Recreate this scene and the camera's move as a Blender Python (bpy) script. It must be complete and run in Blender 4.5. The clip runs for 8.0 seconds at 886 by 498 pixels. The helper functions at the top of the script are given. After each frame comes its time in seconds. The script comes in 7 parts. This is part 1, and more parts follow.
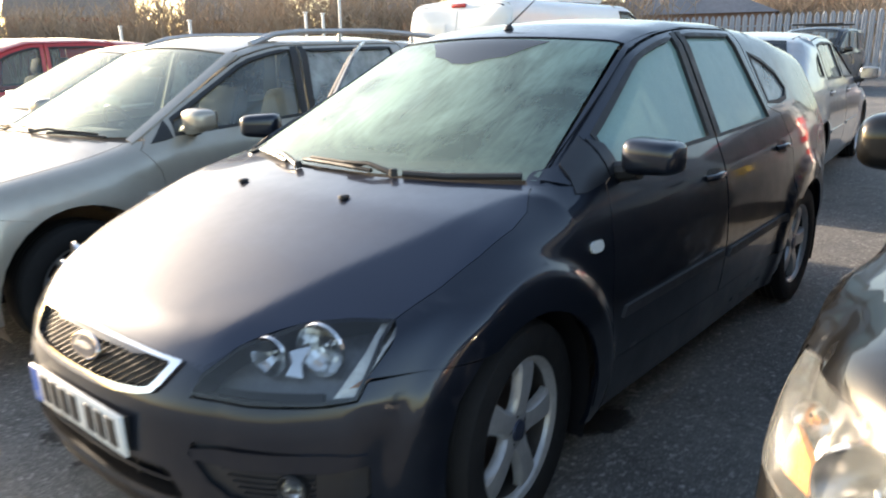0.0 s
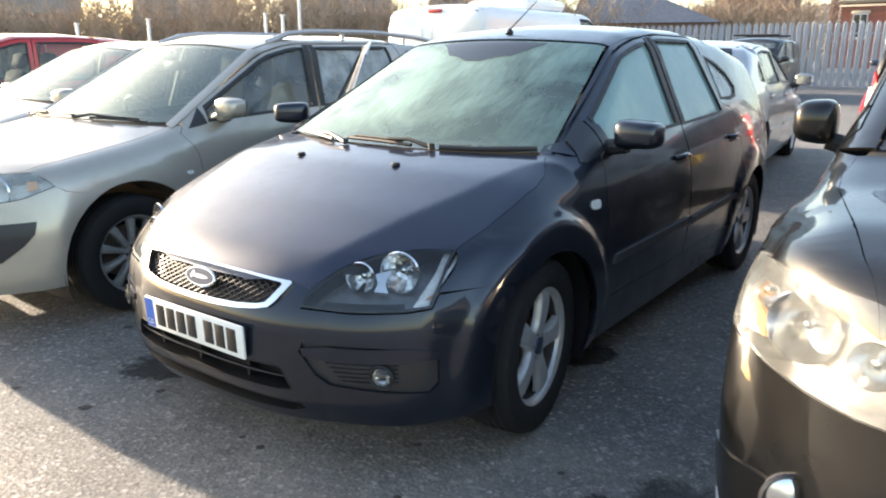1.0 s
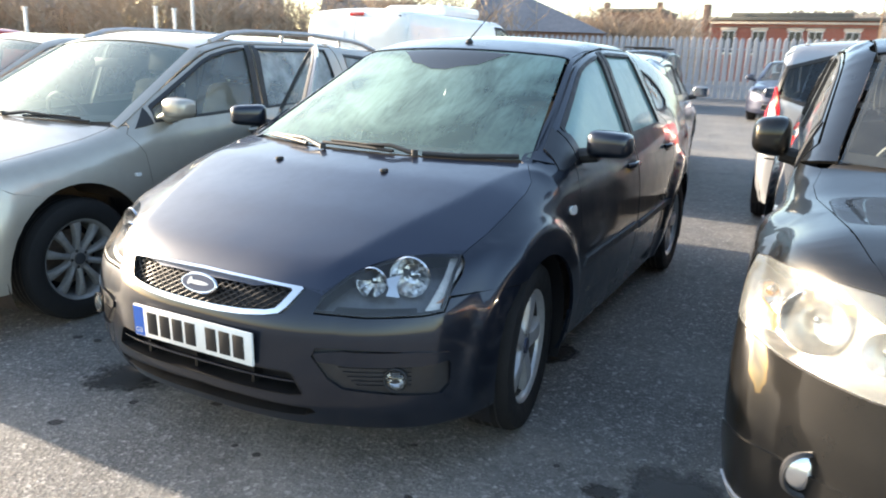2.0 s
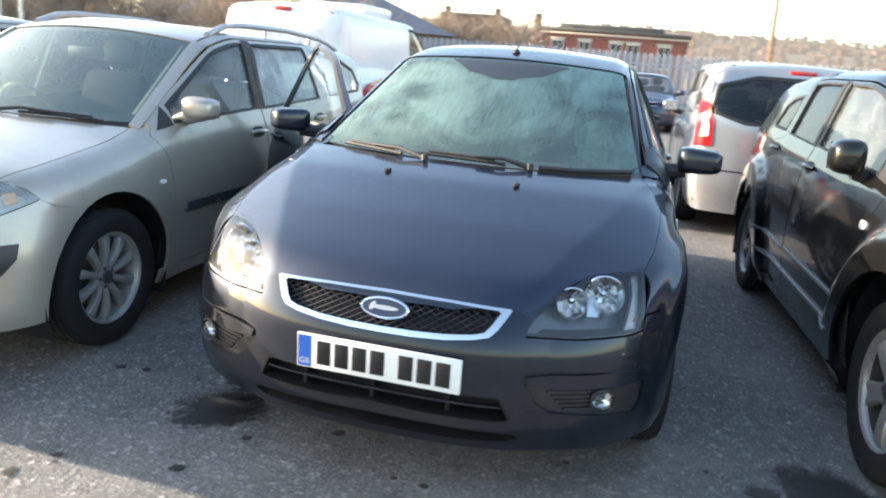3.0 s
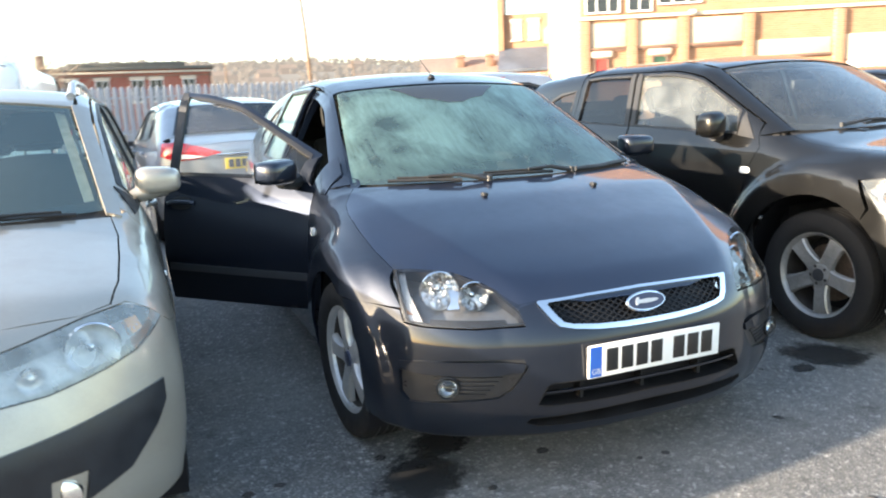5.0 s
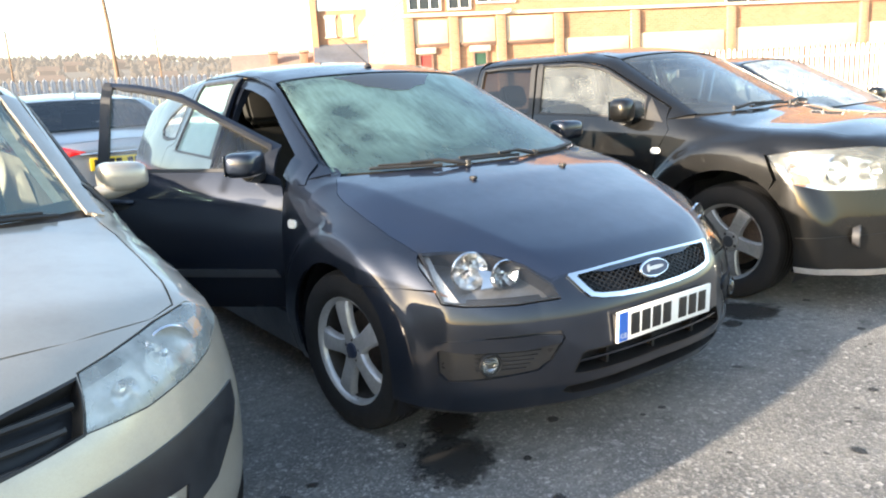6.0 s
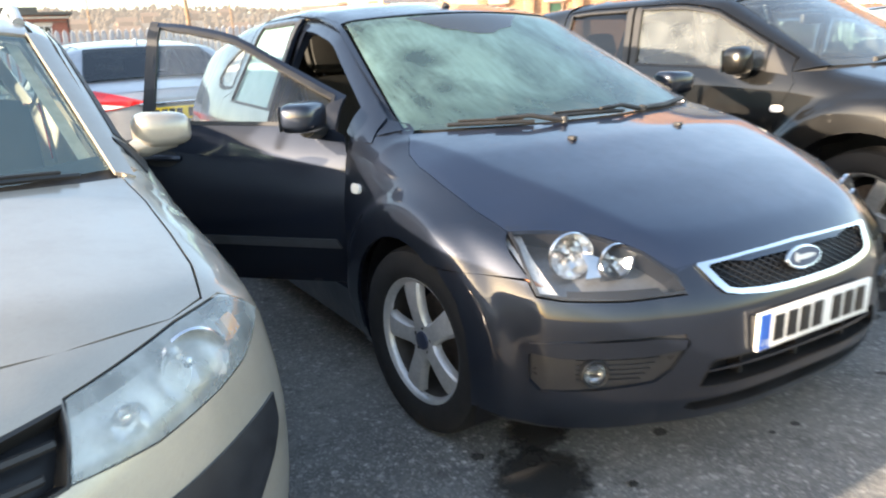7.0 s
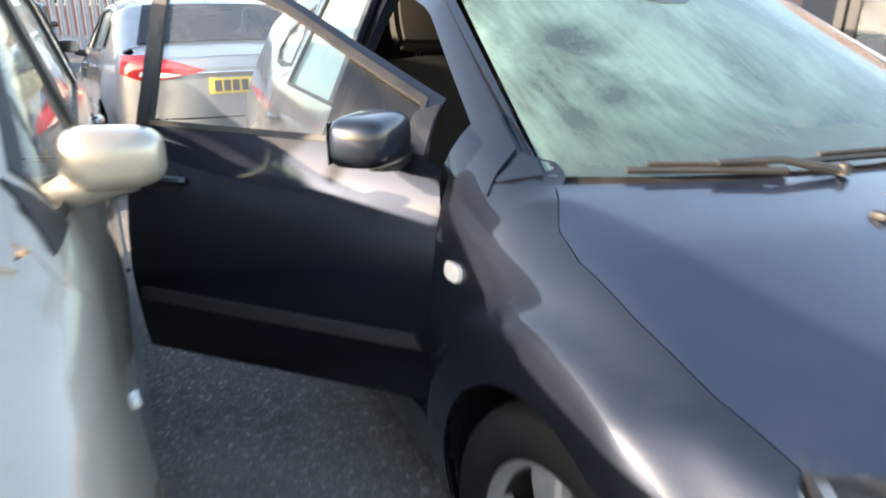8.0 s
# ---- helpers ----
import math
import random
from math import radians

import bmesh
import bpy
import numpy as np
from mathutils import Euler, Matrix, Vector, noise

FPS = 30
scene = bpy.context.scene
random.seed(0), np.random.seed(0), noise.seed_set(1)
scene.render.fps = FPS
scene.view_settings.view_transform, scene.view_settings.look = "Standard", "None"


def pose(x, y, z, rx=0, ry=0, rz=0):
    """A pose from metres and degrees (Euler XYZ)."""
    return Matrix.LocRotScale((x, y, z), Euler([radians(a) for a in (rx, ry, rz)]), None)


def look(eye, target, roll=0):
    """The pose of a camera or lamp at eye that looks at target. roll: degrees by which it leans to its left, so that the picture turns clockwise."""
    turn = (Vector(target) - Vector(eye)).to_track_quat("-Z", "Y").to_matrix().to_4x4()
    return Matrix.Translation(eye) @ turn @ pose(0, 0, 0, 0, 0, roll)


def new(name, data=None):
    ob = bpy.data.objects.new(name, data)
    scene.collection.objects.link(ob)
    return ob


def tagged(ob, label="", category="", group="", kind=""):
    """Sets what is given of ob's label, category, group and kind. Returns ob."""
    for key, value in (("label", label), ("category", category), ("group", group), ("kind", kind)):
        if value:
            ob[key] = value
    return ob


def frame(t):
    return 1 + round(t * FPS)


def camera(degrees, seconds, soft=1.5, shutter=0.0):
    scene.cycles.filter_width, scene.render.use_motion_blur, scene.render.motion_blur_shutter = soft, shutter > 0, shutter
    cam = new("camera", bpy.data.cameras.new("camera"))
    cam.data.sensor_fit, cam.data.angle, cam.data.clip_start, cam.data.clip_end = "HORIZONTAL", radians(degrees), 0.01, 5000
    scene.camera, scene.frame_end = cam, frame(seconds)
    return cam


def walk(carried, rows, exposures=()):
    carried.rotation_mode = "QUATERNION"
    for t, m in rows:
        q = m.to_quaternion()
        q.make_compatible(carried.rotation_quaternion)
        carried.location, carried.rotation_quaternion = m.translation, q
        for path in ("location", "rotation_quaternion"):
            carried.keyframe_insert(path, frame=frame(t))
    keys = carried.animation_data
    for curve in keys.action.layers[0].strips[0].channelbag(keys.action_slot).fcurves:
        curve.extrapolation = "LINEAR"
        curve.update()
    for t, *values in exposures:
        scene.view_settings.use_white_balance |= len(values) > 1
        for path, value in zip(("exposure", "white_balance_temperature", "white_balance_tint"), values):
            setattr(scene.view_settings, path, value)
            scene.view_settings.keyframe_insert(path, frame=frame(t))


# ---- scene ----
cam = camera(62.2, 8.0, soft=1.9, shutter=0.4)
PATH = [
    (0, (1.889, -1.543, 1.344), (0.638, -0.07, 0.828), -0.8),
    (0.5, (1.969, -1.949, 1.302), (0.702, -0.483, 0.806), -2.5),
    (1, (2.019, -2.178, 1.318), (0.874, -0.618, 0.812), 0.2),
    (1.2, (2.03, -2.192, 1.318), (0.91, -0.616, 0.808), 0.0),
    (2.3, (1.469, -2.557, 1.342), (0.712, -0.766, 0.872), 4.4),
    (2.5, (1.238, -2.631, 1.305), (0.572, -0.8, 0.851), 5.9),
    (3, (0.659, -2.785, 1.327), (0.195, -0.899, 0.852), 4.8),
    (3.5, (0.126, -2.952, 1.311), (0.1, -1.006, 0.852), 3.1),
    (4, (-0.468, -2.912, 1.306), (-0.23, -0.983, 0.834), 0.1),
    (4.5, (-1.019, -2.881, 1.312), (-0.569, -0.978, 0.891), -1.7),
    (4.7, (-1.196, -2.836, 1.298), (-0.651, -0.953, 0.9), -1.3),
    (5.8, (-2.05, -2.482, 1.269), (-0.966, -0.849, 0.872), -5.4),
    (6, (-2.1, -2.437, 1.27), (-0.969, -0.84, 0.857), -3.4),
    (6.5, (-2.112, -2.335, 1.261), (-1.032, -0.717, 0.798), -3.2),
    (7, (-1.898, -2.005, 1.234), (-0.932, -0.333, 0.714), -3.0),
    (7.5, (-1.690, -1.520, 1.243), (-0.880, 0.209, 0.650), -1.2),
    (8, (-1.440, -0.905, 1.262), (-0.684, 0.848, 0.668), -0.8),
]
walk(cam, [(t, look(eye, target, roll)) for t, eye, target, roll in PATH], [(0.0, 1.95, 7500, 13), (0.6, 2.10, 7500, 13), (1.2, 2.25, 7350, 12), (2.5, 2.33, 7050, 11), (4.5, 2.46, 7050, 10), (6.5, 2.48, 7300, 11), (8.0, 2.80, 7900, 15)])

# ---- low winter sun from the side, pale hazy sky ----
SUN_WAY = Vector((-0.975, 0.0, 0.222)).normalized()
world = bpy.data.worlds.new("sky")
scene.world = world
world.use_nodes = True
wn = world.node_tree
sky = wn.nodes.new("ShaderNodeTexSky")
sky.sky_type, sky.sun_disc = "NISHITA", False
sky.sun_elevation, sky.sun_rotation = math.asin(SUN_WAY.z), math.atan2(SUN_WAY.x, SUN_WAY.y)
sky.air_density, sky.dust_density, sky.ozone_density = 1.0, 1.6, 1.6
wn.links.new(sky.outputs["Color"], wn.nodes["Background"].inputs["Color"])
wn.nodes["Background"].inputs["Strength"].default_value = 0.15
sun = new("sun", bpy.data.lights.new("sun", "SUN"))
sun.data.energy, sun.data.angle, sun.data.color = 4.0, radians(0.9), (1.0, 0.885, 0.75)
sun.matrix_basis = look(SUN_WAY * 30, (0, 0, 0))

# ---- car bodies as smooth closed forms: y runs backwards from the front axle, z up, x across ----
def curve(points, sigma=0.04):
    """A smoothed line through (a, b) pairs, as a function of a."""
    pts = np.array(points, float)
    a = np.linspace(pts[0, 0] - 0.6, pts[-1, 0] + 0.6, 1200)
    b = np.interp(a, pts[:, 0], pts[:, 1])
    n = max(1, int(3 * sigma / (a[1] - a[0])))
    k = np.exp(-0.5 * (np.arange(-n, n + 1) * (a[1] - a[0]) / sigma) ** 2)
    b = np.convolve(np.pad(b, n, mode="edge"), k / k.sum(), "valid")
    return lambda q: np.interp(q, a, b)


def smax(a, b, k):
    h = np.maximum(k - np.abs(a - b), 0) / k
    return np.maximum(a, b) + h * h * k * 0.25


class Form:
    """Half widths, heights and ends of a car, blended into one smooth skin."""

    def __init__(self, top, plan, inset, nose, tail, bow=(0.43, 3.0), tail_bow=(0.3, 3.0), q=0.15, crown=0.1,
                 rise=0.03, k_side=0.1, k_nose=0.08, flare=0.02, band=0.06, crease=None, fold=0.0, corner=0.0, lip=0.03, rear=2.64, hub=0.315, arch=0.36, bottom=0.17, sigma=0.035, inset_sigma=0.03):
        self.top, self.plan, self.inset = curve(top, sigma), curve(plan, 0.12), curve(inset, inset_sigma)
        self.nose, self.tail = curve(nose, 0.022), curve(tail, 0.05)
        self.bow, self.tail_bow, self.q, self.rise = bow, tail_bow, q, rise
        self.crown = crown if callable(crown) else (lambda y: crown + 0 * y)
        self.band, self.crease, self.fold = band, curve(crease, 0.05) if crease else None, fold
        self.k_side, self.k_nose, self.flare, self.corner, self.lip = k_side, k_nose, flare, corner, lip
        self.rear, self.hub, self.arch, self.bottom = rear, hub, arch, bottom

    def f(self, p):
        x, y, z = np.abs(p[..., 0]), p[..., 1], p[..., 2]
        wide = self.plan(y) - self.inset(z - self.rise * (y - 0.5))
        side = x - wide
        high = self.top(y - self.q * x * x) - self.crown(y) * x * x
        if self.crease is not None:
            high = high - self.fold * 0.007 * np.log1p(np.exp(np.clip((x - self.crease(y)) / 0.007, -30, 30)))
        upper = z - high
        w = 0.85
        front = self.nose(z) + self.bow[0] * (x / w) ** self.bow[1] - y
        if self.corner:
            fold = -smax(-(x - 0.50) / 0.262, -(0.885 - x) / 0.123, 0.10)
            front = front - self.corner * np.clip(fold, 0, 1) * np.clip((0.74 - z) * 6.5, 0, 1)
        back = y - self.tail(z) + self.tail_bow[0] * (x / w) ** self.tail_bow[1]
        out = smax(side, upper, self.k_side)
        out = smax(out, front, self.k_nose)
        out = smax(out, back, self.k_nose)
        for yw in (0.0, self.rear):
            r = np.hypot(y - yw, z - self.hub)
            swell = self.flare / (1 + np.exp(np.clip((r - self.arch - self.band) / self.lip, -40, 40)))
            out = out - swell * np.clip((z - self.hub + 0.25) * 6, 0, 1) * np.clip((x - 0.66) / 0.06, 0, 1)
        return np.maximum(out, self.bottom - z)

    def normal(self, p):
        e, n = 0.004, []
        for d in np.eye(3) * e:
            n.append(self.f(p + d) - self.f(p - d))
        n = np.stack(n, -1)
        return n / (np.linalg.norm(n, axis=-1, keepdims=True) + 1e-9)

    def cast(self, eye, way, reach=4.0, steps=260):
        """The first place along each ray that lies on the skin."""
        eye, way = np.broadcast_arrays(np.asarray(eye, float), np.asarray(way, float))
        d = np.linspace(0, reach, steps)
        inside = self.f(eye[..., None, :] + way[..., None, :] * d[:, None]) < 0
        first = np.argmax(inside, -1)
        lo, hi = d[np.maximum(first - 1, 0)], d[first]
        hi = np.where(inside.any(-1), hi, reach)
        lo = np.where(inside.any(-1), lo, reach)
        for _ in range(18):
            mid = (lo + hi) / 2
            deep = self.f(eye + way * mid[..., None]) < 0
            lo, hi = np.where(deep, lo, mid), np.where(deep, mid, hi)
        return eye + way * ((lo + hi) / 2)[..., None]

    def lift(self, view, uv):
        """Places on the skin, seen from the side, top, front, back, or round the nose (an angle and a height)."""
        uv = np.asarray(uv, float)
        u, v = uv[:, 0], uv[:, 1]
        one, nil = np.ones_like(u), np.zeros_like(u)
        if view == "side":
            return self.cast(np.stack([1.3 * one, u, v], -1), np.array([-1.0, 0, 0]), 1.35)
        if view == "top":
            return self.cast(np.stack([u, v, 2.2 * one], -1), np.array([0, 0, -1.0]), 2.1)
        if view == "front":
            return self.cast(np.stack([u, -1.6 * one, v], -1), np.array([0, 1.0, 0]), 3.5)
        if view == "back":
            return self.cast(np.stack([u, 5.2 * one, v], -1), np.array([0, -1.0, 0]), 4.0)
        c, s = np.cos(u), np.sin(u)
        return self.cast(np.stack([2.2 * s, 0.3 - 2.2 * c, v], -1), np.stack([-s, c, nil], -1), 2.1)


def ring(p):
    """Places on the nose as an angle round it and a height."""
    p = np.asarray(p, float)
    return np.stack([np.arctan2(p[:, 0], 0.3 - p[:, 1]), p[:, 2]], -1)


HATCH = Form(
    top=[(-0.80, 0.60), (-0.765, 0.668), (-0.70, 0.705), (-0.60, 0.752), (-0.40, 0.828), (-0.10, 0.922), (0.10, 0.962), (0.19, 0.978),
         (0.98, 1.400), (1.05, 1.418), (1.25, 1.461), (1.55, 1.488), (2.00, 1.487), (2.50, 1.448), (3.00, 1.368), (3.08, 1.342), (3.40, 1.00), (3.5, 0.9)],
    plan=[(-0.9, 0.86), (-0.4, 0.875), (0.0, 0.882), (0.5, 0.885), (1.3, 0.895), (2.6, 0.885), (3.1, 0.845), (3.5, 0.80)],
    inset=[(0.16, 0.06), (0.25, 0.03), (0.40, 0.008), (0.55, 0.0), (0.72, 0.006), (0.86, 0.03), (0.97, 0.075), (1.40, 0.30), (1.60, 0.42)],
    nose=[(0.10, -0.70), (0.20, -0.775), (0.28, -0.815), (0.38, -0.822), (0.52, -0.815), (0.58, -0.795), (0.66, -0.755), (0.80, -0.70)],
    tail=[(0.1, 3.40), (0.5, 3.49), (0.75, 3.48), (0.9, 3.42), (1.5, 3.2)],
    bow=(0.43, 3.0), q=0.17, crown=curve([(0.1, 0.018), (0.9, 0.10)], 0.1), corner=0.050, lip=0.011, flare=0.028, band=0.118,
    crease=[(-0.75, 0.40), (-0.696, 0.413), (-0.444, 0.513), (-0.12, 0.64), (0.237, 0.72), (0.45, 1.4)], fold=0.26)
def simple_form(length, width, height, front, base, belt, nose_z, cowl, screen_top, roof_end, tail_top, bonnet_front, tyre, arch=None, top_inset=0.24, rear_flat=False, **more):
    """The skin of a plainer car from a dozen lengths."""
    hw, rear = width / 2, length - front
    cy, cz = cowl
    sy, sz = screen_top
    ry, rz = roof_end
    ty, tz = tail_top
    by, bz = bonnet_front
    top = [(-front - 0.02, nose_z - 0.05), (by, bz), (by + 0.25, bz + (cz - bz) * 0.45), (cy - 0.25, cz - 0.05), (cy, cz), (sy, sz), (sy + 0.25, height - 0.015), ((sy + ry) / 2, height), (ry - 0.2, rz + 0.03), (ry, rz), (ty, tz), (rear + 0.05, tz - 0.1)]
    return Form(top=top, plan=[(-front, hw - 0.03), (0, hw - 0.01), (base / 2, hw), (base, hw - 0.01), (rear, hw - 0.07)],
                inset=[(0.16, 0.07), (0.25, 0.035), (0.42, 0.006), (0.6, 0.0), (belt - 0.22, 0.01), (belt - 0.06, 0.035), (belt + 0.02, 0.07), (height - 0.08, top_inset), (height + 0.15, top_inset + 0.1)],
                nose=[(0.1, -front + 0.10), (0.28, -front + 0.01), (0.5, -front), (nose_z, -front + 0.06), (nose_z + 0.2, -front + 0.12)],
                tail=[(0.1, rear - 0.06), (0.45, rear), (0.8, rear - 0.02), (tz, rear - 0.03), (height, rear - (0.02 if rear_flat else 0.16))],
                rear=base, hub=tyre, arch=arch or tyre + 0.045, **more)


ESTATE = simple_form(4.50, 1.777, 1.475, 0.88, 2.686, 0.93, 0.70, (0.22, 0.985), (1.00, 1.405), (3.35, 1.40), (3.58, 0.95), (-0.76, 0.755), 0.310,
                     top_inset=0.225, rear_flat=True, rise=0.05, q=0.22, crown=0.10, flare=0.014, band=0.085, arch=0.388, lip=0.034, bow=(0.42, 2.6))
SUV = simple_form(4.414, 1.747, 1.535, 0.89, 2.635, 1.02, 0.86, (0.17, 1.085), (0.92, 1.475), (2.95, 1.46), (3.35, 1.05), (-0.72, 0.945), 0.340,
                  top_inset=0.20, q=0.16, crown=0.09, flare=0.050, band=0.155, arch=0.422, lip=0.012, rise=0.04, bow=(0.40, 2.8))
SALOON = simple_form(4.74, 1.81, 1.47, 0.95, 2.77, 0.95, 0.72, (0.30, 0.98), (1.20, 1.42), (2.75, 1.40), (3.35, 1.11), (-0.75, 0.75), 0.32, top_inset=0.25)
MPV = simple_form(4.467, 1.80, 1.64, 0.93, 2.703, 1.00, 0.78, (0.05, 1.02), (1.05, 1.56), (3.28, 1.58), (3.42, 1.15), (-0.78, 0.80), 0.315, top_inset=0.14, rear_flat=True, tail_bow=(0.12, 4.0))
VAN = simple_form(4.40, 1.695, 1.87, 0.84, 2.725, 1.08, 0.86, (-0.25, 1.12), (0.75, 1.76), (3.48, 1.85), (3.54, 1.5), (-0.70, 0.92), 0.31, top_inset=0.11, rear_flat=True, k_side=0.14, tail_bow=(0.08, 3.0))
SMALL = simple_form(3.85, 1.72, 1.47, 0.82, 2.47, 0.93, 0.72, (0.12, 0.97), (0.98, 1.40), (2.55, 1.40), (2.95, 1.0), (-0.66, 0.76), 0.30, top_inset=0.22, rear_flat=True)
TALL = simple_form(3.95, 1.70, 1.585, 0.80, 2.50, 0.97, 0.76, (0.05, 1.02), (0.95, 1.50), (2.75, 1.52), (3.02, 1.08), (-0.66, 0.80), 0.30, top_inset=0.17, rear_flat=True)
# ---- mesh tools ----
from mathutils.geometry import delaunay_2d_cdt


class Geo:
    """Corners, faces and, where they are known, normals, gathered for one mesh."""

    def __init__(self):
        self.v, self.f, self.n = [], [], []

    def add(self, v, f, n=None):
        base = len(self.v)
        self.v += [tuple(map(float, p)) for p in v]
        self.f += [tuple(int(i) + base for i in q) for q in f]
        self.n += [tuple(map(float, p)) for p in n] if n is not None else [None] * len(v)
        return self

    def join(self, other):
        base = len(self.v)
        self.v += other.v
        self.f += [tuple(i + base for i in q) for q in other.f]
        self.n += other.n
        return self

    def moved(self, m):
        g = Geo()
        r = m.to_3x3()
        g.v = [tuple(m @ Vector(p)) for p in self.v]
        g.n = [None if n is None else tuple((r @ Vector(n)).normalized()) for n in self.n]
        flip = r.determinant() < 0
        g.f = [q[::-1] if flip else q for q in self.f]
        return g

    def mirrored(self):
        return self.moved(Matrix.Diagonal((-1, 1, 1, 1)))

    def mesh(self, name, material, angle=35.0):
        me = bpy.data.meshes.new(name)
        me.from_pydata(self.v, [], self.f)
        me.polygons.foreach_set("use_smooth", [True] * len(me.polygons))
        if self.n and all(n is not None for n in self.n):
            me.normals_split_custom_set_from_vertices(self.n)
        else:
            me.set_sharp_from_angle(angle=radians(angle))
        for m in material if isinstance(material, (list, tuple)) else [material]:
            me.materials.append(m)
        me.update()
        return me


def part(name, geo, material, parent, label="", angle=35.0):
    ob = new(name, geo.mesh(name, material, angle))
    ob.shadow_terminator_geometry_offset = 0.3
    ob.parent = parent
    return tagged(ob, label)


def thing(name, m, label, category, group="", kind=""):
    ob = new(name)
    ob.empty_display_size = 0.2
    ob.matrix_basis = m
    return tagged(ob, label, category, group, kind)


def solid(name, geo, material, label, category, group="", kind="", m=None, angle=35.0):
    ob = new(name, geo.mesh(name, material, angle))
    if m is not None:
        ob.matrix_basis = m
    return tagged(ob, label, category, group, kind)


def rounded(points, cuts=2):
    """A closed outline with its corners cut round."""
    p = np.array(points, float)
    for _ in range(cuts):
        q = np.roll(p, -1, 0)
        p = np.stack([p * 0.78 + q * 0.22, p * 0.22 + q * 0.78], 1).reshape(-1, 2)
    return p


def dense(points, step):
    p, out = np.array(points, float), []
    for a, b in zip(p, np.roll(p, -1, 0)):
        n = max(1, int(math.ceil(np.linalg.norm(b - a) / step)))
        out += [a + (b - a) * i / n for i in range(n)]
    return np.array(out)


def shrunk(p, by):
    """The outline drawn in by a little."""
    d = np.roll(p, -1, 0) - np.roll(p, 1, 0)
    d /= np.linalg.norm(d, axis=1, keepdims=True) + 1e-9
    area = (p[:, 0] * np.roll(p[:, 1], -1) - p[:, 1] * np.roll(p[:, 0], -1)).sum()
    n = np.stack([-d[:, 1], d[:, 0]], 1) * (1 if area > 0 else -1)
    return p + n * by


def within(pts, poly):
    x, y = pts[:, 0], pts[:, 1]
    inside = np.zeros(len(pts), bool)
    for (x0, y0), (x1, y1) in zip(poly, np.roll(poly, -1, 0)):
        hit = (y0 > y) != (y1 > y)
        inside ^= hit & (x < (x1 - x0) * (y - y0) / ((y1 - y0) or 1e-12) + x0)
    return inside


def filled(outline, step, holes=()):
    """Points and triangles that fill an outline, less its holes."""
    loops = [dense(outline, step)] + [dense(h, step) for h in holes]
    pts, edges = [], []
    for loop in loops:
        base = len(pts)
        pts += list(loop)
        edges += [(base + i, base + (i + 1) % len(loop)) for i in range(len(loop))]
    lo, hi = loops[0].min(0), loops[0].max(0)
    gx, gy = np.meshgrid(np.arange(lo[0] + step / 2, hi[0], step), np.arange(lo[1] + step / 2, hi[1], step))
    grid = np.stack([gx.ravel(), gy.ravel()], 1)
    grid = grid[within(grid, loops[0])] if len(grid) else grid
    for loop in loops[1:]:
        grid = grid[~within(grid, loop)]
    border = np.array(pts)
    if len(grid):
        near = np.sqrt(((grid[:, None] - border[None]) ** 2).sum(-1)).min(1)
        grid = grid[near > step * 0.45]
    allpts = np.concatenate([border, grid]) if len(grid) else border
    v, _, faces, *_ = delaunay_2d_cdt([Vector(p) for p in allpts], edges, [], 0, 1e-7)
    v = np.array([tuple(p) for p in v])
    faces = np.array([f for f in faces if len(f) == 3])
    mid = v[faces].mean(1)
    keep = within(mid, loops[0])
    for loop in loops[1:]:
        keep &= ~within(mid, loop)
    return v, faces[keep]


def skin(form, view, outline, step=0.035, off=0.0, depth=0.012, holes=(), gap=0.0, mirror=False):
    """A panel cut out of a form's skin along an outline, with turned-in edges."""
    outline = shrunk(np.array(outline, float), gap) if gap else np.array(outline, float)
    holes = [shrunk(np.array(h, float), -gap) for h in holes]
    uv, tri = filled(outline, step, holes)
    p = form.lift(view, uv)
    n = form.normal(p)
    p = p + n * off
    a, b, c = p[tri[:, 0]], p[tri[:, 1]], p[tri[:, 2]]
    wrong = (np.cross(b - a, c - a) * n[tri[:, 0]]).sum(1) < 0
    tri[wrong] = tri[wrong][:, ::-1]
    used = np.unique(tri)
    g = Geo()
    back = -np.ones(len(p), int)
    back[used] = np.arange(len(used))
    tri = back[tri]
    p, n = p[used], n[used]
    g.add(p, tri, n)
    if depth:
        count = {}
        for t in tri:
            for i in range(3):
                e = (t[i], t[(i + 1) % 3])
                count[tuple(sorted(e))] = None if tuple(sorted(e)) in count else e
        for e in count.values():
            if e is None:
                continue
            i, j = e
            va, vb = p[i], p[j]
            wa, wb = va - n[i] * depth, vb - n[j] * depth
            side = np.cross(vb - va, n[i])
            side = side / (np.linalg.norm(side) + 1e-9)
            g.add([va, vb, wb, wa], [(0, 3, 2, 1)], [side] * 4)
    return g.mirrored() if mirror else g


def both(g):
    """A half and its mirror image in one."""
    return Geo().join(g).join(g.mirrored())


def box(x0, x1, y0, y1, z0, z1, bevel=0.0, m=None):
    bm = bmesh.new()
    bmesh.ops.create_cube(bm, size=1.0)
    bmesh.ops.scale(bm, vec=(x1 - x0, y1 - y0, z1 - z0), verts=bm.verts)
    bmesh.ops.translate(bm, vec=((x0 + x1) / 2, (y0 + y1) / 2, (z0 + z1) / 2), verts=bm.verts)
    if bevel:
        bmesh.ops.bevel(bm, geom=bm.edges[:], offset=bevel, segments=2, profile=0.5, affect="EDGES")
    g = Geo().add([v.co for v in bm.verts], [[v.index for v in f.verts] for f in bm.faces])
    bm.free()
    return g.moved(m) if m is not None else g


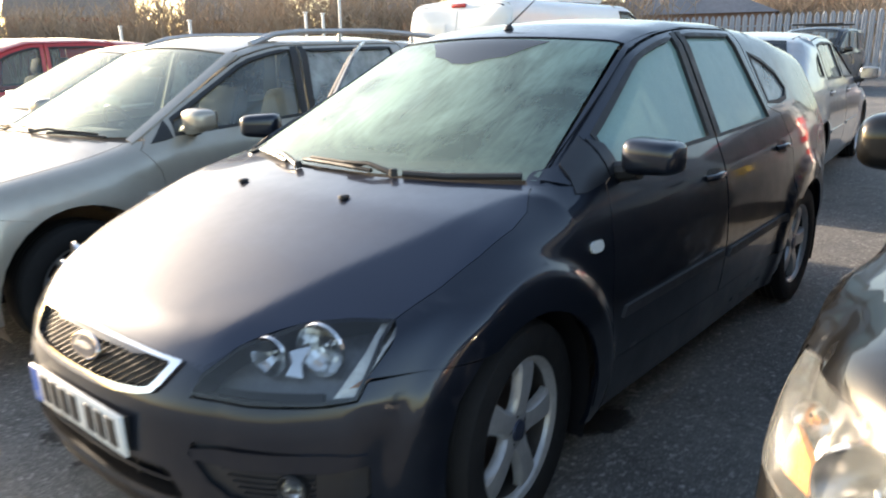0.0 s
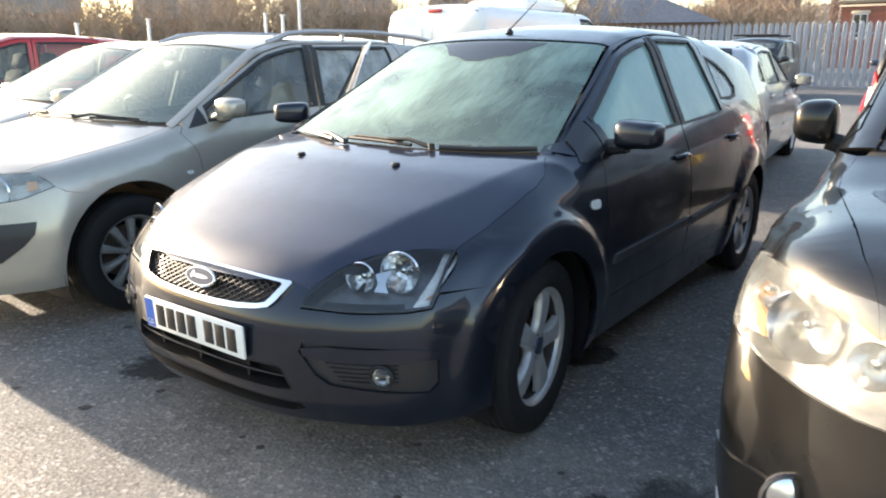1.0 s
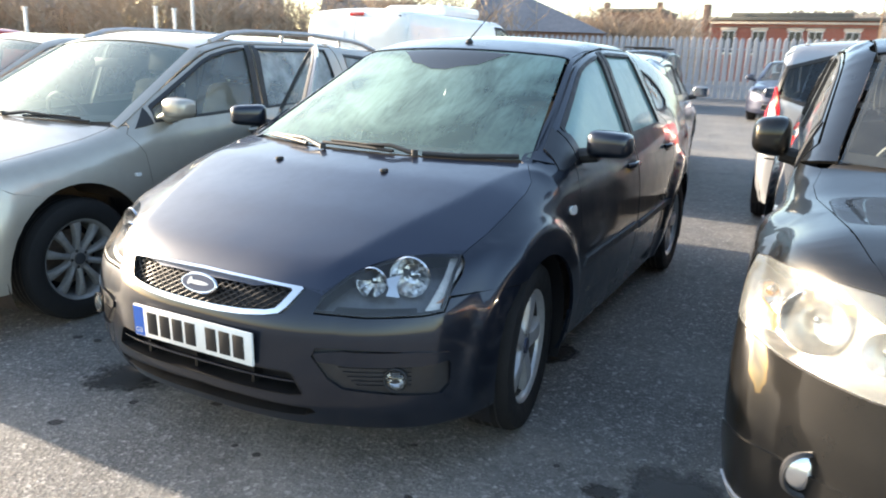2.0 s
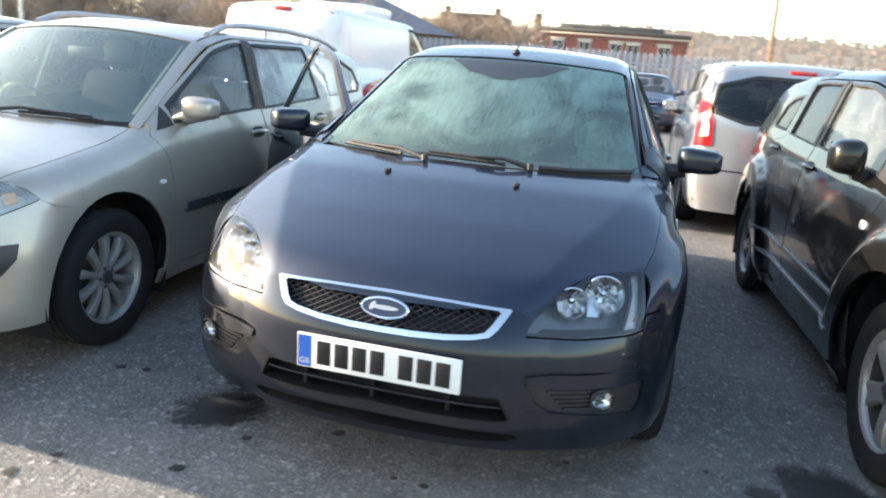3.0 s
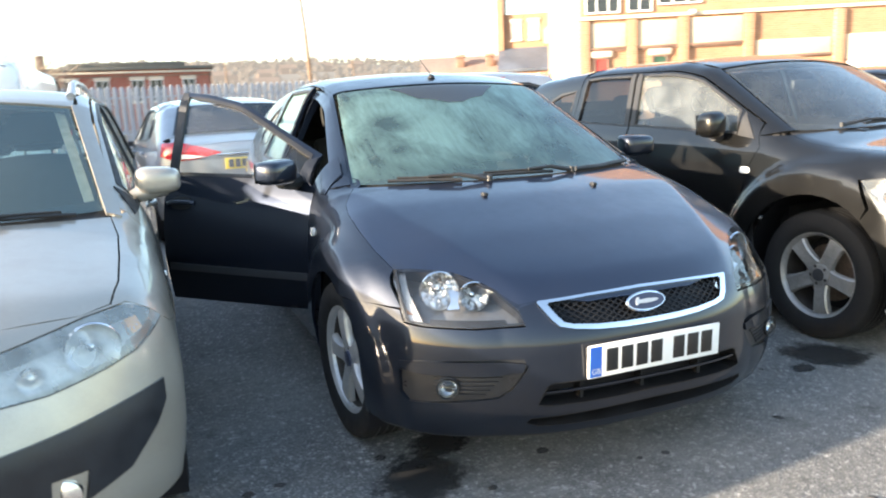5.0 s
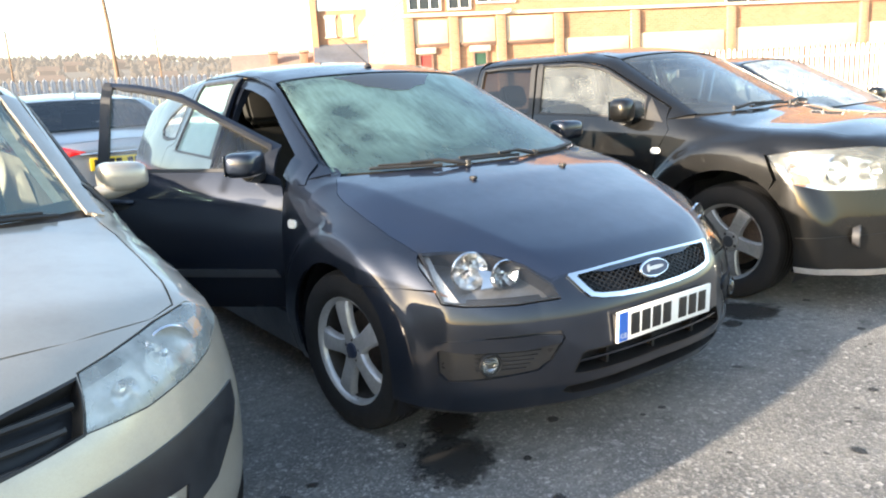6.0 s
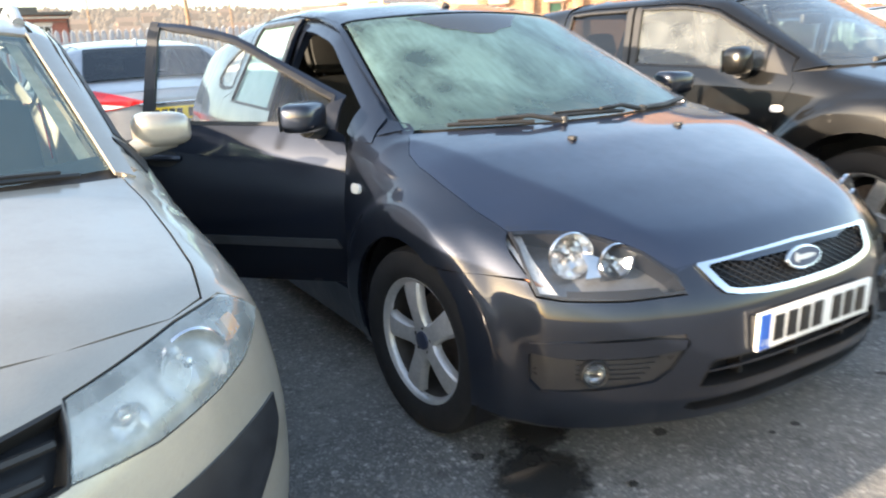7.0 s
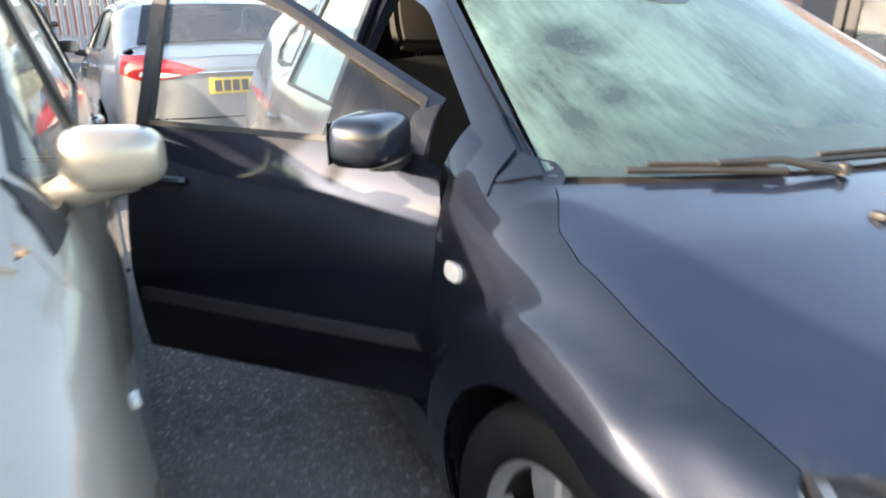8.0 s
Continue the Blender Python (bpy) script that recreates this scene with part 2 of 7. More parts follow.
def lathe(profile, turns=48, m=None, closed=False):
    """A profile of (distance along x, radius), turned round the x axis."""
    n = len(profile)
    v = [(a, r * math.cos(2 * math.pi * k / turns), r * math.sin(2 * math.pi * k / turns)) for k in range(turns) for a, r in profile]
    f = []
    for k in range(turns):
        for i in range(n if closed else n - 1):
            j = (i + 1) % n
            f.append((k * n + i, k * n + j, (k + 1) % turns * n + j, (k + 1) % turns * n + i))
    g = Geo().add(v, f)
    return g.moved(m) if m is not None else g


def tube(path, radius, sides=8, m=None):
    """A round bar along a line of places; radius may be one number or one for each place."""
    p = np.array(path, float)
    rad = np.broadcast_to(np.asarray(radius, float), (len(p),))
    d = np.gradient(p, axis=0)
    d /= np.linalg.norm(d, axis=1, keepdims=True) + 1e-9
    up = np.array([0, 0, 1.0]) if abs(d[0][2]) < 0.9 else np.array([1.0, 0, 0])
    v, f = [], []
    for q, t, r in zip(p, d, rad):
        a = np.cross(t, up)
        a /= np.linalg.norm(a) + 1e-9
        b = np.cross(a, t)
        v += [q + r * (a * math.cos(2 * math.pi * k / sides) + b * math.sin(2 * math.pi * k / sides)) for k in range(sides)]
    for i in range(len(p) - 1):
        for k in range(sides):
            f.append((i * sides + k, i * sides + (k + 1) % sides, (i + 1) * sides + (k + 1) % sides, (i + 1) * sides + k))
    f += [tuple(range(sides)), tuple(reversed(range((len(p) - 1) * sides, len(p) * sides)))]
    g = Geo().add(v, f)
    return g.moved(m) if m is not None else g


def prism(outline, depth, m=None, bevel=0.0):
    """An outline in x and y, raised to a depth along z, with a bevelled upper rim."""
    o = np.array(outline, float)
    n = len(o)
    if (o[:, 0] * np.roll(o[:, 1], -1) - o[:, 1] * np.roll(o[:, 0], -1)).sum() < 0:
        o = o[::-1]
    rings = [np.c_[o, np.zeros(n)], np.c_[o, np.full(n, depth - bevel)]]
    if bevel:
        rings.append(np.c_[shrunk(o, bevel), np.full(n, depth)])
    f = [(r * n + i, r * n + (i + 1) % n, (r + 1) * n + (i + 1) % n, (r + 1) * n + i) for r in range(len(rings) - 1) for i in range(n)]
    f += [tuple(range((len(rings) - 1) * n, len(rings) * n)), tuple(reversed(range(n)))]
    g = Geo().add(np.concatenate(rings), f)
    return g.moved(m) if m is not None else g


def ellipse(a, b, n=32):
    return [(a * math.cos(2 * math.pi * k / n), b * math.sin(2 * math.pi * k / n)) for k in range(n)]
# ---- materials ----
def node_material(name):
    m = bpy.data.materials.new(name)
    m.use_nodes = True
    nt = m.node_tree
    return m, nt, nt.nodes["Principled BSDF"], nt.nodes["Material Output"]


def noise_node(nt, scale, detail=4.0, rough=0.6, stretch=(1, 1, 1), distortion=0.0):
    co, mp, nz = nt.nodes.new("ShaderNodeTexCoord"), nt.nodes.new("ShaderNodeMapping"), nt.nodes.new("ShaderNodeTexNoise")
    mp.inputs["Scale"].default_value = stretch
    nz.inputs["Scale"].default_value, nz.inputs["Detail"].default_value, nz.inputs["Roughness"].default_value = scale, detail, rough
    nz.inputs["Distortion"].default_value = distortion
    nt.links.new(co.outputs["Object"], mp.inputs["Vector"])
    nt.links.new(mp.outputs["Vector"], nz.inputs["Vector"])
    return nz.outputs["Fac"]


def ramp(nt, fac, stops):
    r = nt.nodes.new("ShaderNodeValToRGB")
    while len(r.color_ramp.elements) < len(stops):
        r.color_ramp.elements.new(0.5)
    for e, (pos, col) in zip(r.color_ramp.elements, stops):
        e.position, e.color = pos, (*col, 1) if isinstance(col, tuple) else (col, col, col, 1)
    nt.links.new(fac, r.inputs["Fac"])
    return r.outputs["Color"]


def mixed(nt, fac, a, b):
    mx = nt.nodes.new("ShaderNodeMix")
    mx.data_type = "RGBA"
    for sock, val in ((mx.inputs["Factor"], fac), (mx.inputs["A"], a), (mx.inputs["B"], b)):
        if isinstance(val, (tuple, float)):
            sock.default_value = (*val, 1) if isinstance(val, tuple) else val
        else:
            nt.links.new(val, sock)
    return mx.outputs["Result"]


def bumped(nt, shader, height, strength, distance):
    b = nt.nodes.new("ShaderNodeBump")
    b.inputs["Strength"].default_value, b.inputs["Distance"].default_value = strength, distance
    nt.links.new(height, b.inputs["Height"])
    nt.links.new(b.outputs["Normal"], shader.inputs["Normal"])


def plain(name, color, rough=0.5, metal=0.0, vary=0.25, scale=30.0, bump=0.1, coat=0.0, bump_scale=None, distance=0.002, spec=0.5):
    """A surface with a fine grain and larger stains."""
    m, nt, sh, _ = node_material(name)
    fine, coarse = noise_node(nt, scale), noise_node(nt, scale * 0.09, 3.0)
    lo, hi = tuple(c * (1 - vary) for c in color), tuple(min(1, c * (1 + vary)) for c in color)
    col = mixed(nt, 0.5, ramp(nt, fine, [(0.3, lo), (0.7, hi)]), ramp(nt, coarse, [(0.35, lo), (0.65, hi)]))
    nt.links.new(col, sh.inputs["Base Color"])
    nt.links.new(ramp(nt, coarse, [(0.3, max(0.02, rough * 0.8)), (0.7, min(1.0, rough * 1.2))]), sh.inputs["Roughness"])
    sh.inputs["Metallic"].default_value, sh.inputs["Coat Weight"].default_value = metal, coat
    sh.inputs["Coat Roughness"].default_value, sh.inputs["Specular IOR Level"].default_value = 0.06, spec
    if bump:
        bumped(nt, sh, noise_node(nt, bump_scale or scale * 2), bump, distance)
    return m


def paint(name, color, metal=0.5, rough=0.35, dirt=(0.10, 0.09, 0.08), dirty=0.35, coat_rough=0.05, beads=0.03, bead_scale=260.0, spec=0.5):
    """Car paint: metal flakes under lacquer, with a thin uneven film of road dirt."""
    m, nt, sh, _ = node_material(name)
    flake = noise_node(nt, 900.0, 2.0)
    film = noise_node(nt, 5.0, 8.0, 0.65)
    specks = noise_node(nt, 140.0, 3.0, 0.7)
    base = mixed(nt, ramp(nt, flake, [(0.35, 0.0), (0.75, 0.6)]), color, tuple(min(1, c * 1.5 + 0.01) for c in color))
    mask = mixed(nt, 0.5, ramp(nt, film, [(0.45, 0.0), (0.8, dirty)]), ramp(nt, specks, [(0.6, 0.0), (0.78, dirty)]))
    nt.links.new(mixed(nt, mask, base, dirt), sh.inputs["Base Color"])
    nt.links.new(ramp(nt, film, [(0.3, rough * 0.85), (0.75, rough * 1.3)]), sh.inputs["Roughness"])
    sh.inputs["Metallic"].default_value, sh.inputs["Specular IOR Level"].default_value = metal, spec
    sh.inputs["Coat Weight"].default_value = 0.9
    nt.links.new(ramp(nt, film, [(0.35, coat_rough), (0.8, coat_rough + 0.05)]), sh.inputs["Coat Roughness"])
    bumped(nt, sh, noise_node(nt, bead_scale, 2.0), beads, 0.001)
    return m


def smeared(nt, shine, grimy=(0.12, 0.42)):
    """The gloss of a pane, part of it spread out by a film of grime."""
    grime, both_ = nt.nodes.new("ShaderNodeBsdfGlossy"), nt.nodes.new("ShaderNodeMixShader")
    grime.inputs["Roughness"].default_value = 0.30
    nt.links.new(ramp(nt, noise_node(nt, 6.0, 6.0, 0.65), [(0.35, grimy[0]), (0.7, grimy[1])]), both_.inputs["Fac"])
    nt.links.new(shine.outputs["BSDF"], both_.inputs[1])
    nt.links.new(grime.outputs["BSDF"], both_.inputs[2])
    return both_.outputs["Shader"]


def dewy(nt, under, amount, where=None, spread=0.73):
    """A film of fine droplets over a pane, spreading the sun's glint widely; where thins it out."""
    dew, mx = nt.nodes.new("ShaderNodeBsdfGlossy"), nt.nodes.new("ShaderNodeMixShader")
    dew.distribution = "BECKMANN"
    dew.inputs["Roughness"].default_value, dew.inputs["Color"].default_value = spread, (0.68, 1.0, 0.88, 1)
    thick = ramp(nt, noise_node(nt, 2.0, 5.0, 0.6), [(0.3, amount * 0.75), (0.65, amount)])
    nt.links.new(mixed(nt, where, (0.05, 0.05, 0.05), thick) if where else thick, mx.inputs["Fac"])
    nt.links.new(under, mx.inputs[1])
    nt.links.new(dew.outputs["BSDF"], mx.inputs[2])
    return mx.outputs["Shader"]


def glass(name, tint, haze=0.0, gloss_rough=0.02, dew=0.0, grimy=(0.12, 0.42)):
    """A pane: mostly clear, with a mirror-like gloss that grows towards grazing views."""
    m, nt, sh, out = node_material(name)
    nt.nodes.remove(sh)
    clear, shine, mx, fr = (nt.nodes.new("ShaderNode" + k) for k in ("BsdfTransparent", "BsdfGlossy", "MixShader", "Fresnel"))
    clear.inputs["Color"].default_value, shine.inputs["Roughness"].default_value = (*tint, 1), gloss_rough
    fr.inputs["IOR"].default_value = 1.6
    nt.links.new(fr.outputs["Fac"], mx.inputs["Fac"])
    nt.links.new(smeared(nt, shine, grimy), mx.inputs[2])
    if haze:
        veil, mv = nt.nodes.new("ShaderNodeBsdfDiffuse"), nt.nodes.new("ShaderNodeMixShader")
        veil.inputs["Color"].default_value = (0.75, 0.8, 0.78, 1)
        nt.links.new(ramp(nt, noise_node(nt, 7.0, 5.0), [(0.35, haze * 0.4), (0.7, haze)]), mv.inputs["Fac"])
        nt.links.new(clear.outputs["BSDF"], mv.inputs[1])
        nt.links.new(veil.outputs["BSDF"], mv.inputs[2])
        nt.links.new(mv.outputs["Shader"], mx.inputs[1])
    else:
        nt.links.new(clear.outputs["BSDF"], mx.inputs[1])
    nt.links.new(dewy(nt, mx.outputs["Shader"], dew) if dew else mx.outputs["Shader"], out.inputs["Surface"])
    return m


def misted(name, tint, low, high, edge=None, passing=0.22, dew=0.0, wiped=()):
    """A pane misted over on the inside, wiped and run down in streaks."""
    m, nt, sh, out = node_material(name)
    nt.nodes.remove(sh)
    clear, shine, fog, through_fog, mf, mv, mx, fr = (nt.nodes.new("ShaderNode" + k) for k in (
        "BsdfTransparent", "BsdfGlossy", "BsdfDiffuse", "BsdfTranslucent", "MixShader", "MixShader", "MixShader", "Fresnel"))
    clear.inputs["Color"].default_value = (0.45, 0.55, 0.53, 1)
    wide = noise_node(nt, 2.6, 6.0, 0.55, (1.0, 0.8, 1.0), 1.2)
    streak = noise_node(nt, 9.0, 6.0, 0.62, (2.6, 0.5, 0.5), 1.4)
    runs = noise_node(nt, 26.0, 3.0, 0.5, (3.0, 0.16, 0.16), 0.3)
    fine = noise_node(nt, 300.0, 2.0)
    mask = mixed(nt, 0.28, ramp(nt, wide, [(0.34, low), (0.58, high)]), ramp(nt, streak, [(0.36, low), (0.62, high)]))
    if wiped:
        mask = mixed(nt, ramp(nt, runs, [(0.58, 0.0), (0.76, 0.16)]), mask, (0.12, 0.12, 0.12))
    if edge:
        co, sep, band, ragged = (nt.nodes.new("ShaderNode" + k) for k in ("TexCoord", "SeparateXYZ", "MapRange", "Math"))
        nt.links.new(co.outputs["Object"], sep.inputs["Vector"])
        ragged.operation = "MULTIPLY_ADD"
        nt.links.new(wide, ragged.inputs[0])
        ragged.inputs[1].default_value = 0.25
        nt.links.new(sep.outputs["Y"], ragged.inputs[2])
        band.inputs["From Min"].default_value, band.inputs["From Max"].default_value = edge[0] + 0.12, edge[1] + 0.12
        nt.links.new(ragged.outputs["Value"], band.inputs["Value"])
        mask = mixed(nt, band.outputs["Result"], (0.16, 0.16, 0.16), mask)
    for spot, reach in wiped:
        at, gone, far = nt.nodes.new("ShaderNodeTexCoord"), nt.nodes.new("ShaderNodeVectorMath"), nt.nodes.new("ShaderNodeMath")
        gone.operation, far.operation = "DISTANCE", "MULTIPLY_ADD"
        gone.inputs[1].default_value = spot
        nt.links.new(at.outputs["Object"], gone.inputs[0])
        nt.links.new(noise_node(nt, 7.0, 4.0, 0.6, (1, 1, 1), 1.0), far.inputs[0])
        far.inputs[1].default_value = 0.22
        nt.links.new(gone.outputs["Value"], far.inputs[2])
        mask = mixed(nt, ramp(nt, far.outputs["Value"], [(0.11 + reach * 0.2, 0.85), (0.11 + reach * 1.5, 0.0)]), mask, (0.10, 0.10, 0.10))
    col = mixed(nt, ramp(nt, fine, [(0.4, 0.0), (0.65, 1.0)]), tuple(c * 0.85 for c in tint), tint)
    fog.inputs["Roughness"].default_value = 0.5
    nt.links.new(col, fog.inputs["Color"])
    nt.links.new(col, through_fog.inputs["Color"])
    mf.inputs["Fac"].default_value = passing
    nt.links.new(fog.outputs["BSDF"], mf.inputs[1])
    nt.links.new(through_fog.outputs["BSDF"], mf.inputs[2])
    nt.links.new(mask, mv.inputs["Fac"])
    nt.links.new(clear.outputs["BSDF"], mv.inputs[1])
    nt.links.new(mf.outputs["Shader"], mv.inputs[2])
    fr.inputs["IOR"].default_value, shine.inputs["Roughness"].default_value = 1.55, 0.06
    nt.links.new(fr.outputs["Fac"], mx.inputs["Fac"])
    nt.links.new(mv.outputs["Shader"], mx.inputs[1])
    nt.links.new(smeared(nt, shine), mx.inputs[2])
    nt.links.new(dewy(nt, mx.outputs["Shader"], dew, mask, 0.84) if dew else mx.outputs["Shader"], out.inputs["Surface"])
    return m


def asphalt():
    """Worn asphalt: pale chippings in dark binder, bleached and oily areas, fine cracks of dirt."""
    m, nt, sh, _ = node_material("asphalt")
    co = nt.nodes.new("ShaderNodeTexCoord")
    cells = []
    for scale in (62.0, 150.0):
        v = nt.nodes.new("ShaderNodeTexVoronoi")
        v.inputs["Scale"].default_value = scale
        nt.links.new(co.outputs["Object"], v.inputs["Vector"])
        cells.append(v)
    grain = noise_node(nt, 190.0, 4.0, 0.75)
    patch, blotch, mid = noise_node(nt, 0.8, 7.0, 0.62), noise_node(nt, 5.0, 6.0, 0.68), noise_node(nt, 22.0, 4.0, 0.6)
    big = ramp(nt, cells[0].outputs["Color"], [(0.2, (0.075, 0.075, 0.077)), (0.62, (0.15, 0.148, 0.142)), (0.80, (0.26, 0.255, 0.245)), (0.90, (0.72, 0.70, 0.66))])
    small = ramp(nt, cells[1].outputs["Color"], [(0.25, (0.06, 0.06, 0.062)), (0.7, (0.17, 0.167, 0.16)), (0.92, (0.68, 0.66, 0.62))])
    tar = ramp(nt, grain, [(0.32, (0.05, 0.05, 0.052)), (0.68, (0.21, 0.206, 0.198))])
    base = mixed(nt, 0.30, mixed(nt, 0.5, big, small), tar)
    worn = mixed(nt, ramp(nt, patch, [(0.42, 0.0), (0.66, 0.55)]), base, (0.30, 0.29, 0.268))
    dull = mixed(nt, ramp(nt, mid, [(0.48, 0.0), (0.7, 0.45)]), worn, (0.085, 0.083, 0.081))
    oily = mixed(nt, ramp(nt, blotch, [(0.56, 0.0), (0.70, 0.62)]), dull, (0.055, 0.054, 0.052))
    nt.links.new(oily, sh.inputs["Base Color"])
    nt.links.new(ramp(nt, patch, [(0.3, 0.6), (0.7, 0.88)]), sh.inputs["Roughness"])
    sh.inputs["Specular IOR Level"].default_value = 0.30
    bumped(nt, sh, mixed(nt, 0.5, cells[0].outputs["Distance"], grain), 0.9, 0.007)
    return m


def bricks_material(name, a, b, mortar, scale=1.0):
    """Brickwork for walls too far off to tell one brick from the next."""
    m, nt, sh, _ = node_material(name)
    co, mp, br = nt.nodes.new("ShaderNodeTexCoord"), nt.nodes.new("ShaderNodeMapping"), nt.nodes.new("ShaderNodeTexBrick")
    mp.inputs["Rotation"].default_value = (radians(90), 0, 0)
    nt.links.new(co.outputs["Object"], mp.inputs["Vector"])
    nt.links.new(mp.outputs["Vector"], br.inputs["Vector"])
    br.inputs["Scale"].default_value = scale
    br.inputs["Brick Width"].default_value, br.inputs["Row Height"].default_value, br.inputs["Mortar Size"].default_value = 0.225, 0.075, 0.008
    br.inputs["Color1"].default_value, br.inputs["Color2"].default_value, br.inputs["Mortar"].default_value = (*a, 1), (*b, 1), (*mortar, 1)
    soot = ramp(nt, noise_node(nt, 0.7, 6.0), [(0.35, 0.0), (0.75, 0.5)])
    nt.links.new(mixed(nt, soot, br.outputs["Color"], tuple(c * 0.55 for c in a)), sh.inputs["Base Color"])
    sh.inputs["Roughness"].default_value = 0.9
    bumped(nt, sh, br.outputs["Fac"], 0.4, 0.01)
    return m


GREY_PAINT = paint("slate_grey_paint", (0.0092, 0.0138, 0.0250), 0.66, 0.38, dirty=0.05, coat_rough=0.045, spec=0.2)
SILVER_PAINT = paint("silver_paint", (0.370, 0.335, 0.285), 0.50, 0.36)
BLACK_PAINT = paint("black_paint", (0.0030, 0.0030, 0.0029), 0.05, 0.30, dirty=0.03, coat_rough=0.012, spec=0.14)
WHITE_PAINT = paint("white_paint", (0.78, 0.78, 0.77), 0.0, 0.4, dirty=0.15)
RED_PAINT = paint("red_paint", (0.35, 0.015, 0.012), 0.1, 0.4, dirty=0.2)
NAVY_PAINT = paint("navy_paint", (0.016, 0.022, 0.05), 0.4, 0.36)
TRIM_BLACK = plain("black_plastic", (0.018, 0.018, 0.019), 0.55, scale=220.0, bump=0.15, distance=0.001)
MESH_BLACK = plain("mesh_plastic", (0.008, 0.008, 0.009), 0.5, scale=120.0, bump=0.0, spec=0.3)
TRIM_SATIN = plain("satin_plastic", (0.015, 0.0165, 0.021), 0.38, scale=220.0, bump=0.1, distance=0.0006)
FOG_PLASTIC = plain("fog_panel_plastic", (0.022, 0.022, 0.024), 0.34, scale=220.0, bump=0.1, distance=0.0006)
TRIM_GREY = plain("grey_plastic", (0.035, 0.036, 0.040), 0.5, scale=220.0, bump=0.15, distance=0.001)
RUBBER = plain("tyre_rubber", (0.013, 0.013, 0.014), 0.8, scale=90.0, bump=0.3, distance=0.001, spec=0.25)
ALLOY = plain("alloy", (0.42, 0.42, 0.425), 0.34, 0.5, 0.2, 60.0, 0.05)
DULL_ALLOY = plain("dull_alloy", (0.27, 0.265, 0.26), 0.38, 0.45, 0.25, 60.0, 0.05)
DARK_METAL = plain("dark_metal", (0.05, 0.045, 0.042), 0.6, 0.6, 0.3, 40.0, 0.2)
DISC = plain("brake_disc", (0.22, 0.17, 0.14), 0.45, 0.8, 0.35, 50.0, 0.1)
CHROME = plain("chrome", (0.78, 0.78, 0.79), 0.08, 1.0, 0.05, 40.0, 0.0)
REFLECTOR = plain("lamp_reflector", (0.80, 0.80, 0.81), 0.22, 1.0, 0.05, 40.0, 0.15, bump_scale=55.0, distance=0.003)
LAMP_GREY = plain("lamp_backing", (0.15, 0.15, 0.155), 0.34, 0.75, 0.25, 70.0, 0.2, distance=0.003)
LAMP_BLACK = plain("lamp_housing", (0.010, 0.010, 0.012), 0.4, scale=80.0, spec=0.3)
INDICATOR = plain("indicator_lens", (0.66, 0.63, 0.60), 0.22, 0.6, 0.3, 90.0, 0.5, distance=0.004)
DIM_AMBER = plain("dim_amber", (0.36, 0.15, 0.07), 0.25, vary=0.3, scale=60.0)
CABIN = plain("cabin_plastic", (0.022, 0.022, 0.023), 0.7, scale=120.0, bump=0.2)
FABRIC = plain("seat_cloth", (0.018, 0.018, 0.016), 0.95, scale=260.0, bump=0.4, distance=0.001)
BEIGE = plain("beige_cloth", (0.30, 0.27, 0.22), 0.9, scale=200.0, bump=0.3, distance=0.001)
PALE_CLOTH = plain("pale_lining", (0.52, 0.50, 0.43), 0.85, scale=200.0, bump=0.2, distance=0.001)
PLATE_WHITE = plain("plate_white", (0.78, 0.78, 0.76), 0.35, vary=0.06, scale=40.0, bump=0.0)
PLATE_YELLOW = plain("plate_yellow", (0.80, 0.55, 0.03), 0.35, vary=0.06, scale=40.0, bump=0.0)
PLATE_BLUE = plain("plate_blue", (0.03, 0.14, 0.55), 0.35, vary=0.06, scale=40.0, bump=0.0)
INK = plain("plate_black", (0.012, 0.012, 0.013), 0.4, vary=0.1, scale=40.0, bump=0.0)
BADGE_BLUE = plain("badge_blue", (0.045, 0.055, 0.09), 0.35, 0.4, 0.1, 60.0, 0.0, spec=0.25)
AMBER = plain("amber_lens", (0.75, 0.22, 0.02), 0.15, vary=0.15, scale=60.0, coat=1.0)
RED_LENS = plain("red_lens", (0.55, 0.015, 0.02), 0.12, vary=0.25, scale=50.0, coat=1.0)
WHITE_LENS = plain("clear_lens", (0.72, 0.72, 0.70), 0.15, vary=0.12, scale=90.0, coat=1.0)
CLEAR_PANE = glass("clean_glass", (0.90, 0.95, 0.93), 0.02, grimy=(0.05, 0.2))
CLEAR = glass("clear_glass", (0.74, 0.84, 0.80), 0.05)
LAMP_GLASS = glass("lamp_glass", (0.96, 0.97, 0.96), 0.006, grimy=(0.02, 0.08))
MILKY_GLASS = glass("weathered_lamp_glass", (0.92, 0.93, 0.92), 0.44)
DULL_LAMP_GLASS = glass("dull_lamp_glass", (0.95, 0.95, 0.93), 0.14)
PALE_AMBER = plain("pale_amber_lens", (0.85, 0.34, 0.07), 0.2, vary=0.2, scale=60.0)
PRIVACY_GLASS = glass("privacy_glass", (0.07, 0.08, 0.09))
DARK_GLASS = glass("dark_glass", (0.30, 0.34, 0.34))
FOGGED_GLASS = glass("fogged_glass", (0.34, 0.41, 0.42), 0.12)
DEWY_GLASS = glass("dewy_screen", (0.66, 0.80, 0.76), 0.04, 0.02, 0.11)
HAZY_GLASS = glass("hazy_glass", (0.66, 0.78, 0.75), 0.52)
TEAL_GLASS = glass("teal_side_glass", (0.52, 0.68, 0.66), 0.17)
MIST = misted("misted_screen", (0.092, 0.155, 0.135), 0.08, 1.0, (0.18, 0.50), 0.22, 0.23, (((-0.40, 0.69, 1.21), 0.10), ((-0.41, 0.48, 1.10), 0.08), ((0.55, 0.68, 1.19), 0.10)))
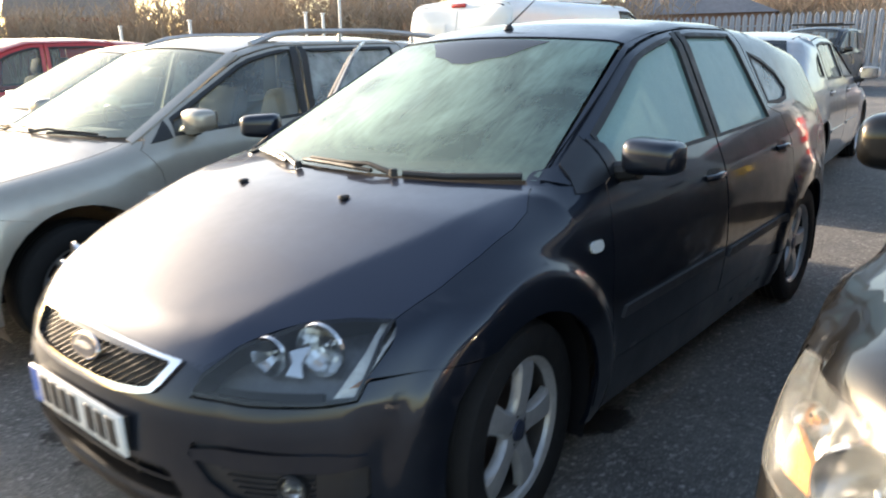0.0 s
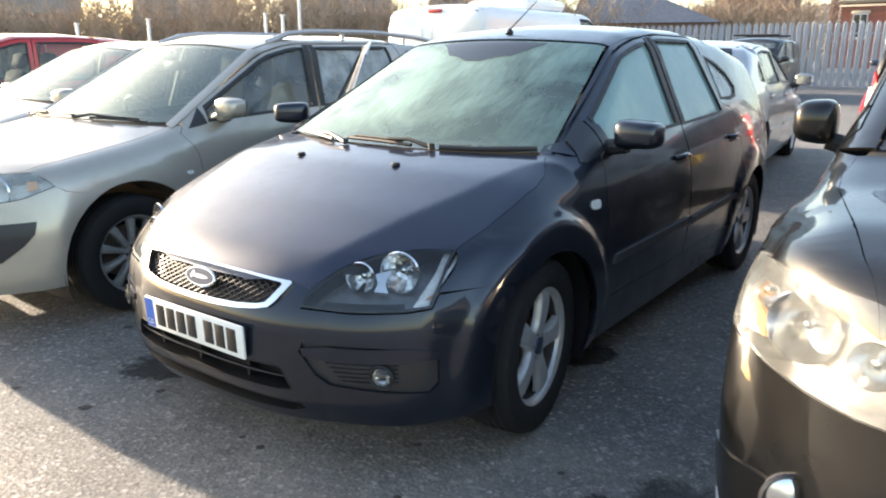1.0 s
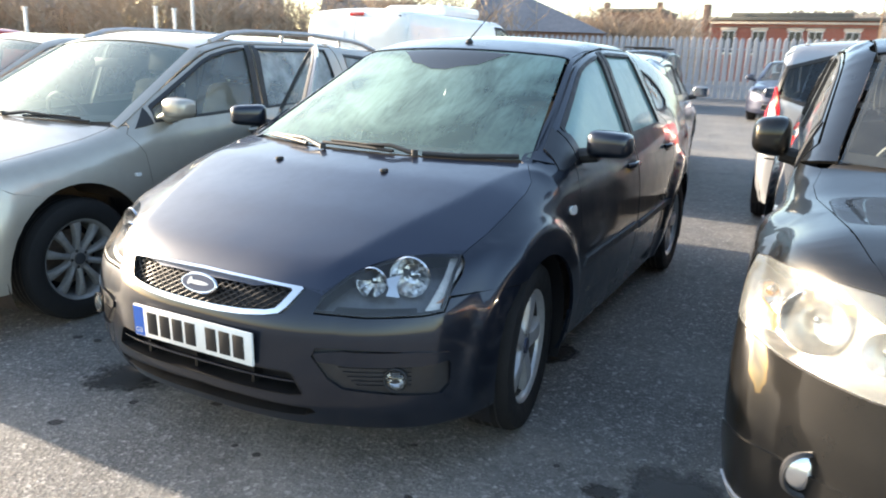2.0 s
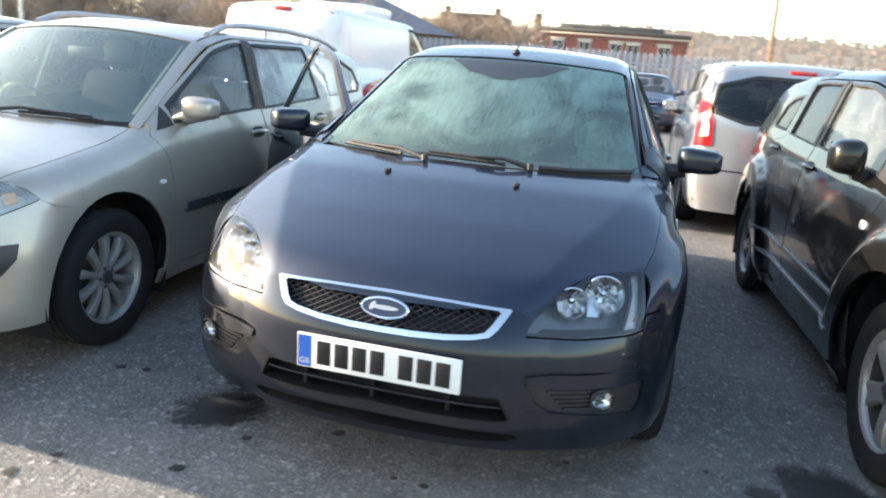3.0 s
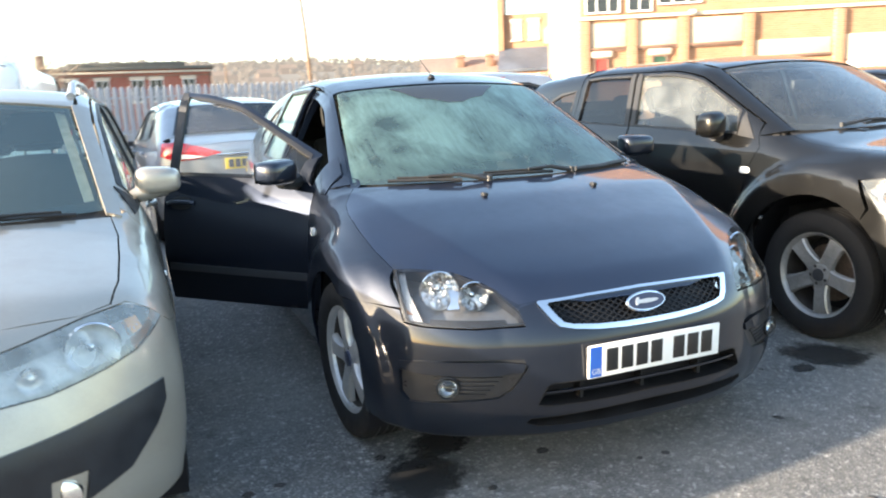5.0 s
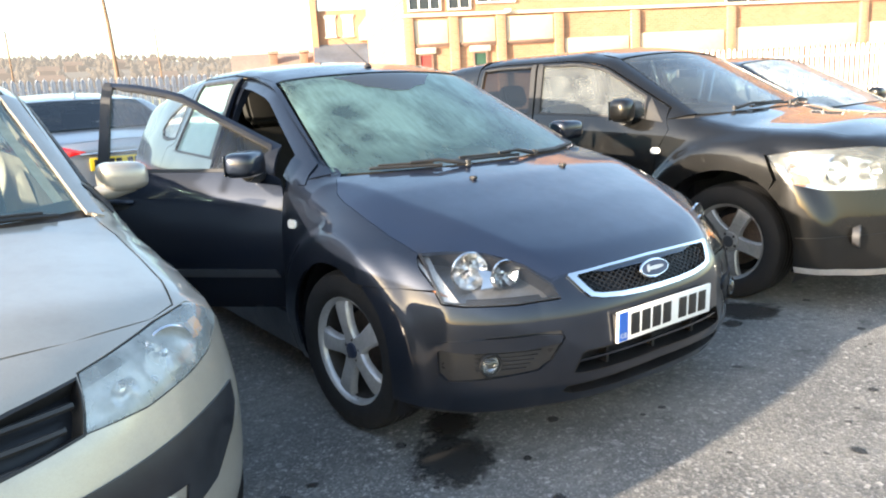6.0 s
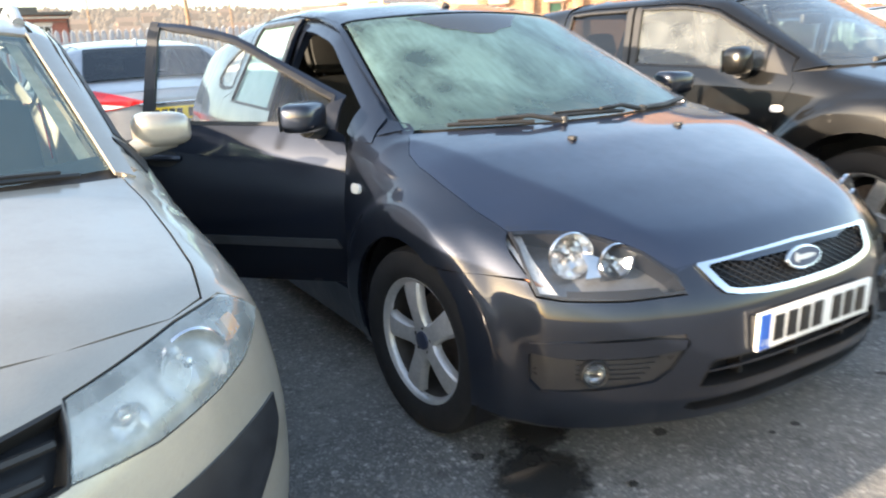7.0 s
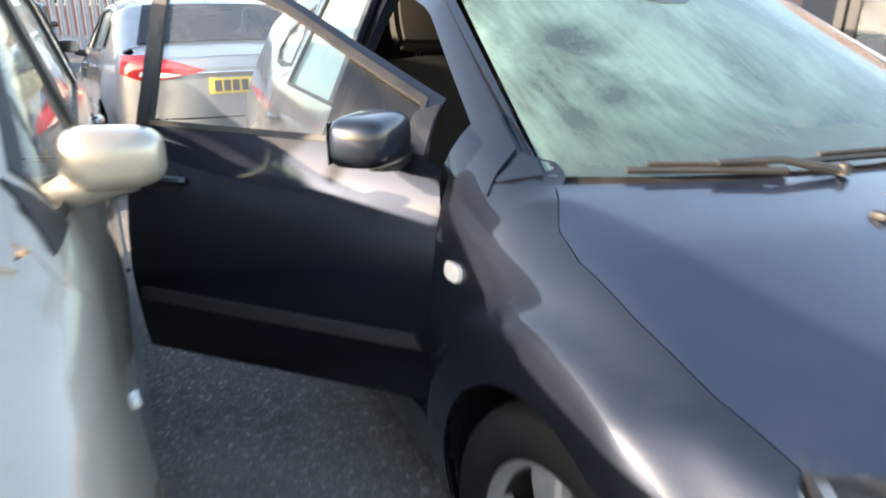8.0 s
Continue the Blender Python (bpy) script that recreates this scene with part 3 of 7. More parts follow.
MIST_SIDE = misted("misted_window", (0.22, 0.36, 0.345), 0.99, 1.0, None, 0.04)
ASPHALT = asphalt()
BRICK_RED = bricks_material("red_brick", (0.36, 0.10, 0.06), (0.28, 0.075, 0.05), (0.30, 0.24, 0.20))
BRICK_WARM = bricks_material("warm_brick", (0.45, 0.235, 0.13), (0.38, 0.185, 0.102), (0.40, 0.29, 0.20))
BRICK_BROWN = bricks_material("brown_brick", (0.24, 0.14, 0.10), (0.19, 0.11, 0.08), (0.22, 0.18, 0.15))
STONE = plain("pale_stone", (0.52, 0.45, 0.36), 0.9, vary=0.2, scale=6.0, bump=0.3, distance=0.02)
RENDERED = plain("painted_render", (0.55, 0.45, 0.33), 0.85, vary=0.12, scale=5.0, bump=0.15, distance=0.01)
SLATE = plain("slate", (0.10, 0.11, 0.13), 0.55, vary=0.45, scale=5.0, bump=0.5, distance=0.03, bump_scale=14.0)
TILE_BROWN = plain("roof_tile", (0.23, 0.18, 0.15), 0.8, vary=0.3, scale=6.0, bump=0.4, distance=0.03)
FELT = plain("roof_felt", (0.12, 0.115, 0.10), 0.9, vary=0.25, scale=3.0)
GALVANISED = plain("galvanised_steel", (0.27, 0.30, 0.35), 0.55, 0.1, 0.2, 12.0, 0.05)
STEEL_WHITE = plain("pale_painted_steel", (0.72, 0.72, 0.70), 0.5, 0.0, 0.1, 12.0, 0.05)
WOOD_POLE = plain("pole_wood", (0.17, 0.115, 0.075), 0.85, vary=0.3, scale=14.0, bump=0.3)
BARK = plain("bark", (0.15, 0.115, 0.085), 0.95, vary=0.35, scale=12.0, bump=0.4, distance=0.01)
TWIG = plain("twigs", (0.32, 0.25, 0.18), 0.95, vary=0.35, scale=4.0, bump=0.0)
SCRUB = plain("dry_scrub", (0.34, 0.26, 0.19), 0.95, vary=0.4, scale=2.0, bump=0.0)
WINDOW_DARK = plain("window_dark", (0.03, 0.034, 0.038), 0.12, vary=0.2, scale=2.0, bump=0.0)
RED_DOOR = plain("red_board", (0.42, 0.05, 0.04), 0.6, vary=0.2, scale=6.0)
GREEN_DOOR = plain("green_board", (0.03, 0.08, 0.05), 0.6, vary=0.2, scale=6.0)


def oil_stain():
    """Oil soaked into asphalt, thinning out unevenly towards its edge; the patch is one unit in radius."""
    m, nt, sh, out = node_material("oil_stain")
    co, ln = nt.nodes.new("ShaderNodeTexCoord"), nt.nodes.new("ShaderNodeVectorMath")
    ln.operation = "LENGTH"
    nt.links.new(co.outputs["Object"], ln.inputs[0])
    ragged = noise_node(nt, 3.2, 8.0, 0.7)
    add = nt.nodes.new("ShaderNodeMath")
    add.operation = "MULTIPLY_ADD"
    nt.links.new(ragged, add.inputs[0])
    add.inputs[1].default_value = 0.9
    nt.links.new(ln.outputs["Value"], add.inputs[2])
    fade = ramp(nt, add.outputs["Value"], [(0.88, 0.88), (1.0, 0.6), (1.0, 0.0)])
    fade.node.color_ramp.elements[0].position, fade.node.color_ramp.elements[1].position, fade.node.color_ramp.elements[2].position = 0.72, 0.86, 0.97
    sh.inputs["Base Color"].default_value, sh.inputs["Roughness"].default_value = (0.026, 0.0255, 0.025, 1), 0.5
    clear, mx = nt.nodes.new("ShaderNodeBsdfTransparent"), nt.nodes.new("ShaderNodeMixShader")
    nt.links.new(fade, mx.inputs["Fac"])
    nt.links.new(clear.outputs["BSDF"], mx.inputs[1])
    nt.links.new(sh.outputs["BSDF"], mx.inputs[2])
    nt.links.new(mx.outputs["Shader"], out.inputs["Surface"])
    bumped(nt, sh, noise_node(nt, 25.0, 4.0, 0.7), 0.6, 0.004)
    return m


OIL = oil_stain()
GREY_DEW = paint("slate_grey_paint_with_dew", (0.0060, 0.0126, 0.0320), 0.5, 0.40, dirty=0.03, coat_rough=0.045, beads=0.17, bead_scale=150.0)


def hazy(name, color, haze_glow):
    """Far distance that glows faintly by itself, an added emission in place of winter haze."""
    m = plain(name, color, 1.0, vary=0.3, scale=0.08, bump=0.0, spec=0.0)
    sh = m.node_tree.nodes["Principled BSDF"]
    sh.inputs["Emission Color"].default_value, sh.inputs["Emission Strength"].default_value = (*haze_glow, 1), 1.0
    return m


# dark base colours; the emitted second colour stands in for bright haze
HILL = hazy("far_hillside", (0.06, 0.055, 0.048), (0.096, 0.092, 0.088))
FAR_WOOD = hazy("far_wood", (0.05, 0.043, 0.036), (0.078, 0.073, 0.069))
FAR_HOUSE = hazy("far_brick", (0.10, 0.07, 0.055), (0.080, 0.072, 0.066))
# ---- cars ----
def line3(form, view, pts, n=8):
    """A line over the skin through a few places, seen from one side."""
    pts, out = np.array(pts, float), []
    for a, b in zip(pts[:-1], pts[1:]):
        out += [a + (b - a) * i / n for i in range(n)]
    return form.lift(view, np.array(out + [pts[-1]]))


def arc(yc, zc, r, a0, a1, n=14):
    return [(yc + r * math.cos(radians(a0 + (a1 - a0) * i / n)), zc + r * math.sin(radians(a0 + (a1 - a0) * i / n))) for i in range(n + 1)]


def edge_height(form, y, x=0.62):
    return form.top(np.asarray(y) - form.q * x * x) - form.crown(np.asarray(y)) * x * x


def make_wheel(parent, x, y, r, rim, sign, style, width=0.205, hub_color=None, steer=0.0):
    """A tyre on its rim with spokes, a hub cap and the brake disc behind them, facing outwards along x."""
    w = width / 2
    m = Matrix.Translation((x, y, r)) @ Matrix.Rotation(radians(steer), 4, "Z") @ Matrix.Diagonal((sign, 1, 1, 1))
    wheel = part("wheel", lathe([(-w, rim * 0.97), (-w, r * 0.93), (-w * 0.72, r * 0.995), (-w * 0.4, r), (w * 0.4, r), (w * 0.72, r * 0.992), (w * 0.93, r * 0.955),
                                 (w, r * 0.88), (w * 1.0, rim * 1.16), (w * 0.92, rim * 1.04), (w * 0.80, rim * 0.99), (-w, rim * 0.97)], 56, m), RUBBER, parent)
    grooves = Geo()
    for gx in (-0.5, -0.17, 0.17, 0.5):
        grooves.join(lathe([(gx * w - 0.004, r + 0.0015), (gx * w + 0.004, r + 0.0015)], 40, m))
    part("tread_groove", grooves, TRIM_BLACK, wheel)
    part("rim_barrel", lathe([(-w * 0.7, rim * 0.86), (w * 0.40, rim * 0.885), (w * 0.60, rim * 0.915)], 48, m), style.get("barrel", DULL_ALLOY), wheel)
    part("rim", lathe([(w * 0.60, rim * 0.915), (w * 0.72, rim * 0.93), (w * 0.80, rim * 0.965), (w * 0.86, rim * 1.0), (w * 0.80, rim * 1.02),
                       (w * 0.70, rim * 1.01)], 56, m), style.get("metal", ALLOY), wheel)
    part("brake_disc", lathe([(-0.02, 0.02), (-0.02, rim * 0.68), (-0.035, rim * 0.68), (-0.035, 0.02)], 32, m, True), DISC, wheel)
    part("wheel_well_back", lathe([(-w * 0.55, 0.0), (-w * 0.55, rim * 0.9)], 32, m), LAMP_BLACK, wheel)
    face = w * style.get("face", 0.62)
    n = style["spokes"]
    a0, a1, dish = style["root"], style["tip"], style.get("dish", 0.012)
    for k in range(n):
        ang = 2 * math.pi * k / n + style.get("turn", 0.0)
        g = Geo()
        hubr, tip, d = rim * 0.20, rim * 0.955, 0.030
        rows, v, f = 7, [], []
        ridge = style.get("ridge", 0.004)
        for i in range(rows):
            s = i / (rows - 1)
            rr = hubr + (tip - hubr) * s
            half = a0 + (a1 - a0) * s ** 1.3 + 0.012 * max(0.0, 0.2 - s) / 0.2 + style.get("foot", 0.006) * max(0.0, s - 0.8) / 0.2
            fx = face - dish * (1 - s) ** 2 + 0.006 * math.sin(math.pi * s) - (0.006 if i == rows - 1 else 0)
            v += [(fx - d, -half * 1.08, rr), (fx - 0.010, -half, rr), (fx - 0.002, -half * 0.80, rr), (fx + ridge, 0.0, rr), (fx - 0.002, half * 0.80, rr), (fx - 0.010, half, rr), (fx - d, half * 1.08, rr)]
        for i in range(rows - 1):
            for j in range(6):
                f.append((i * 7 + j, i * 7 + j + 1, (i + 1) * 7 + j + 1, (i + 1) * 7 + j))
        g.add(v, f)
        part("spoke", g.moved(m @ Matrix.Rotation(ang, 4, "X")), style.get("metal", ALLOY), wheel)
    part("hub", lathe([(face - 0.04, rim * 0.27), (face - 0.008, rim * 0.25), (face - 0.004, rim * 0.20), (face - 0.004, rim * 0.15)], 32, m), style.get("metal", ALLOY), wheel)
    part("hub_cap", lathe([(face - 0.006, rim * 0.155), (face + 0.002, rim * 0.14), (face + 0.004, rim * 0.08), (face + 0.0045, 0.0)], 28, m), hub_color or TRIM_GREY, wheel)
    for k in range(5):
        a = 2 * math.pi * (k + 0.5) / 5 + style.get("turn", 0.0)
        part("wheel_bolt", lathe([(face - 0.016, 0.009), (face - 0.004, 0.008), (face - 0.003, 0.0)], 8, m @ Matrix.Translation((0, rim * 0.21 * math.cos(a), rim * 0.21 * math.sin(a)))), DARK_METAL, wheel)
    return wheel


def make_mirror(parent, at, sign, size, paint_m, base=0.09, arm=None, square=0.62):
    """A door mirror: painted shell, black foot, the glass facing backwards."""
    sx, sy, sz = size
    bm = bmesh.new()
    bmesh.ops.create_uvsphere(bm, u_segments=28, v_segments=18, radius=1.0)
    for v in bm.verts:
        c = v.co
        for i in range(3):
            c[i] = math.copysign(abs(c[i]) ** (square if i != 1 else 0.62), c[i])
        taper = 1.0 - 0.16 * (c.x * sign + 1) / 2
        c.x, c.z = c.x * sx, c.z * sz * taper
        c.y = c.y * sy if c.y < 0 else c.y * sy * 0.45
    g = Geo().add([v.co for v in bm.verts], [[v.index for v in f.verts] for f in bm.faces])
    bm.free()
    at = Vector(at)
    mirror = part("door_mirror", g.moved(Matrix.Translation(at)), paint_m, parent, angle=80)
    part("mirror_glass", box(-sx * 0.82, sx * 0.82, sy * 0.44, sy * 0.47, -sz * 0.72, sz * 0.68, 0.0, Matrix.Translation(at)), CHROME, mirror)
    if arm:
        reach = [at + Vector((sign * sx * 0.3, -sy * 0.30, -sz * 0.35)), at + Vector((-sign * sx * 0.7, -sy * 0.40, -sz * 0.72)), at + Vector((-sign * (sx + base * 0.55), -sy * 0.40, -sz * 1.0))]
        part("mirror_arm", tube(reach, [0.040, 0.036, 0.014], 14), arm, mirror, angle=80)
    foot = [at + Vector((-sign * sx * 0.55, 0.0, -sz * 0.78)), at + Vector((-sign * (sx + base * 0.5), 0.01, -sz * 1.02)), at + Vector((-sign * (sx + base), 0.02, -sz * 0.95))]
    part("mirror_foot", tube(foot, [0.032, 0.034, 0.042], 10), TRIM_BLACK, mirror)
    return mirror


def make_plate(parent, m, back, blue=True, split=(5, 3), name="number_plate"):
    """A pressed plate with plain dark bars where its characters stand."""
    plate = part(name, box(-0.26, 0.26, -0.006, 0.004, -0.0555, 0.0555, 0.003, m), back, parent)
    x0 = -0.20 if blue else -0.235
    if blue:
        txt = bpy.data.curves.new("band_letters", "FONT")
        txt.body, txt.size, txt.align_x = "GB", 0.026, "CENTER"
        txt.materials.append(PLATE_WHITE)
        letters = new("band_letters", txt)
        letters.parent, letters.matrix_basis = plate, m @ pose(-0.234, -0.0095, -0.040, 90)
        part("blue_band", box(-0.256, -0.212, -0.0085, -0.0045, -0.051, 0.051, 0.0, m), PLATE_BLUE, plate)
    step = (0.235 - x0) / (sum(split) + 0.55)
    n = 0
    for i, count in enumerate(split):
        for _ in range(count):
            x = x0 + step * (n + 0.55 * i)
            part("bar", box(x + 0.006, x + step - 0.007, -0.0085, -0.0045, -0.0385, 0.0385, 0.001, m), INK, plate)
            n += 1
    return plate


def make_seat(parent, x, y, z, cloth, side=0.24, back=0.62):
    """A car seat: cushion, reclined back and headrest on two posts."""
    def pad(sx, sy, sz, m):
        bm = bmesh.new()
        bmesh.ops.create_cube(bm, size=2.0)
        bmesh.ops.subdivide_edges(bm, edges=bm.edges[:], cuts=4, use_grid_fill=True)
        for v in bm.verts:
            c = v.co
            k = 1 - 0.10 * (c.x * c.x + c.z * c.z)
            c.x, c.y, c.z = c.x * sx * (1 - 0.06 * c.z * c.z), c.y * sy * k, c.z * sz * (1 - 0.06 * c.x * c.x)
        bmesh.ops.bevel(bm, geom=[e for e in bm.edges if e.calc_face_angle(0) > 0.9], offset=0.02, segments=2, affect="EDGES")
        g = Geo().add([v.co for v in bm.verts], [[v.index for v in f.verts] for f in bm.faces])
        bm.free()
        return g.moved(m)
    seat = part("seat", pad(side, 0.25, 0.07, pose(x, y, z)), cloth, parent, angle=60)
    tilt = pose(x, y + 0.27, z + 0.02, -18)
    part("seat_back", pad(side * 0.95, 0.065, back / 2, tilt @ Matrix.Translation((0, 0, back / 2))), cloth, seat, angle=60)
    for dx in (-0.06, 0.06):
        part("headrest_post", tube([(dx, 0, back - 0.02), (dx, 0, back + 0.09)], 0.006, 6, tilt), CHROME, seat)
    part("headrest", pad(0.135, 0.05, 0.095, tilt @ Matrix.Translation((0, 0, back + 0.13))), cloth, seat, angle=60)
    return seat


def lamp_bowl(parent, at, r, depth, turn=0.0, pitch=0.0, name="reflector", facets=0):
    """A dished reflector with its bulb, open towards the front; facets cut it into stepped mirror strips."""
    m = Matrix.Translation(at) @ Matrix.Rotation(radians(turn), 4, "Z") @ Matrix.Rotation(radians(pitch), 4, "X") @ Matrix.Rotation(radians(-90), 4, "Z")
    if facets:
        g, rnd = Geo(), random.Random(int(r * 1e4))
        for k in range(facets):
            a0, a1 = 2 * math.pi * k / facets, 2 * math.pi * (k + 1) / facets
            for i in range(4):
                q0, q1 = i / 4, (i + 1) / 4
                tip, lean = rnd.uniform(-0.14, 0.14), rnd.uniform(-0.10, 0.10)
                v = []
                for q, w in ((q0, -1), (q1, 1)):
                    for a, e in ((a0, -1), (a1, 1)):
                        rr = r * (0.12 + 0.88 * q)
                        v.append((-depth * (1 - q * q) + r * 0.22 * (tip * w + lean * e), rr * math.cos(a), rr * math.sin(a)))
                g.add(v, [(0, 1, 3, 2)])
        g.join(lathe([(0.0, r), (0.007, r * 1.04), (0.0, r * 1.08)], 32))
        bowl = part(name, g.moved(m @ Matrix.Diagonal((1, 1, 1, 1))), REFLECTOR, parent, angle=1.0)
    else:
        prof = [(-depth * (1 - (i / 8) ** 2), r * (0.08 + 0.92 * i / 8)) for i in range(9)] + [(0.006, r * 1.05), (0.0, r * 1.10)]
        bowl = part(name, lathe([(-a, b) for a, b in prof][::-1], 32, m @ Matrix.Diagonal((-1, 1, 1, 1))), REFLECTOR, parent)
    part("bulb", lathe([(depth * -0.95, 0.010), (depth * -0.35, 0.011), (depth * -0.28, 0.006), (depth * -0.26, 0.0)], 12, m), CHROME, bowl)
    return bowl


def wiper(parent, form, base, joint, tip, lift=0.02):
    """A wiper: jointed arm and a thin rubber blade lying on the glass."""
    p = [np.array(q, float) for q in form.lift("top", [base, joint, tip])]
    up = np.array([0, 0, 1.0])
    arm = part("wiper", tube([p[0] + up * 0.012, p[0] * 0.5 + p[1] * 0.5 + up * 0.035, p[1] + up * 0.03], [0.011, 0.008, 0.006], 8), TRIM_BLACK, parent)
    n = 9
    ends = [p[0] * 0.18 + p[1] * 0.82, p[2]]
    line = form.lift("top", [(np.array(tip) * s + (np.array(base) * 0.55 + np.array(joint) * 0.45) * (1 - s))[:2] for s in np.linspace(0, 1, n)])
    part("blade", tube(line + up * 0.012, 0.008, 6), TRIM_BLACK, arm)
    part("blade_holder", tube(line[1:-1] + up * 0.024, 0.005, 6), DARK_METAL, arm)
    part("pivot", lathe([(-0.01, 0.014), (0.012, 0.013), (0.016, 0.0)], 12, Matrix.Translation(tuple(p[0] + up * 0.015)) @ Matrix.Rotation(radians(-90), 4, "Y")), TRIM_BLACK, arm)
    return arm


def build_car(car, form, s):
    """All panels, panes, lamps, wheels and the cabin of one car. s holds its outlines and colours."""
    col, step = s["paint"], s.get("step", 0.04)
    fine = s.get("fine", True)
    belt = lambda y: s["belt"] + form.rise * (np.asarray(y) - 0.5)
    rw = form.rear
    # windscreen, roof, rear screen and bonnet, from above
    (xb, yb, yc0), (xt, yt, yc1) = s["screen"]
    xs = np.linspace(-1, 1, 13)
    base = [(xb * t, yc0 + (yb - yc0) * t * t) for t in xs]
    head = [(xt * t, yc1 + (yt - yc1) * t * t) for t in xs]
    part("windscreen", skin(form, "top", base + head[::-1], step, -0.006, 0.0), s["screen_glass"], car).visible_shadow = False
    band = [(xb * 0.985 * t, yc0 + 0.012 + (yb - yc0) * t * t) for t in xs]
    inner = [(t * (xb - 0.022), yc0 + 0.055 + (yb - yc0) * t * t) for t in xs] + [(t * (xt - 0.018), yc1 - 0.030 + (yt - yc1) * t * t) for t in xs[::-1]]
    part("screen_surround", skin(form, "top", band + [(p[0] * 0.99, p[1] - 0.004) for p in head[::-1]], step * 0.8, -0.009, 0.0, holes=[inner]), TRIM_BLACK, car).visible_shadow = False
    (xr, yr, yrc) = s["roof_end"]
    tail_edge = [(xr * t, yrc + (yr - yrc) * t * t) for t in xs]
    roof_line = [((xt + 0.015) * t, yc1 + (yt - yc1) * t * t + 0.01) for t in xs]
    part("roof", skin(form, "top", roof_line + tail_edge[::-1], step, 0.0, 0.012), col, car)
    part("roof_lining", skin(form, "top", roof_line + tail_edge[::-1], step * 2, -0.03, 0.0), s.get("lining", BEIGE), car)
    bon = s["bonnet"]
    cowl = [(bon[-1][0] * t, bon[-1][1] + (s["cowl"] - bon[-1][1]) * (1 - t * t)) for t in xs]
    outline = [(-x, y) for x, y in bon[:0:-1]] + list(bon)
    outline = [tuple(p) for p in outline] + cowl[::-1][1:-1]
    part("bonnet", skin(form, "top", outline, s.get("bonnet_step", step), 0.0, 0.014, gap=s.get("bonnet_gap", 0.001)), s.get("bonnet_paint", col), car)
    part("cowl", skin(form, "top", [(x, y + 0.004) for x, y in cowl] + [(xb * t * 1.01, yc0 + 0.03 + (yb - yc0) * t * t) for t in xs[::-1]], 0.03, -0.016, 0.0), TRIM_BLACK, car)
    # the flanks
    shut = line3(form, "top", bon[s["shut"]:], 6)
    d0, d1, d2 = s["doors"]
    sill = s["sill"]
    hub, ar = form.hub, form.arch
    joint, lamp_back = s["joint"], s["lamp_back"]
    a_in = math.degrees(math.asin(min(1, (joint - hub) / ar)))
    fender = arc(0, hub, ar, 180 - a_in, -8) + [(d0[0], sill)] + (list(d0[1][:-1]) + [(s["sail"] - 0.038, float(belt(s["sail"])) - 0.014), (s["sail"] - 0.03, float(belt(s["sail"]))), d0[1][-1]] if s.get("sail") else list(d0[1])) + [(p[1], p[2]) for p in shut[::-1]] + list(lamp_back)
    screen_edge = line3(form, "top", [(xb + 0.008, yb), (xt + 0.012, yt + 0.01)], 10)
    roof_edge = line3(form, "top", [(xt + 0.015, yt + 0.01), (xr, yr)], 12)
    top_line = [(p[1], p[2]) for p in screen_edge] + [(p[1], p[2]) for p in roof_edge[1:]]
    front_y = d0[1][-1][0]
    sail = s.get("sail")
    def door_top(a, b, drop, n=12):
        return [(y, float(edge_height(form, y)) - drop) for y in np.linspace(a, b, n)]
    ya = np.linspace(front_y, d1, 60)
    start = float(ya[np.argmax(edge_height(form, ya) - s["rail"] > belt(ya))])
    lean = s.get("lean", 0.05)
    edge1 = list(d0[1])
    if sail:
        edge1 = list(d0[1][:-1]) + [(sail - 0.035, float(belt(sail)) - 0.012), (sail, float(belt(sail)) + 0.004)]
    door1 = [(d0[0], sill)] + edge1 + door_top(sail or start + 0.01, d1 + lean, s["rail"]) + [(d1, float(belt(d1))), (d1 + 0.01, 0.6), (d1 - 0.01, sill)]
    top2 = door_top(d1 + lean + 0.008, d2[1], s["rail"])
    low_arc = arc(rw, hub, ar + 0.015, 142, 172, 6)
    door2 = [(d1, sill), (d1 + 0.018, 0.6), (d1 + 0.008, float(belt(d1)))] + top2 + list(d2[2]) + [p for p in low_arc if p[1] > sill] + [(low_arc[-1][0], sill)]
    w1a = np.linspace(front_y, d1, 80)
    gl = s["rail"] + s.get("bar", 0.045)
    start_w = sail + 0.022 if sail else float(w1a[np.argmax(edge_height(form, w1a) - gl > belt(w1a) + 0.03)]) + s.get("corner", 0.12)
    win1 = [(start_w, float(belt(start_w)) + 0.022), (d1 - 0.05, float(belt(d1)) + 0.022)] + door_top(d1 + lean - 0.05, start_w + 0.02, gl)
    win2 = [(d1 + 0.055, float(belt(d1)) + 0.022)] + [(s["win2"][0], float(belt(s["win2"][0])) + 0.022)] + door_top(s["win2"][1], d1 + lean + 0.05, gl)
    tail_y = s["tail_y"]
    quarter_top = [(p[1], p[2]) for p in roof_edge[::-1] if p[1] > d2[1]]
    end_z = s["tail_z"]
    quarter = arc(rw, hub, ar, -8, 146, 14) + [p for p in list(d2[2])[::-1]] + [(d2[1] + 0.006, float(edge_height(form, d2[1])) - s["rail"])] + [(d2[1] + 0.006, quarter_top[-1][1])] + quarter_top[::-1] + s.get("pillar", []) + [
        (tail_y, end_z), (tail_y + 0.04, 0.55), (tail_y, 0.24)]
    if not s.get("rear_doors", True):
        quarter = arc(rw, hub, ar, -8, 188, 16) + [(d1 + 0.008, sill), (d1 + 0.008, float(edge_height(form, d2[1])) - s["rail"])] + [(d2[1] + 0.006, quarter_top[-1][1])] + quarter_top[::-1] + [(tail_y, end_z), (tail_y + 0.04, 0.55), (tail_y, 0.24)]
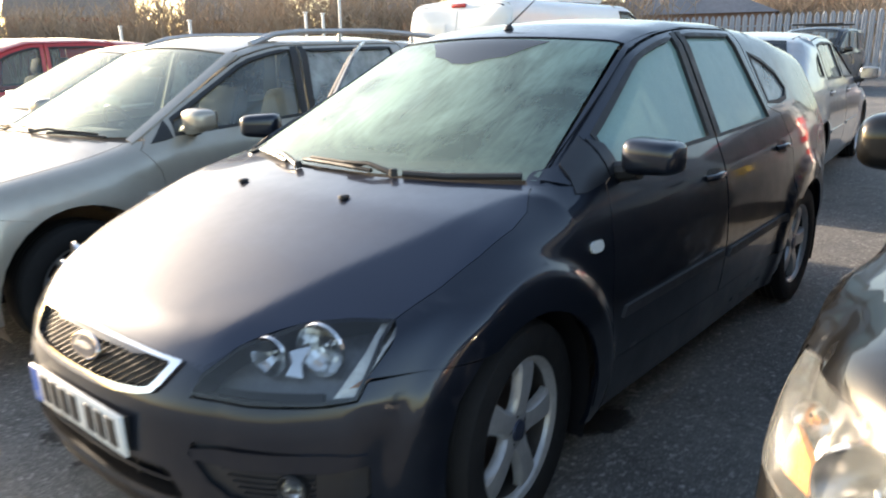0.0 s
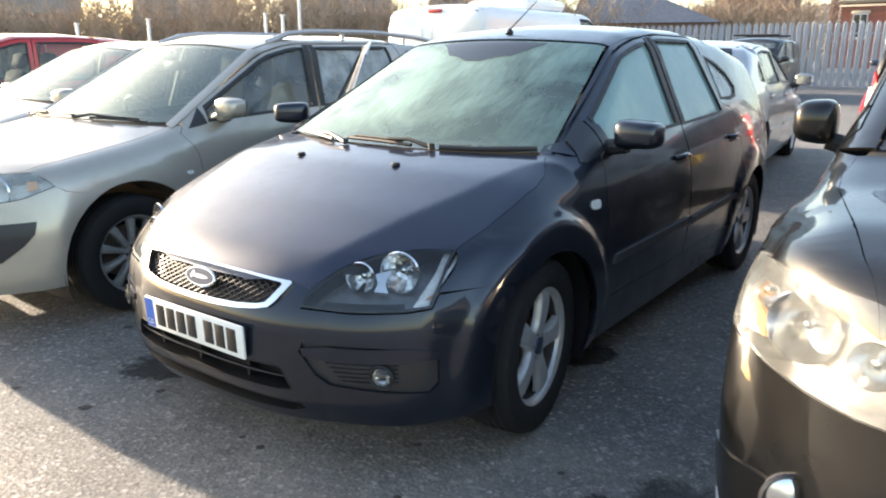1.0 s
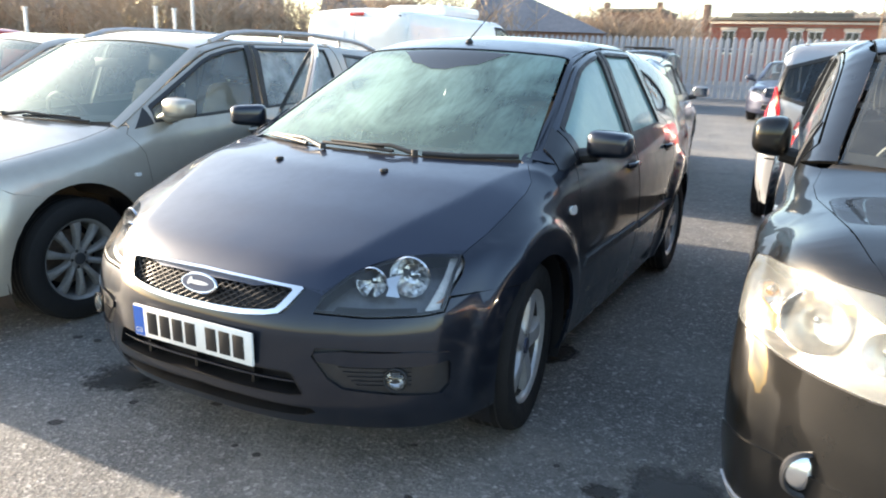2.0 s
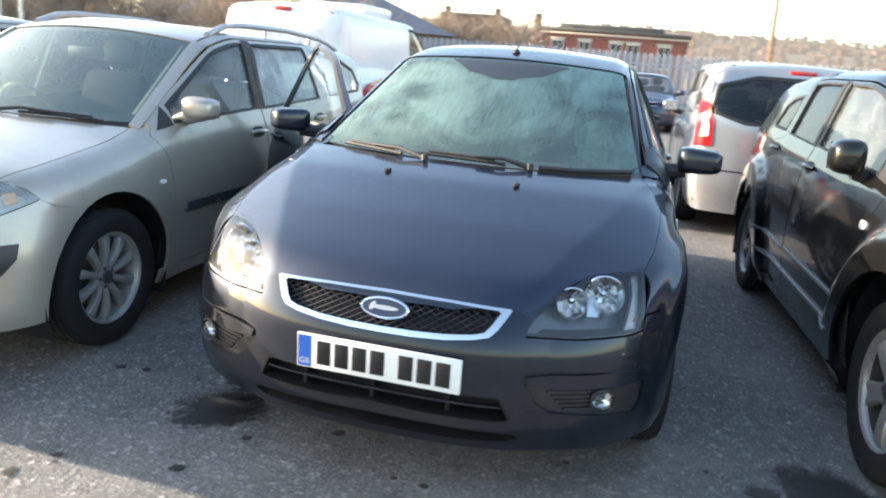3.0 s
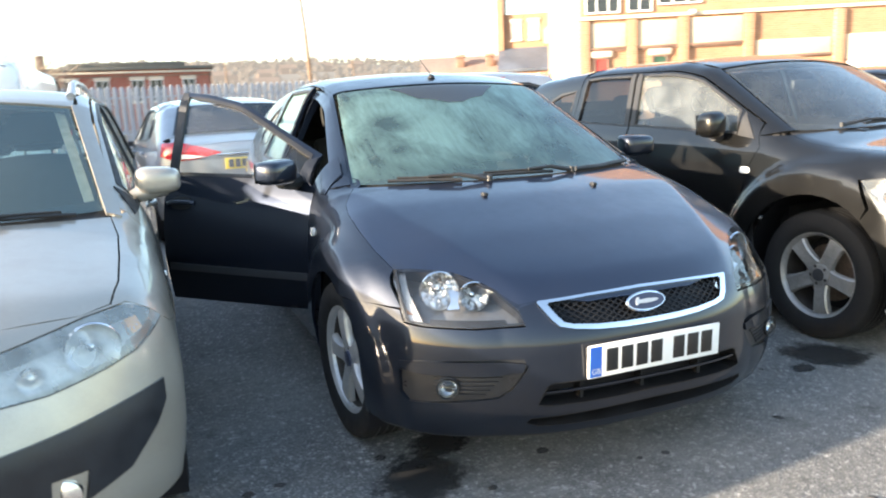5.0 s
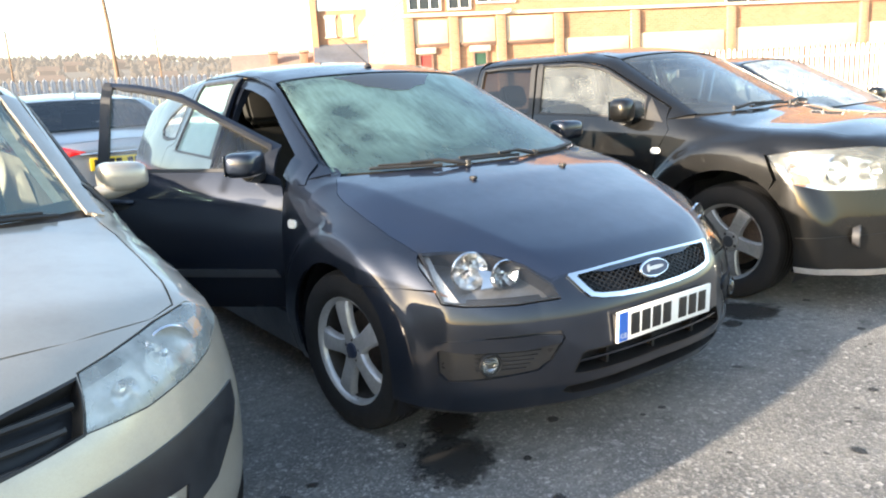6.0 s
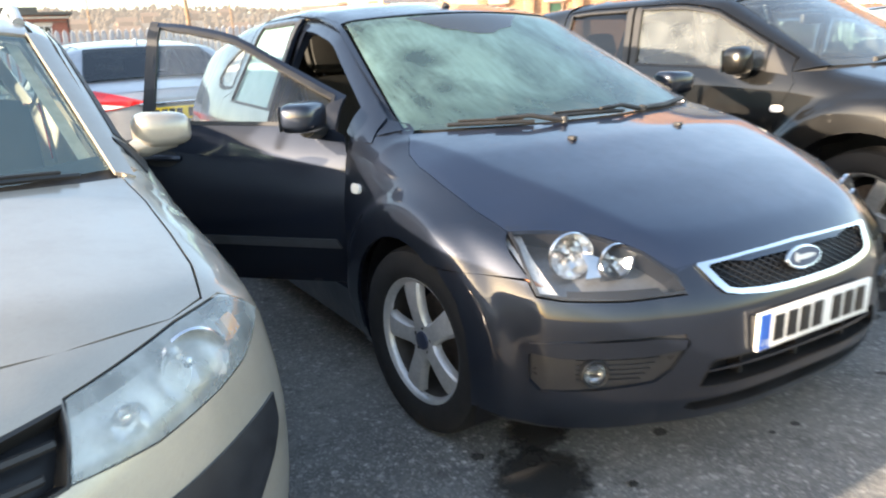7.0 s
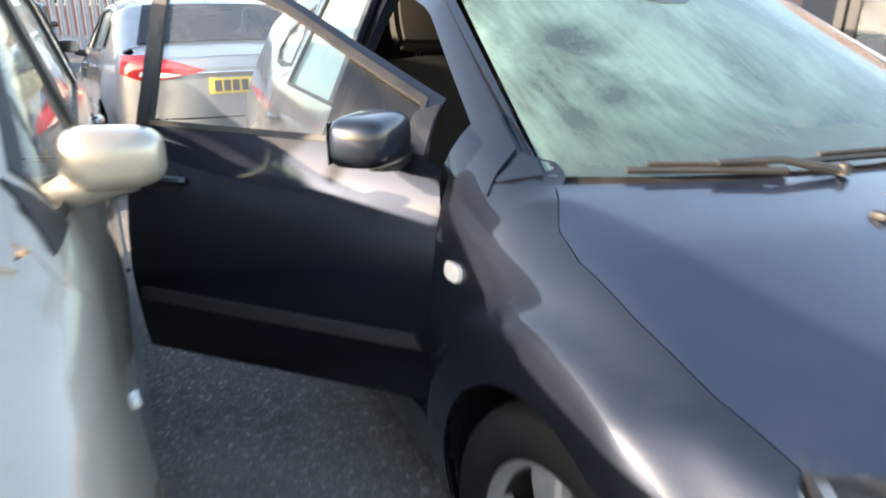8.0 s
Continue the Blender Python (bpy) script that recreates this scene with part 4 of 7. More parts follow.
    rail_part = top_line[:]
    rail_part = [p for p in rail_part if p[0] <= d2[1] + 0.004]
    cant = rail_part + [(y, float(edge_height(form, y)) - s["rail"] + 0.004) for y in np.linspace(d2[1], start, 24)] + [d0[1][-1]]
    glass_side = s["side_glass"]
    for sign in (1, -1):
        mir = sign < 0
        open_here = s.get("open_side", 0) == sign
        tag = dict(mirror=mir)
        if s.get("only") and sign != s["only"]:
            fine_here = False
        else:
            fine_here = fine
        part("wing", skin(form, "side", fender, s.get("wing_step", step), 0.0, 0.014, gap=0.0003, **tag), col, car)
        part("roof_rail_panel", skin(form, "side", cant, step, 0.0, 0.012, gap=0.001, **tag), col, car)
        if sail:
            part("pillar_foot", skin(form, "side", [(0.24, 0.925), (0.37, 0.94), (0.44, 0.965), (0.40, 1.015), (0.33, 0.995), (0.25, 0.958)], 0.02, -0.005, 0.02, **tag), col, car)
            ys = np.linspace(start + 0.02, d1 + lean + 0.02, 20)
            lip = [(y, float(edge_height(form, y)) - s["rail"] + 0.012) for y in ys] + [(y, float(edge_height(form, y)) - s["rail"] - 0.042) for y in ys[::-1]]
            part("pillar_flange", skin(form, "side", lip, 0.03, -0.024, 0.03, **tag), col, car)
        part("quarter_panel", skin(form, "side", quarter, step, 0.0, 0.014, gap=0.002, holes=[s["quarter_glass"]] if s.get("quarter_glass") else (), **tag), col, car)
        if s.get("quarter_glass"):
            part("quarter_window", skin(form, "side", s["quarter_glass"], 0.05, -0.008, 0.0, **tag), s["quarter_pane"], car).visible_shadow = False
            part("quarter_seal", skin(form, "side", shrunk(np.array(s["quarter_glass"], float), -0.004), 0.05, 0.002, 0.012, holes=[shrunk(np.array(s["quarter_glass"], float), 0.016)], **tag), TRIM_BLACK, car)
        part("sill_panel", skin(form, "side", [(0.35, form.bottom + 0.015), (rw - 0.36, form.bottom + 0.015), (rw - 0.36, sill - 0.004), (0.35, sill - 0.004)], 0.05, -0.004, 0.014, **tag), s.get("sill_paint", col), car)
        front = part("front_door", skin(form, "side", door1, step, 0.0, 0.016, gap=0.003, holes=[win1], **tag), col, car, s.get("open_label", "") if open_here else "")
        rear_door = part("rear_door", skin(form, "side", door2, step, 0.0, 0.016, gap=0.003, holes=[win2], **tag), col, car) if s.get("rear_doors", True) else None
        for door, win in ((front, win1), (rear_door, win2)):
            if door is None:
                continue
            w = np.array(win, float)
            clear_here = s.get("open_glass", glass_side) if open_here and door is front else (glass_side if door is front else s.get("rear_glass", glass_side))
            part("door_window", skin(form, "side", shrunk(w, -0.004), 0.05, -0.012, 0.0, **tag), clear_here, door).visible_shadow = s.get("pane_shadow", False)
            part("window_seal", skin(form, "side", shrunk(w, -0.003), 0.05, 0.003, 0.014, holes=[shrunk(w, s.get("seal", 0.018))], **tag), s.get("seal_paint", TRIM_BLACK), door)
        if fine_here:
            for door, yh in ((front, s["handles"][0]), (rear_door, s["handles"][1])):
                if door is None:
                    continue
                zh = s["handle_z"] + form.rise * (yh - 0.5)
                p = form.lift("side", [(yh - 0.085, zh), (yh - 0.05, zh + 0.004), (yh, zh + 0.006), (yh + 0.05, zh + 0.004), (yh + 0.085, zh)])
                p[1:-1, 0] += 0.022
                p[:, 0] *= sign
                h = part("door_handle", tube(p, [0.012, 0.013, 0.013, 0.013, 0.012], 8), s.get("handle_paint", col), door)
                part("handle_recess", skin(form, "side", rounded([(yh - 0.07, zh - 0.032), (yh + 0.07, zh - 0.032), (yh + 0.07, zh + 0.03), (yh - 0.07, zh + 0.03)]), 0.03, 0.002, 0.0, **tag), TRIM_BLACK, door)
            if s.get("strip"):
                zs, thick = s["strip"]
                for door, a, b in ((front, d0[0] + 0.05, d1 - 0.03), (rear_door, d1 + 0.03, rw - ar - 0.05)):
                    if door is not None:
                        part("rubbing_strip", skin(form, "side", [(a, zs), (b, zs + 0.012), (b, zs + thick + 0.012), (a + 0.02, zs + thick)], 0.05, 0.012, 0.014, **tag), s.get("strip_paint", TRIM_GREY), door)
            tri = [(front_y + 0.02, float(belt(front_y)) + 0.0), (start_w - 0.012, float(belt(start_w)) + 0.012), (start_w - 0.012, float(edge_height(form, start_w - 0.01)) - gl + 0.01)]
            if sail:
                panel = [(front_y - 0.02, float(belt(front_y)) - 0.016), (front_y + 0.02, float(belt(front_y)) - 0.018), (sail - 0.03, float(belt(sail)) - 0.004), (sail - 0.004, float(belt(sail)) + 0.006)] + door_top(sail - 0.004, max(start, front_y + 0.03), s["rail"] + 0.003, 8)
                part("corner_panel", skin(form, "side", panel, 0.03, 0.004, 0.016, **tag), col if open_here else s.get("triangle_paint", TRIM_BLACK), car, "dark corner panel before the front window")
                tri = [(sail + 0.006, float(belt(sail)) + 0.008), (sail + 0.075, float(belt(sail)) + 0.016), (sail + 0.055, float(belt(sail)) + 0.10), (sail + 0.006, float(edge_height(form, sail)) - s["rail"] - 0.012)]
            if sail or s.get("black_pillars"):
                for door, a, b in ((front, d1 - 0.046, d1 - 0.006), (rear_door, d1 + 0.014, d1 + 0.052)):
                    tall = [(a, float(belt(d1)) + 0.02), (b, float(belt(d1)) + 0.02), (b + lean, float(edge_height(form, b + lean)) - s["rail"] - 0.006), (a + lean, float(edge_height(form, a + lean)) - s["rail"] - 0.006)]
                    part("pillar_cover", skin(form, "side", tall, 0.05, 0.003, 0.004, **tag), TRIM_BLACK, door)
            part("mirror_triangle", skin(form, "side", tri, 0.04, 0.004, 0.01, **tag), s.get("triangle_paint", TRIM_BLACK), front)
            mx, my, mz = s["mirror"]
            mx = s.get('open_mirror', mx) if open_here else mx
            make_mirror(front, (sign * mx, my, mz), sign, s["mirror_size"], s.get("mirror_paint", col), arm=s.get("mirror_arm"), square=s.get("mirror_square", 0.62))
            if s.get("repeater"):
                (yr_, zr_), q = s["repeater"], s.get("repeater_size", 1.0)
                part("side_repeater", skin(form, "side", rounded([(yr_ + a * q, zr_ + b * q) for a, b in ((-0.034, -0.018), (0.034, -0.018), (0.034, 0.018), (-0.034, 0.018))], 2), 0.02, 0.008, 0.01, **tag), WHITE_LENS, car)
        # arch liner, inner flank
        for yw in (0.0, rw):
            liner = Geo()
            pts = arc(yw, hub, ar + 0.012, -25, 205, 22)
            v = [(sign * xx, y, z) for y, z in pts for xx in (form.plan(yw) - 0.02, 0.45)]
            liner.add(v, [(2 * i, 2 * i + 1, 2 * i + 3, 2 * i + 2) for i in range(len(pts) - 1)])
            part("arch_liner", liner, LAMP_BLACK, car)
        if not open_here:
            part("inner_flank", skin(form, "side", [(0.37, sill), (rw - 0.38, sill), (rw - 0.36, float(belt(rw)) - 0.03), (0.42, float(belt(0.5)) - 0.03)], 0.12, -0.05, 0.0, **tag), CABIN, car)
        else:
            lining = part("door_lining", skin(form, "side", [(d0[0] + 0.06, sill + 0.05), (d1 - 0.05, sill + 0.05), (d1 - 0.05, float(belt(d1)) - 0.002), (d0[0] + 0.05, float(belt(d0[0])) - 0.02)], 0.08, -0.07, 0.05, **tag), CABIN, front)
            part("inner_flank", skin(form, "side", [(d1, sill), (rw - 0.38, sill), (rw - 0.36, float(belt(rw)) - 0.03), (d1, float(belt(0.5)) - 0.03)], 0.12, -0.05, 0.0, **tag), CABIN, car)
            part("door_pillar", skin(form, "side", [(d1 - 0.04, sill), (d1 + 0.06, sill), (d1 + 0.05 + lean, float(edge_height(form, d1)) - s["rail"]), (d1 - 0.04 + lean, float(edge_height(form, d1)) - s["rail"])], 0.05, -0.03, 0.03, **tag), col, car)
            hx, hy = s["hinge"]
            ox, oy = s.get('open_shift', (0.0, 0.0))
            front.matrix_basis = Matrix.Translation((sign * (hx - ox), hy + oy, 0)) @ Matrix.Rotation(radians(s["open_angle"]) * -sign, 4, "Z") @ Matrix.Translation((-sign * hx, -hy, 0))
        for yw in (0.0, rw):
            make_wheel(car, sign * s["track"], yw, s["tyre"], s["rim"], sign, s["wheel"], s.get("tyre_width", 0.205), s.get("cap"), s.get("steer", 0.0) if yw == 0.0 else 0.0)
    # floor and bulkheads keep daylight out of the hollow body
    w = float(form.plan(1.0)) - 0.1
    part("floor_pan", box(-w, w, 0.35, rw - 0.3, form.bottom + 0.02, form.bottom + 0.06).join(box(-0.45, 0.45, -0.55, tail_y - 0.1, form.bottom + 0.04, form.bottom + 0.08)).join(
        box(-w + 0.08, w - 0.08, 0.30, 0.36, form.bottom, 0.82)).join(box(-0.45, 0.45, -0.5, -0.46, 0.3, 0.6)), LAMP_BLACK, car)
    if s.get("cabin", True):
        z0 = s.get("seat_z", 0.52)
        for x in (-0.36, 0.36):
            make_seat(car, x, 1.22, z0, s.get("cloth", FABRIC))
        make_seat(car, 0.0, 2.10, z0 + 0.02, s.get("cloth", FABRIC), 0.6, 0.55)
        part("dashboard", box(-0.68, 0.68, yc0 + 0.20, yb + 0.46, 0.62, s["belt"] - 0.02, 0.04), CABIN, car)
        wheel_m = pose(s.get("drive", -0.36), yb + 0.52, s["belt"] - 0.05, 0, 0, 0) @ Matrix.Rotation(radians(90), 4, "Z") @ Matrix.Rotation(radians(-24), 4, "Y")
        steer = part("steering_wheel", lathe([(0.014 * math.cos(a), 0.18 + 0.014 * math.sin(a)) for a in np.linspace(0, 2 * math.pi, 8, endpoint=False)], 32, wheel_m, True), TRIM_BLACK, car)
        part("steering_hub", lathe([(-0.02, 0.06), (0.02, 0.055), (0.025, 0.0)], 20, wheel_m), TRIM_BLACK, steer)
        part("rear_mirror", box(-0.11, 0.11, yt - 0.13, yt - 0.10, float(form.top(yt - 0.1)) - 0.15, float(form.top(yt - 0.1)) - 0.09, 0.012), TRIM_BLACK, car)
    return dict(shut=shut, belt=belt)
# ---- the dark grey hatchback that the camera goes round ----


def nose_line(form, pts):
    """Outline places given as (x, z) from the front, as angles and heights round the nose."""
    return ring(form.lift("front", np.array(pts, float)))


def flank_line(form, pts):
    return ring(form.lift("side", np.array(pts, float)))


def mirrored_line(line):
    """A half outline that begins and ends on the middle plane, closed with its mirror image."""
    line = np.array(line, float)
    return np.concatenate([line, (line * [-1, 1])[::-1]])


def mesh_in(form, outline, pitch, radius, off, slope=0.62, level=False):
    """Bars over the nose inside an outline: a diamond mesh, or level slats."""
    o = np.array(outline, float)
    lo, hi = o.min(0), o.max(0)
    g = Geo()
    for s in ((0,) if level else (slope, -slope)):
        span = (hi[0] - lo[0]) * abs(s)
        for c in np.arange(lo[1] - span, hi[1] + span, pitch):
            u = np.linspace(lo[0], hi[0], 160)
            v = c + (0 if level else s * (u - (lo[0] if s > 0 else hi[0])) * (1 if s > 0 else 1))
            pts = np.stack([u, np.broadcast_to(v, u.shape)], 1)
            ok = within(pts, o)
            run = []
            for p, k in zip(pts, ok):
                if k:
                    run.append(p)
                if (not k or p is pts[-1]) and run:
                    if len(run) > 2:
                        q = form.lift("ring", np.array(run)[:: max(1, len(run) // 10)])
                        q = q + form.normal(q) * off
                        if len(q) > 1:
                            g.join(tube(q, radius, 4))
                    run = []
    return g


ALLOY_FIVE = dict(spokes=5, root=0.029, tip=0.046, face=0.74, dish=0.003, turn=-0.27, ridge=0.001, foot=0.002, barrel=DARK_METAL)
hatchback = thing("hatchback_car", pose(0, 0, 0), "dark grey hatchback with misted windows and open driver's door", "car")
HATCH_LAMP = ring(np.array([(0.752, -0.345, 0.766), (0.748, -0.42, 0.70), (0.745, -0.50, 0.592), (0.70, -0.555, 0.583), (0.56, -0.66, 0.578), (0.425, -0.735, 0.583),
                            (0.432, -0.70, 0.632), (0.485, -0.625, 0.693), (0.585, -0.495, 0.741), (0.66, -0.425, 0.757), (0.72, -0.370, 0.766)]))
HATCH_LAMP = ring(HATCH.lift("ring", HATCH_LAMP))
hatch_bonnet = [(0.0, -0.757), (0.20, -0.750), (0.385, -0.712), (0.437, -0.704), (0.49, -0.630), (0.59, -0.502), (0.665, -0.434), (0.745, -0.374),
                (0.772, -0.25), (0.785, -0.10), (0.786, 0.05), (0.770, 0.14), (0.728, 0.21), (0.702, 0.262)]
hatch_spec = dict(
    paint=GREY_PAINT, step=0.035, belt=0.955, screen=((0.695, 0.30, 0.135), (0.555, 1.070, 0.995)), screen_glass=MIST, side_glass=MIST_SIDE, open_glass=CLEAR_PANE,
    roof_end=(0.52, 2.95, 3.02), bonnet=hatch_bonnet, shut=7, cowl=0.095, sill=0.37, joint=0.632, lamp_back=[(-0.42, 0.69), (-0.49, 0.632)],
    sail=0.535, triangle_paint=TRIM_SATIN, doors=((0.47, [(0.46, 0.60), (0.47, 0.80), (0.36, 0.955)]), 1.415, (None, 2.13, [(2.155, 1.075), (2.29, 1.04), (2.34, 0.85), (2.34, 0.62)])),
    bonnet_paint=GREY_DEW, wing_step=0.013, bonnet_step=0.017, rail=0.018, bar=0.022, seal=0.012, corner=0.13, lean=0.07, win2=(2.118, 2.055), tail_y=3.27, tail_z=1.0, pillar=[(3.09, 1.29), (3.16, 1.18)], quarter_glass=[(2.180, 1.095), (2.183, 1.328), (2.33, 1.292), (2.46, 1.230), (2.52, 1.15), (2.46, 1.10), (2.34, 1.086)],
    quarter_pane=HAZY_GLASS, handles=(1.30, 2.17), handle_z=0.842, strip=(0.515, 0.035), mirror=(0.938, 0.590, 1.03), mirror_square=0.45, mirror_size=(0.093, 0.085, 0.060),
    repeater=(0.365, 0.780), track=0.770, tyre=0.318, rim=0.214, steer=6.0, wheel=ALLOY_FIVE, cap=BADGE_BLUE, tyre_width=0.20,
    open_side=-1, open_angle=42.5, open_shift=(0.08, 0.10), open_mirror=1.005, hinge=(0.86, 0.44), open_label="open driver's door with clear glass", cloth=FABRIC)
build_car(hatchback, HATCH, hatch_spec)

# front bumper with its grilles and fog lamp panels
arch_line = flank_line(HATCH, [(-0.335, 0.23), (-0.352, 0.32), (-0.352, 0.40), (-0.345, 0.46), (-0.318, 0.54), (-0.29, 0.575), (-0.232, 0.628)])
bumper_half = np.concatenate([nose_line(HATCH, [(0, 0.206), (0.2, 0.206), (0.40, 0.208), (0.55, 0.208), (0.70, 0.206)]), arch_line, flank_line(HATCH, [(-0.36, 0.632), (-0.49, 0.625)]),
                              HATCH_LAMP[2:8] + [0, -0.004], nose_line(HATCH, [(0.433, 0.644), (0.385, 0.650), (0.20, 0.660), (0.0, 0.664)])])
grille_out = mirrored_line(nose_line(HATCH, [(0.0, 0.546), (0.10, 0.547), (0.20, 0.552), (0.28, 0.561), (0.325, 0.571), (0.345, 0.590), (0.378, 0.643), (0.372, 0.649), (0.20, 0.656), (0.0, 0.660)]))
grille_in = mirrored_line(nose_line(HATCH, [(0.0, 0.564), (0.10, 0.565), (0.20, 0.569), (0.28, 0.577), (0.308, 0.584), (0.322, 0.600), (0.345, 0.636), (0.338, 0.640), (0.20, 0.647), (0.0, 0.650)]))
low_grille = mirrored_line(nose_line(HATCH, [(0.0, 0.318), (0.2, 0.317), (0.37, 0.315), (0.408, 0.320), (0.405, 0.335), (0.378, 0.388), (0.36, 0.396), (0.2, 0.399), (0.0, 0.400)]))
slit = mirrored_line(nose_line(HATCH, [(0.0, 0.236), (0.2, 0.236), (0.40, 0.240), (0.440, 0.256), (0.428, 0.276), (0.2, 0.286), (0.0, 0.289)]))
fog_panel = np.concatenate([nose_line(HATCH, [(0.415, 0.478), (0.55, 0.482), (0.70, 0.474)]), flank_line(HATCH, [(-0.515, 0.455), (-0.515, 0.325)]), nose_line(HATCH, [(0.70, 0.330), (0.60, 0.342), (0.50, 0.352)])])
fog_panel = rounded(fog_panel, 1)
fog_other = fog_panel * [-1, 1]
bumper = part("front_bumper", skin(HATCH, "ring", mirrored_line(bumper_half), 0.018, 0.0, 0.016, holes=[grille_out, low_grille, slit, fog_panel, fog_other]), GREY_PAINT, hatchback)
part("grille_surround", skin(HATCH, "ring", grille_out, 0.02, 0.010, 0.03, holes=[grille_in], gap=0.001), CHROME, bumper, "chrome grille surround")
part("grille_back", skin(HATCH, "ring", grille_out, 0.05, -0.045, 0.0), LAMP_BLACK, bumper)
part("grille_mesh", mesh_in(HATCH, grille_in, 0.0180, 0.0030, -0.008), MESH_BLACK, bumper)
part("lower_grille_back", skin(HATCH, "ring", low_grille, 0.05, -0.07, 0.0), LAMP_BLACK, bumper)
part("lower_grille_rim", skin(HATCH, "ring", low_grille, 0.03, 0.001, 0.07, holes=[shrunk(low_grille, 0.004)]), MESH_BLACK, bumper)
part("lower_grille_bar", skin(HATCH, "ring", mirrored_line(nose_line(HATCH, [(0.0, 0.362), (0.2, 0.361), (0.384, 0.358), (0.381, 0.364), (0.2, 0.369), (0.0, 0.370)])), 0.03, -0.006, 0.008), GREY_PAINT, bumper)
for x in (-0.25, -0.02, 0.22):
    p = HATCH.lift("front", [(x, 0.355)])[0]
    part("grille_rib", box(x - 0.006, x + 0.006, p[1] + 0.03, p[1] + 0.07, 0.320, 0.396), MESH_BLACK, bumper)
part("slit_rim", skin(HATCH, "ring", slit, 0.04, 0.0005, 0.06, holes=[shrunk(slit, 0.003)]), MESH_BLACK, bumper)
part("slit_back", skin(HATCH, "ring", slit, 0.05, -0.06, 0.0), LAMP_BLACK, bumper)
part("chin", skin(HATCH, "ring", mirrored_line(np.concatenate([nose_line(HATCH, [(0, 0.185), (0.5, 0.185), (0.70, 0.188)]), flank_line(HATCH, [(-0.36, 0.20)]), nose_line(HATCH, [(0.70, 0.215), (0.40, 0.23), (0, 0.226)])])), 0.06, -0.012, 0.0), TRIM_BLACK, bumper)
badge_at = HATCH.lift("front", [(0.0, 0.613)])[0]
badge_m = Matrix.Translation((0, badge_at[1] - 0.004, 0.613)) @ Matrix.Rotation(radians(68), 4, "X")
badge = part("badge", prism(ellipse(0.078, 0.034, 40), 0.010, badge_m, 0.004), CHROME, bumper, "oval chrome badge with a blue field")
part("badge_field", prism(ellipse(0.070, 0.027, 40), 0.012, badge_m, 0.001), BADGE_BLUE, badge)
part("badge_mark", prism(ellipse(0.046, 0.0075, 28), 0.0128, badge_m, 0.001).join(prism(ellipse(0.008, 0.015, 18), 0.0129, badge_m @ pose(-0.036, 0.002, 0, 0, 0, -25), 0.001)), ALLOY, badge)
make_plate(bumper, pose(0.004, -0.826, 0.457, 2.5, 0, 0), PLATE_WHITE, True, (4, 3))
part("plate_mount", box(-0.25, 0.25, -0.822, -0.80, 0.41, 0.50), TRIM_BLACK, bumper)
for sign, panel in ((1, fog_panel), (-1, fog_other)):
    insert = part("fog_panel", skin(HATCH, "ring", panel, 0.02, -0.012, 0.006, gap=0.0008), FOG_PLASTIC, bumper, "grey plastic fog lamp panel")
    u0, u1 = (panel[:, 0].min(), panel[:, 0].max())
    inner_cut, outer_cut = (0.016, 0.006) if sign > 0 else (0.006, 0.016)
    ledge = rounded([(u0 + inner_cut, 0.428), (u1 - outer_cut, 0.428), (u1 - 0.005, 0.474), (u0 + 0.005, 0.474)], 1)
    part("fog_panel_ledge", skin(HATCH, "ring", ledge, 0.02, 0.006, 0.018), GREY_PAINT, insert)
    for k in range(5):
        z = 0.357 + 0.014 * k
        ua, ub = (u0 + 0.12 - 0.012 * k, u0 + 0.27) if sign > 0 else (u1 - 0.27, u1 - 0.12 + 0.012 * k)
        part("fog_slat", skin(HATCH, "ring", [(ua, z), (ub, z), (ub, z + 0.007), (ua, z + 0.007)], 0.03, -0.006, 0.006), TRIM_SATIN, insert)
    p = HATCH.lift("front", [(sign * 0.668, 0.388)])[0]
    n = HATCH.normal(p[None])[0]
    fm = Matrix.Translation(tuple(p + n * 0.005)) @ Vector((-1, 0, 0)).rotation_difference(Vector((n[0] * 0.55, -abs(n[1]) - 0.25, 0)).normalized()).to_matrix().to_4x4()
    fog = part("fog_lamp", lathe([(0.03, 0.030), (-0.006, 0.040), (-0.010, 0.037), (-0.004, 0.032)], 28, fm), TRIM_BLACK, insert)
    part("fog_reflector", lathe([(0.022, 0.004), (0.014, 0.018), (-0.004, 0.031)], 24, fm), REFLECTOR, fog)
    part("fog_glass", lathe([(-0.004, 0.031), (-0.012, 0.024), (-0.017, 0.012), (-0.018, 0.0)], 24, fm), LAMP_GLASS, fog).visible_shadow = False
    # headlamp: clear cover, black housing, two reflectors, side indicator strip
    out = HATCH_LAMP * [sign, 1]
    lamp = part("headlamp", skin(HATCH, "ring", out, 0.03, -0.085, 0.0), LAMP_GREY, hatchback)
    rim_only = skin(HATCH, "ring", shrunk(out, 0.001), 0.03, -0.002, 0.085, holes=[shrunk(out, 0.010)])
    part("lamp_rim", rim_only, LAMP_BLACK, lamp)
    part("lamp_cover", skin(HATCH, "ring", shrunk(out, 0.002), 0.03, 0.0, 0.0), LAMP_GLASS, lamp).visible_shadow = False
    lamp_bowl(lamp, (sign * 0.630, -0.508, 0.676), 0.062, 0.05, sign * 14, facets=14)
    lamp_bowl(lamp, (sign * 0.540, -0.588, 0.662), 0.047, 0.04, sign * 14, facets=10)
    bridge = ring(HATCH.lift("ring", ring(np.array([(0.612, -0.53, 0.705), (0.580, -0.57, 0.694), (0.584, -0.56, 0.668), (0.580, -0.57, 0.646), (0.610, -0.54, 0.642), (0.602, -0.545, 0.67)])))) * [sign, 1]
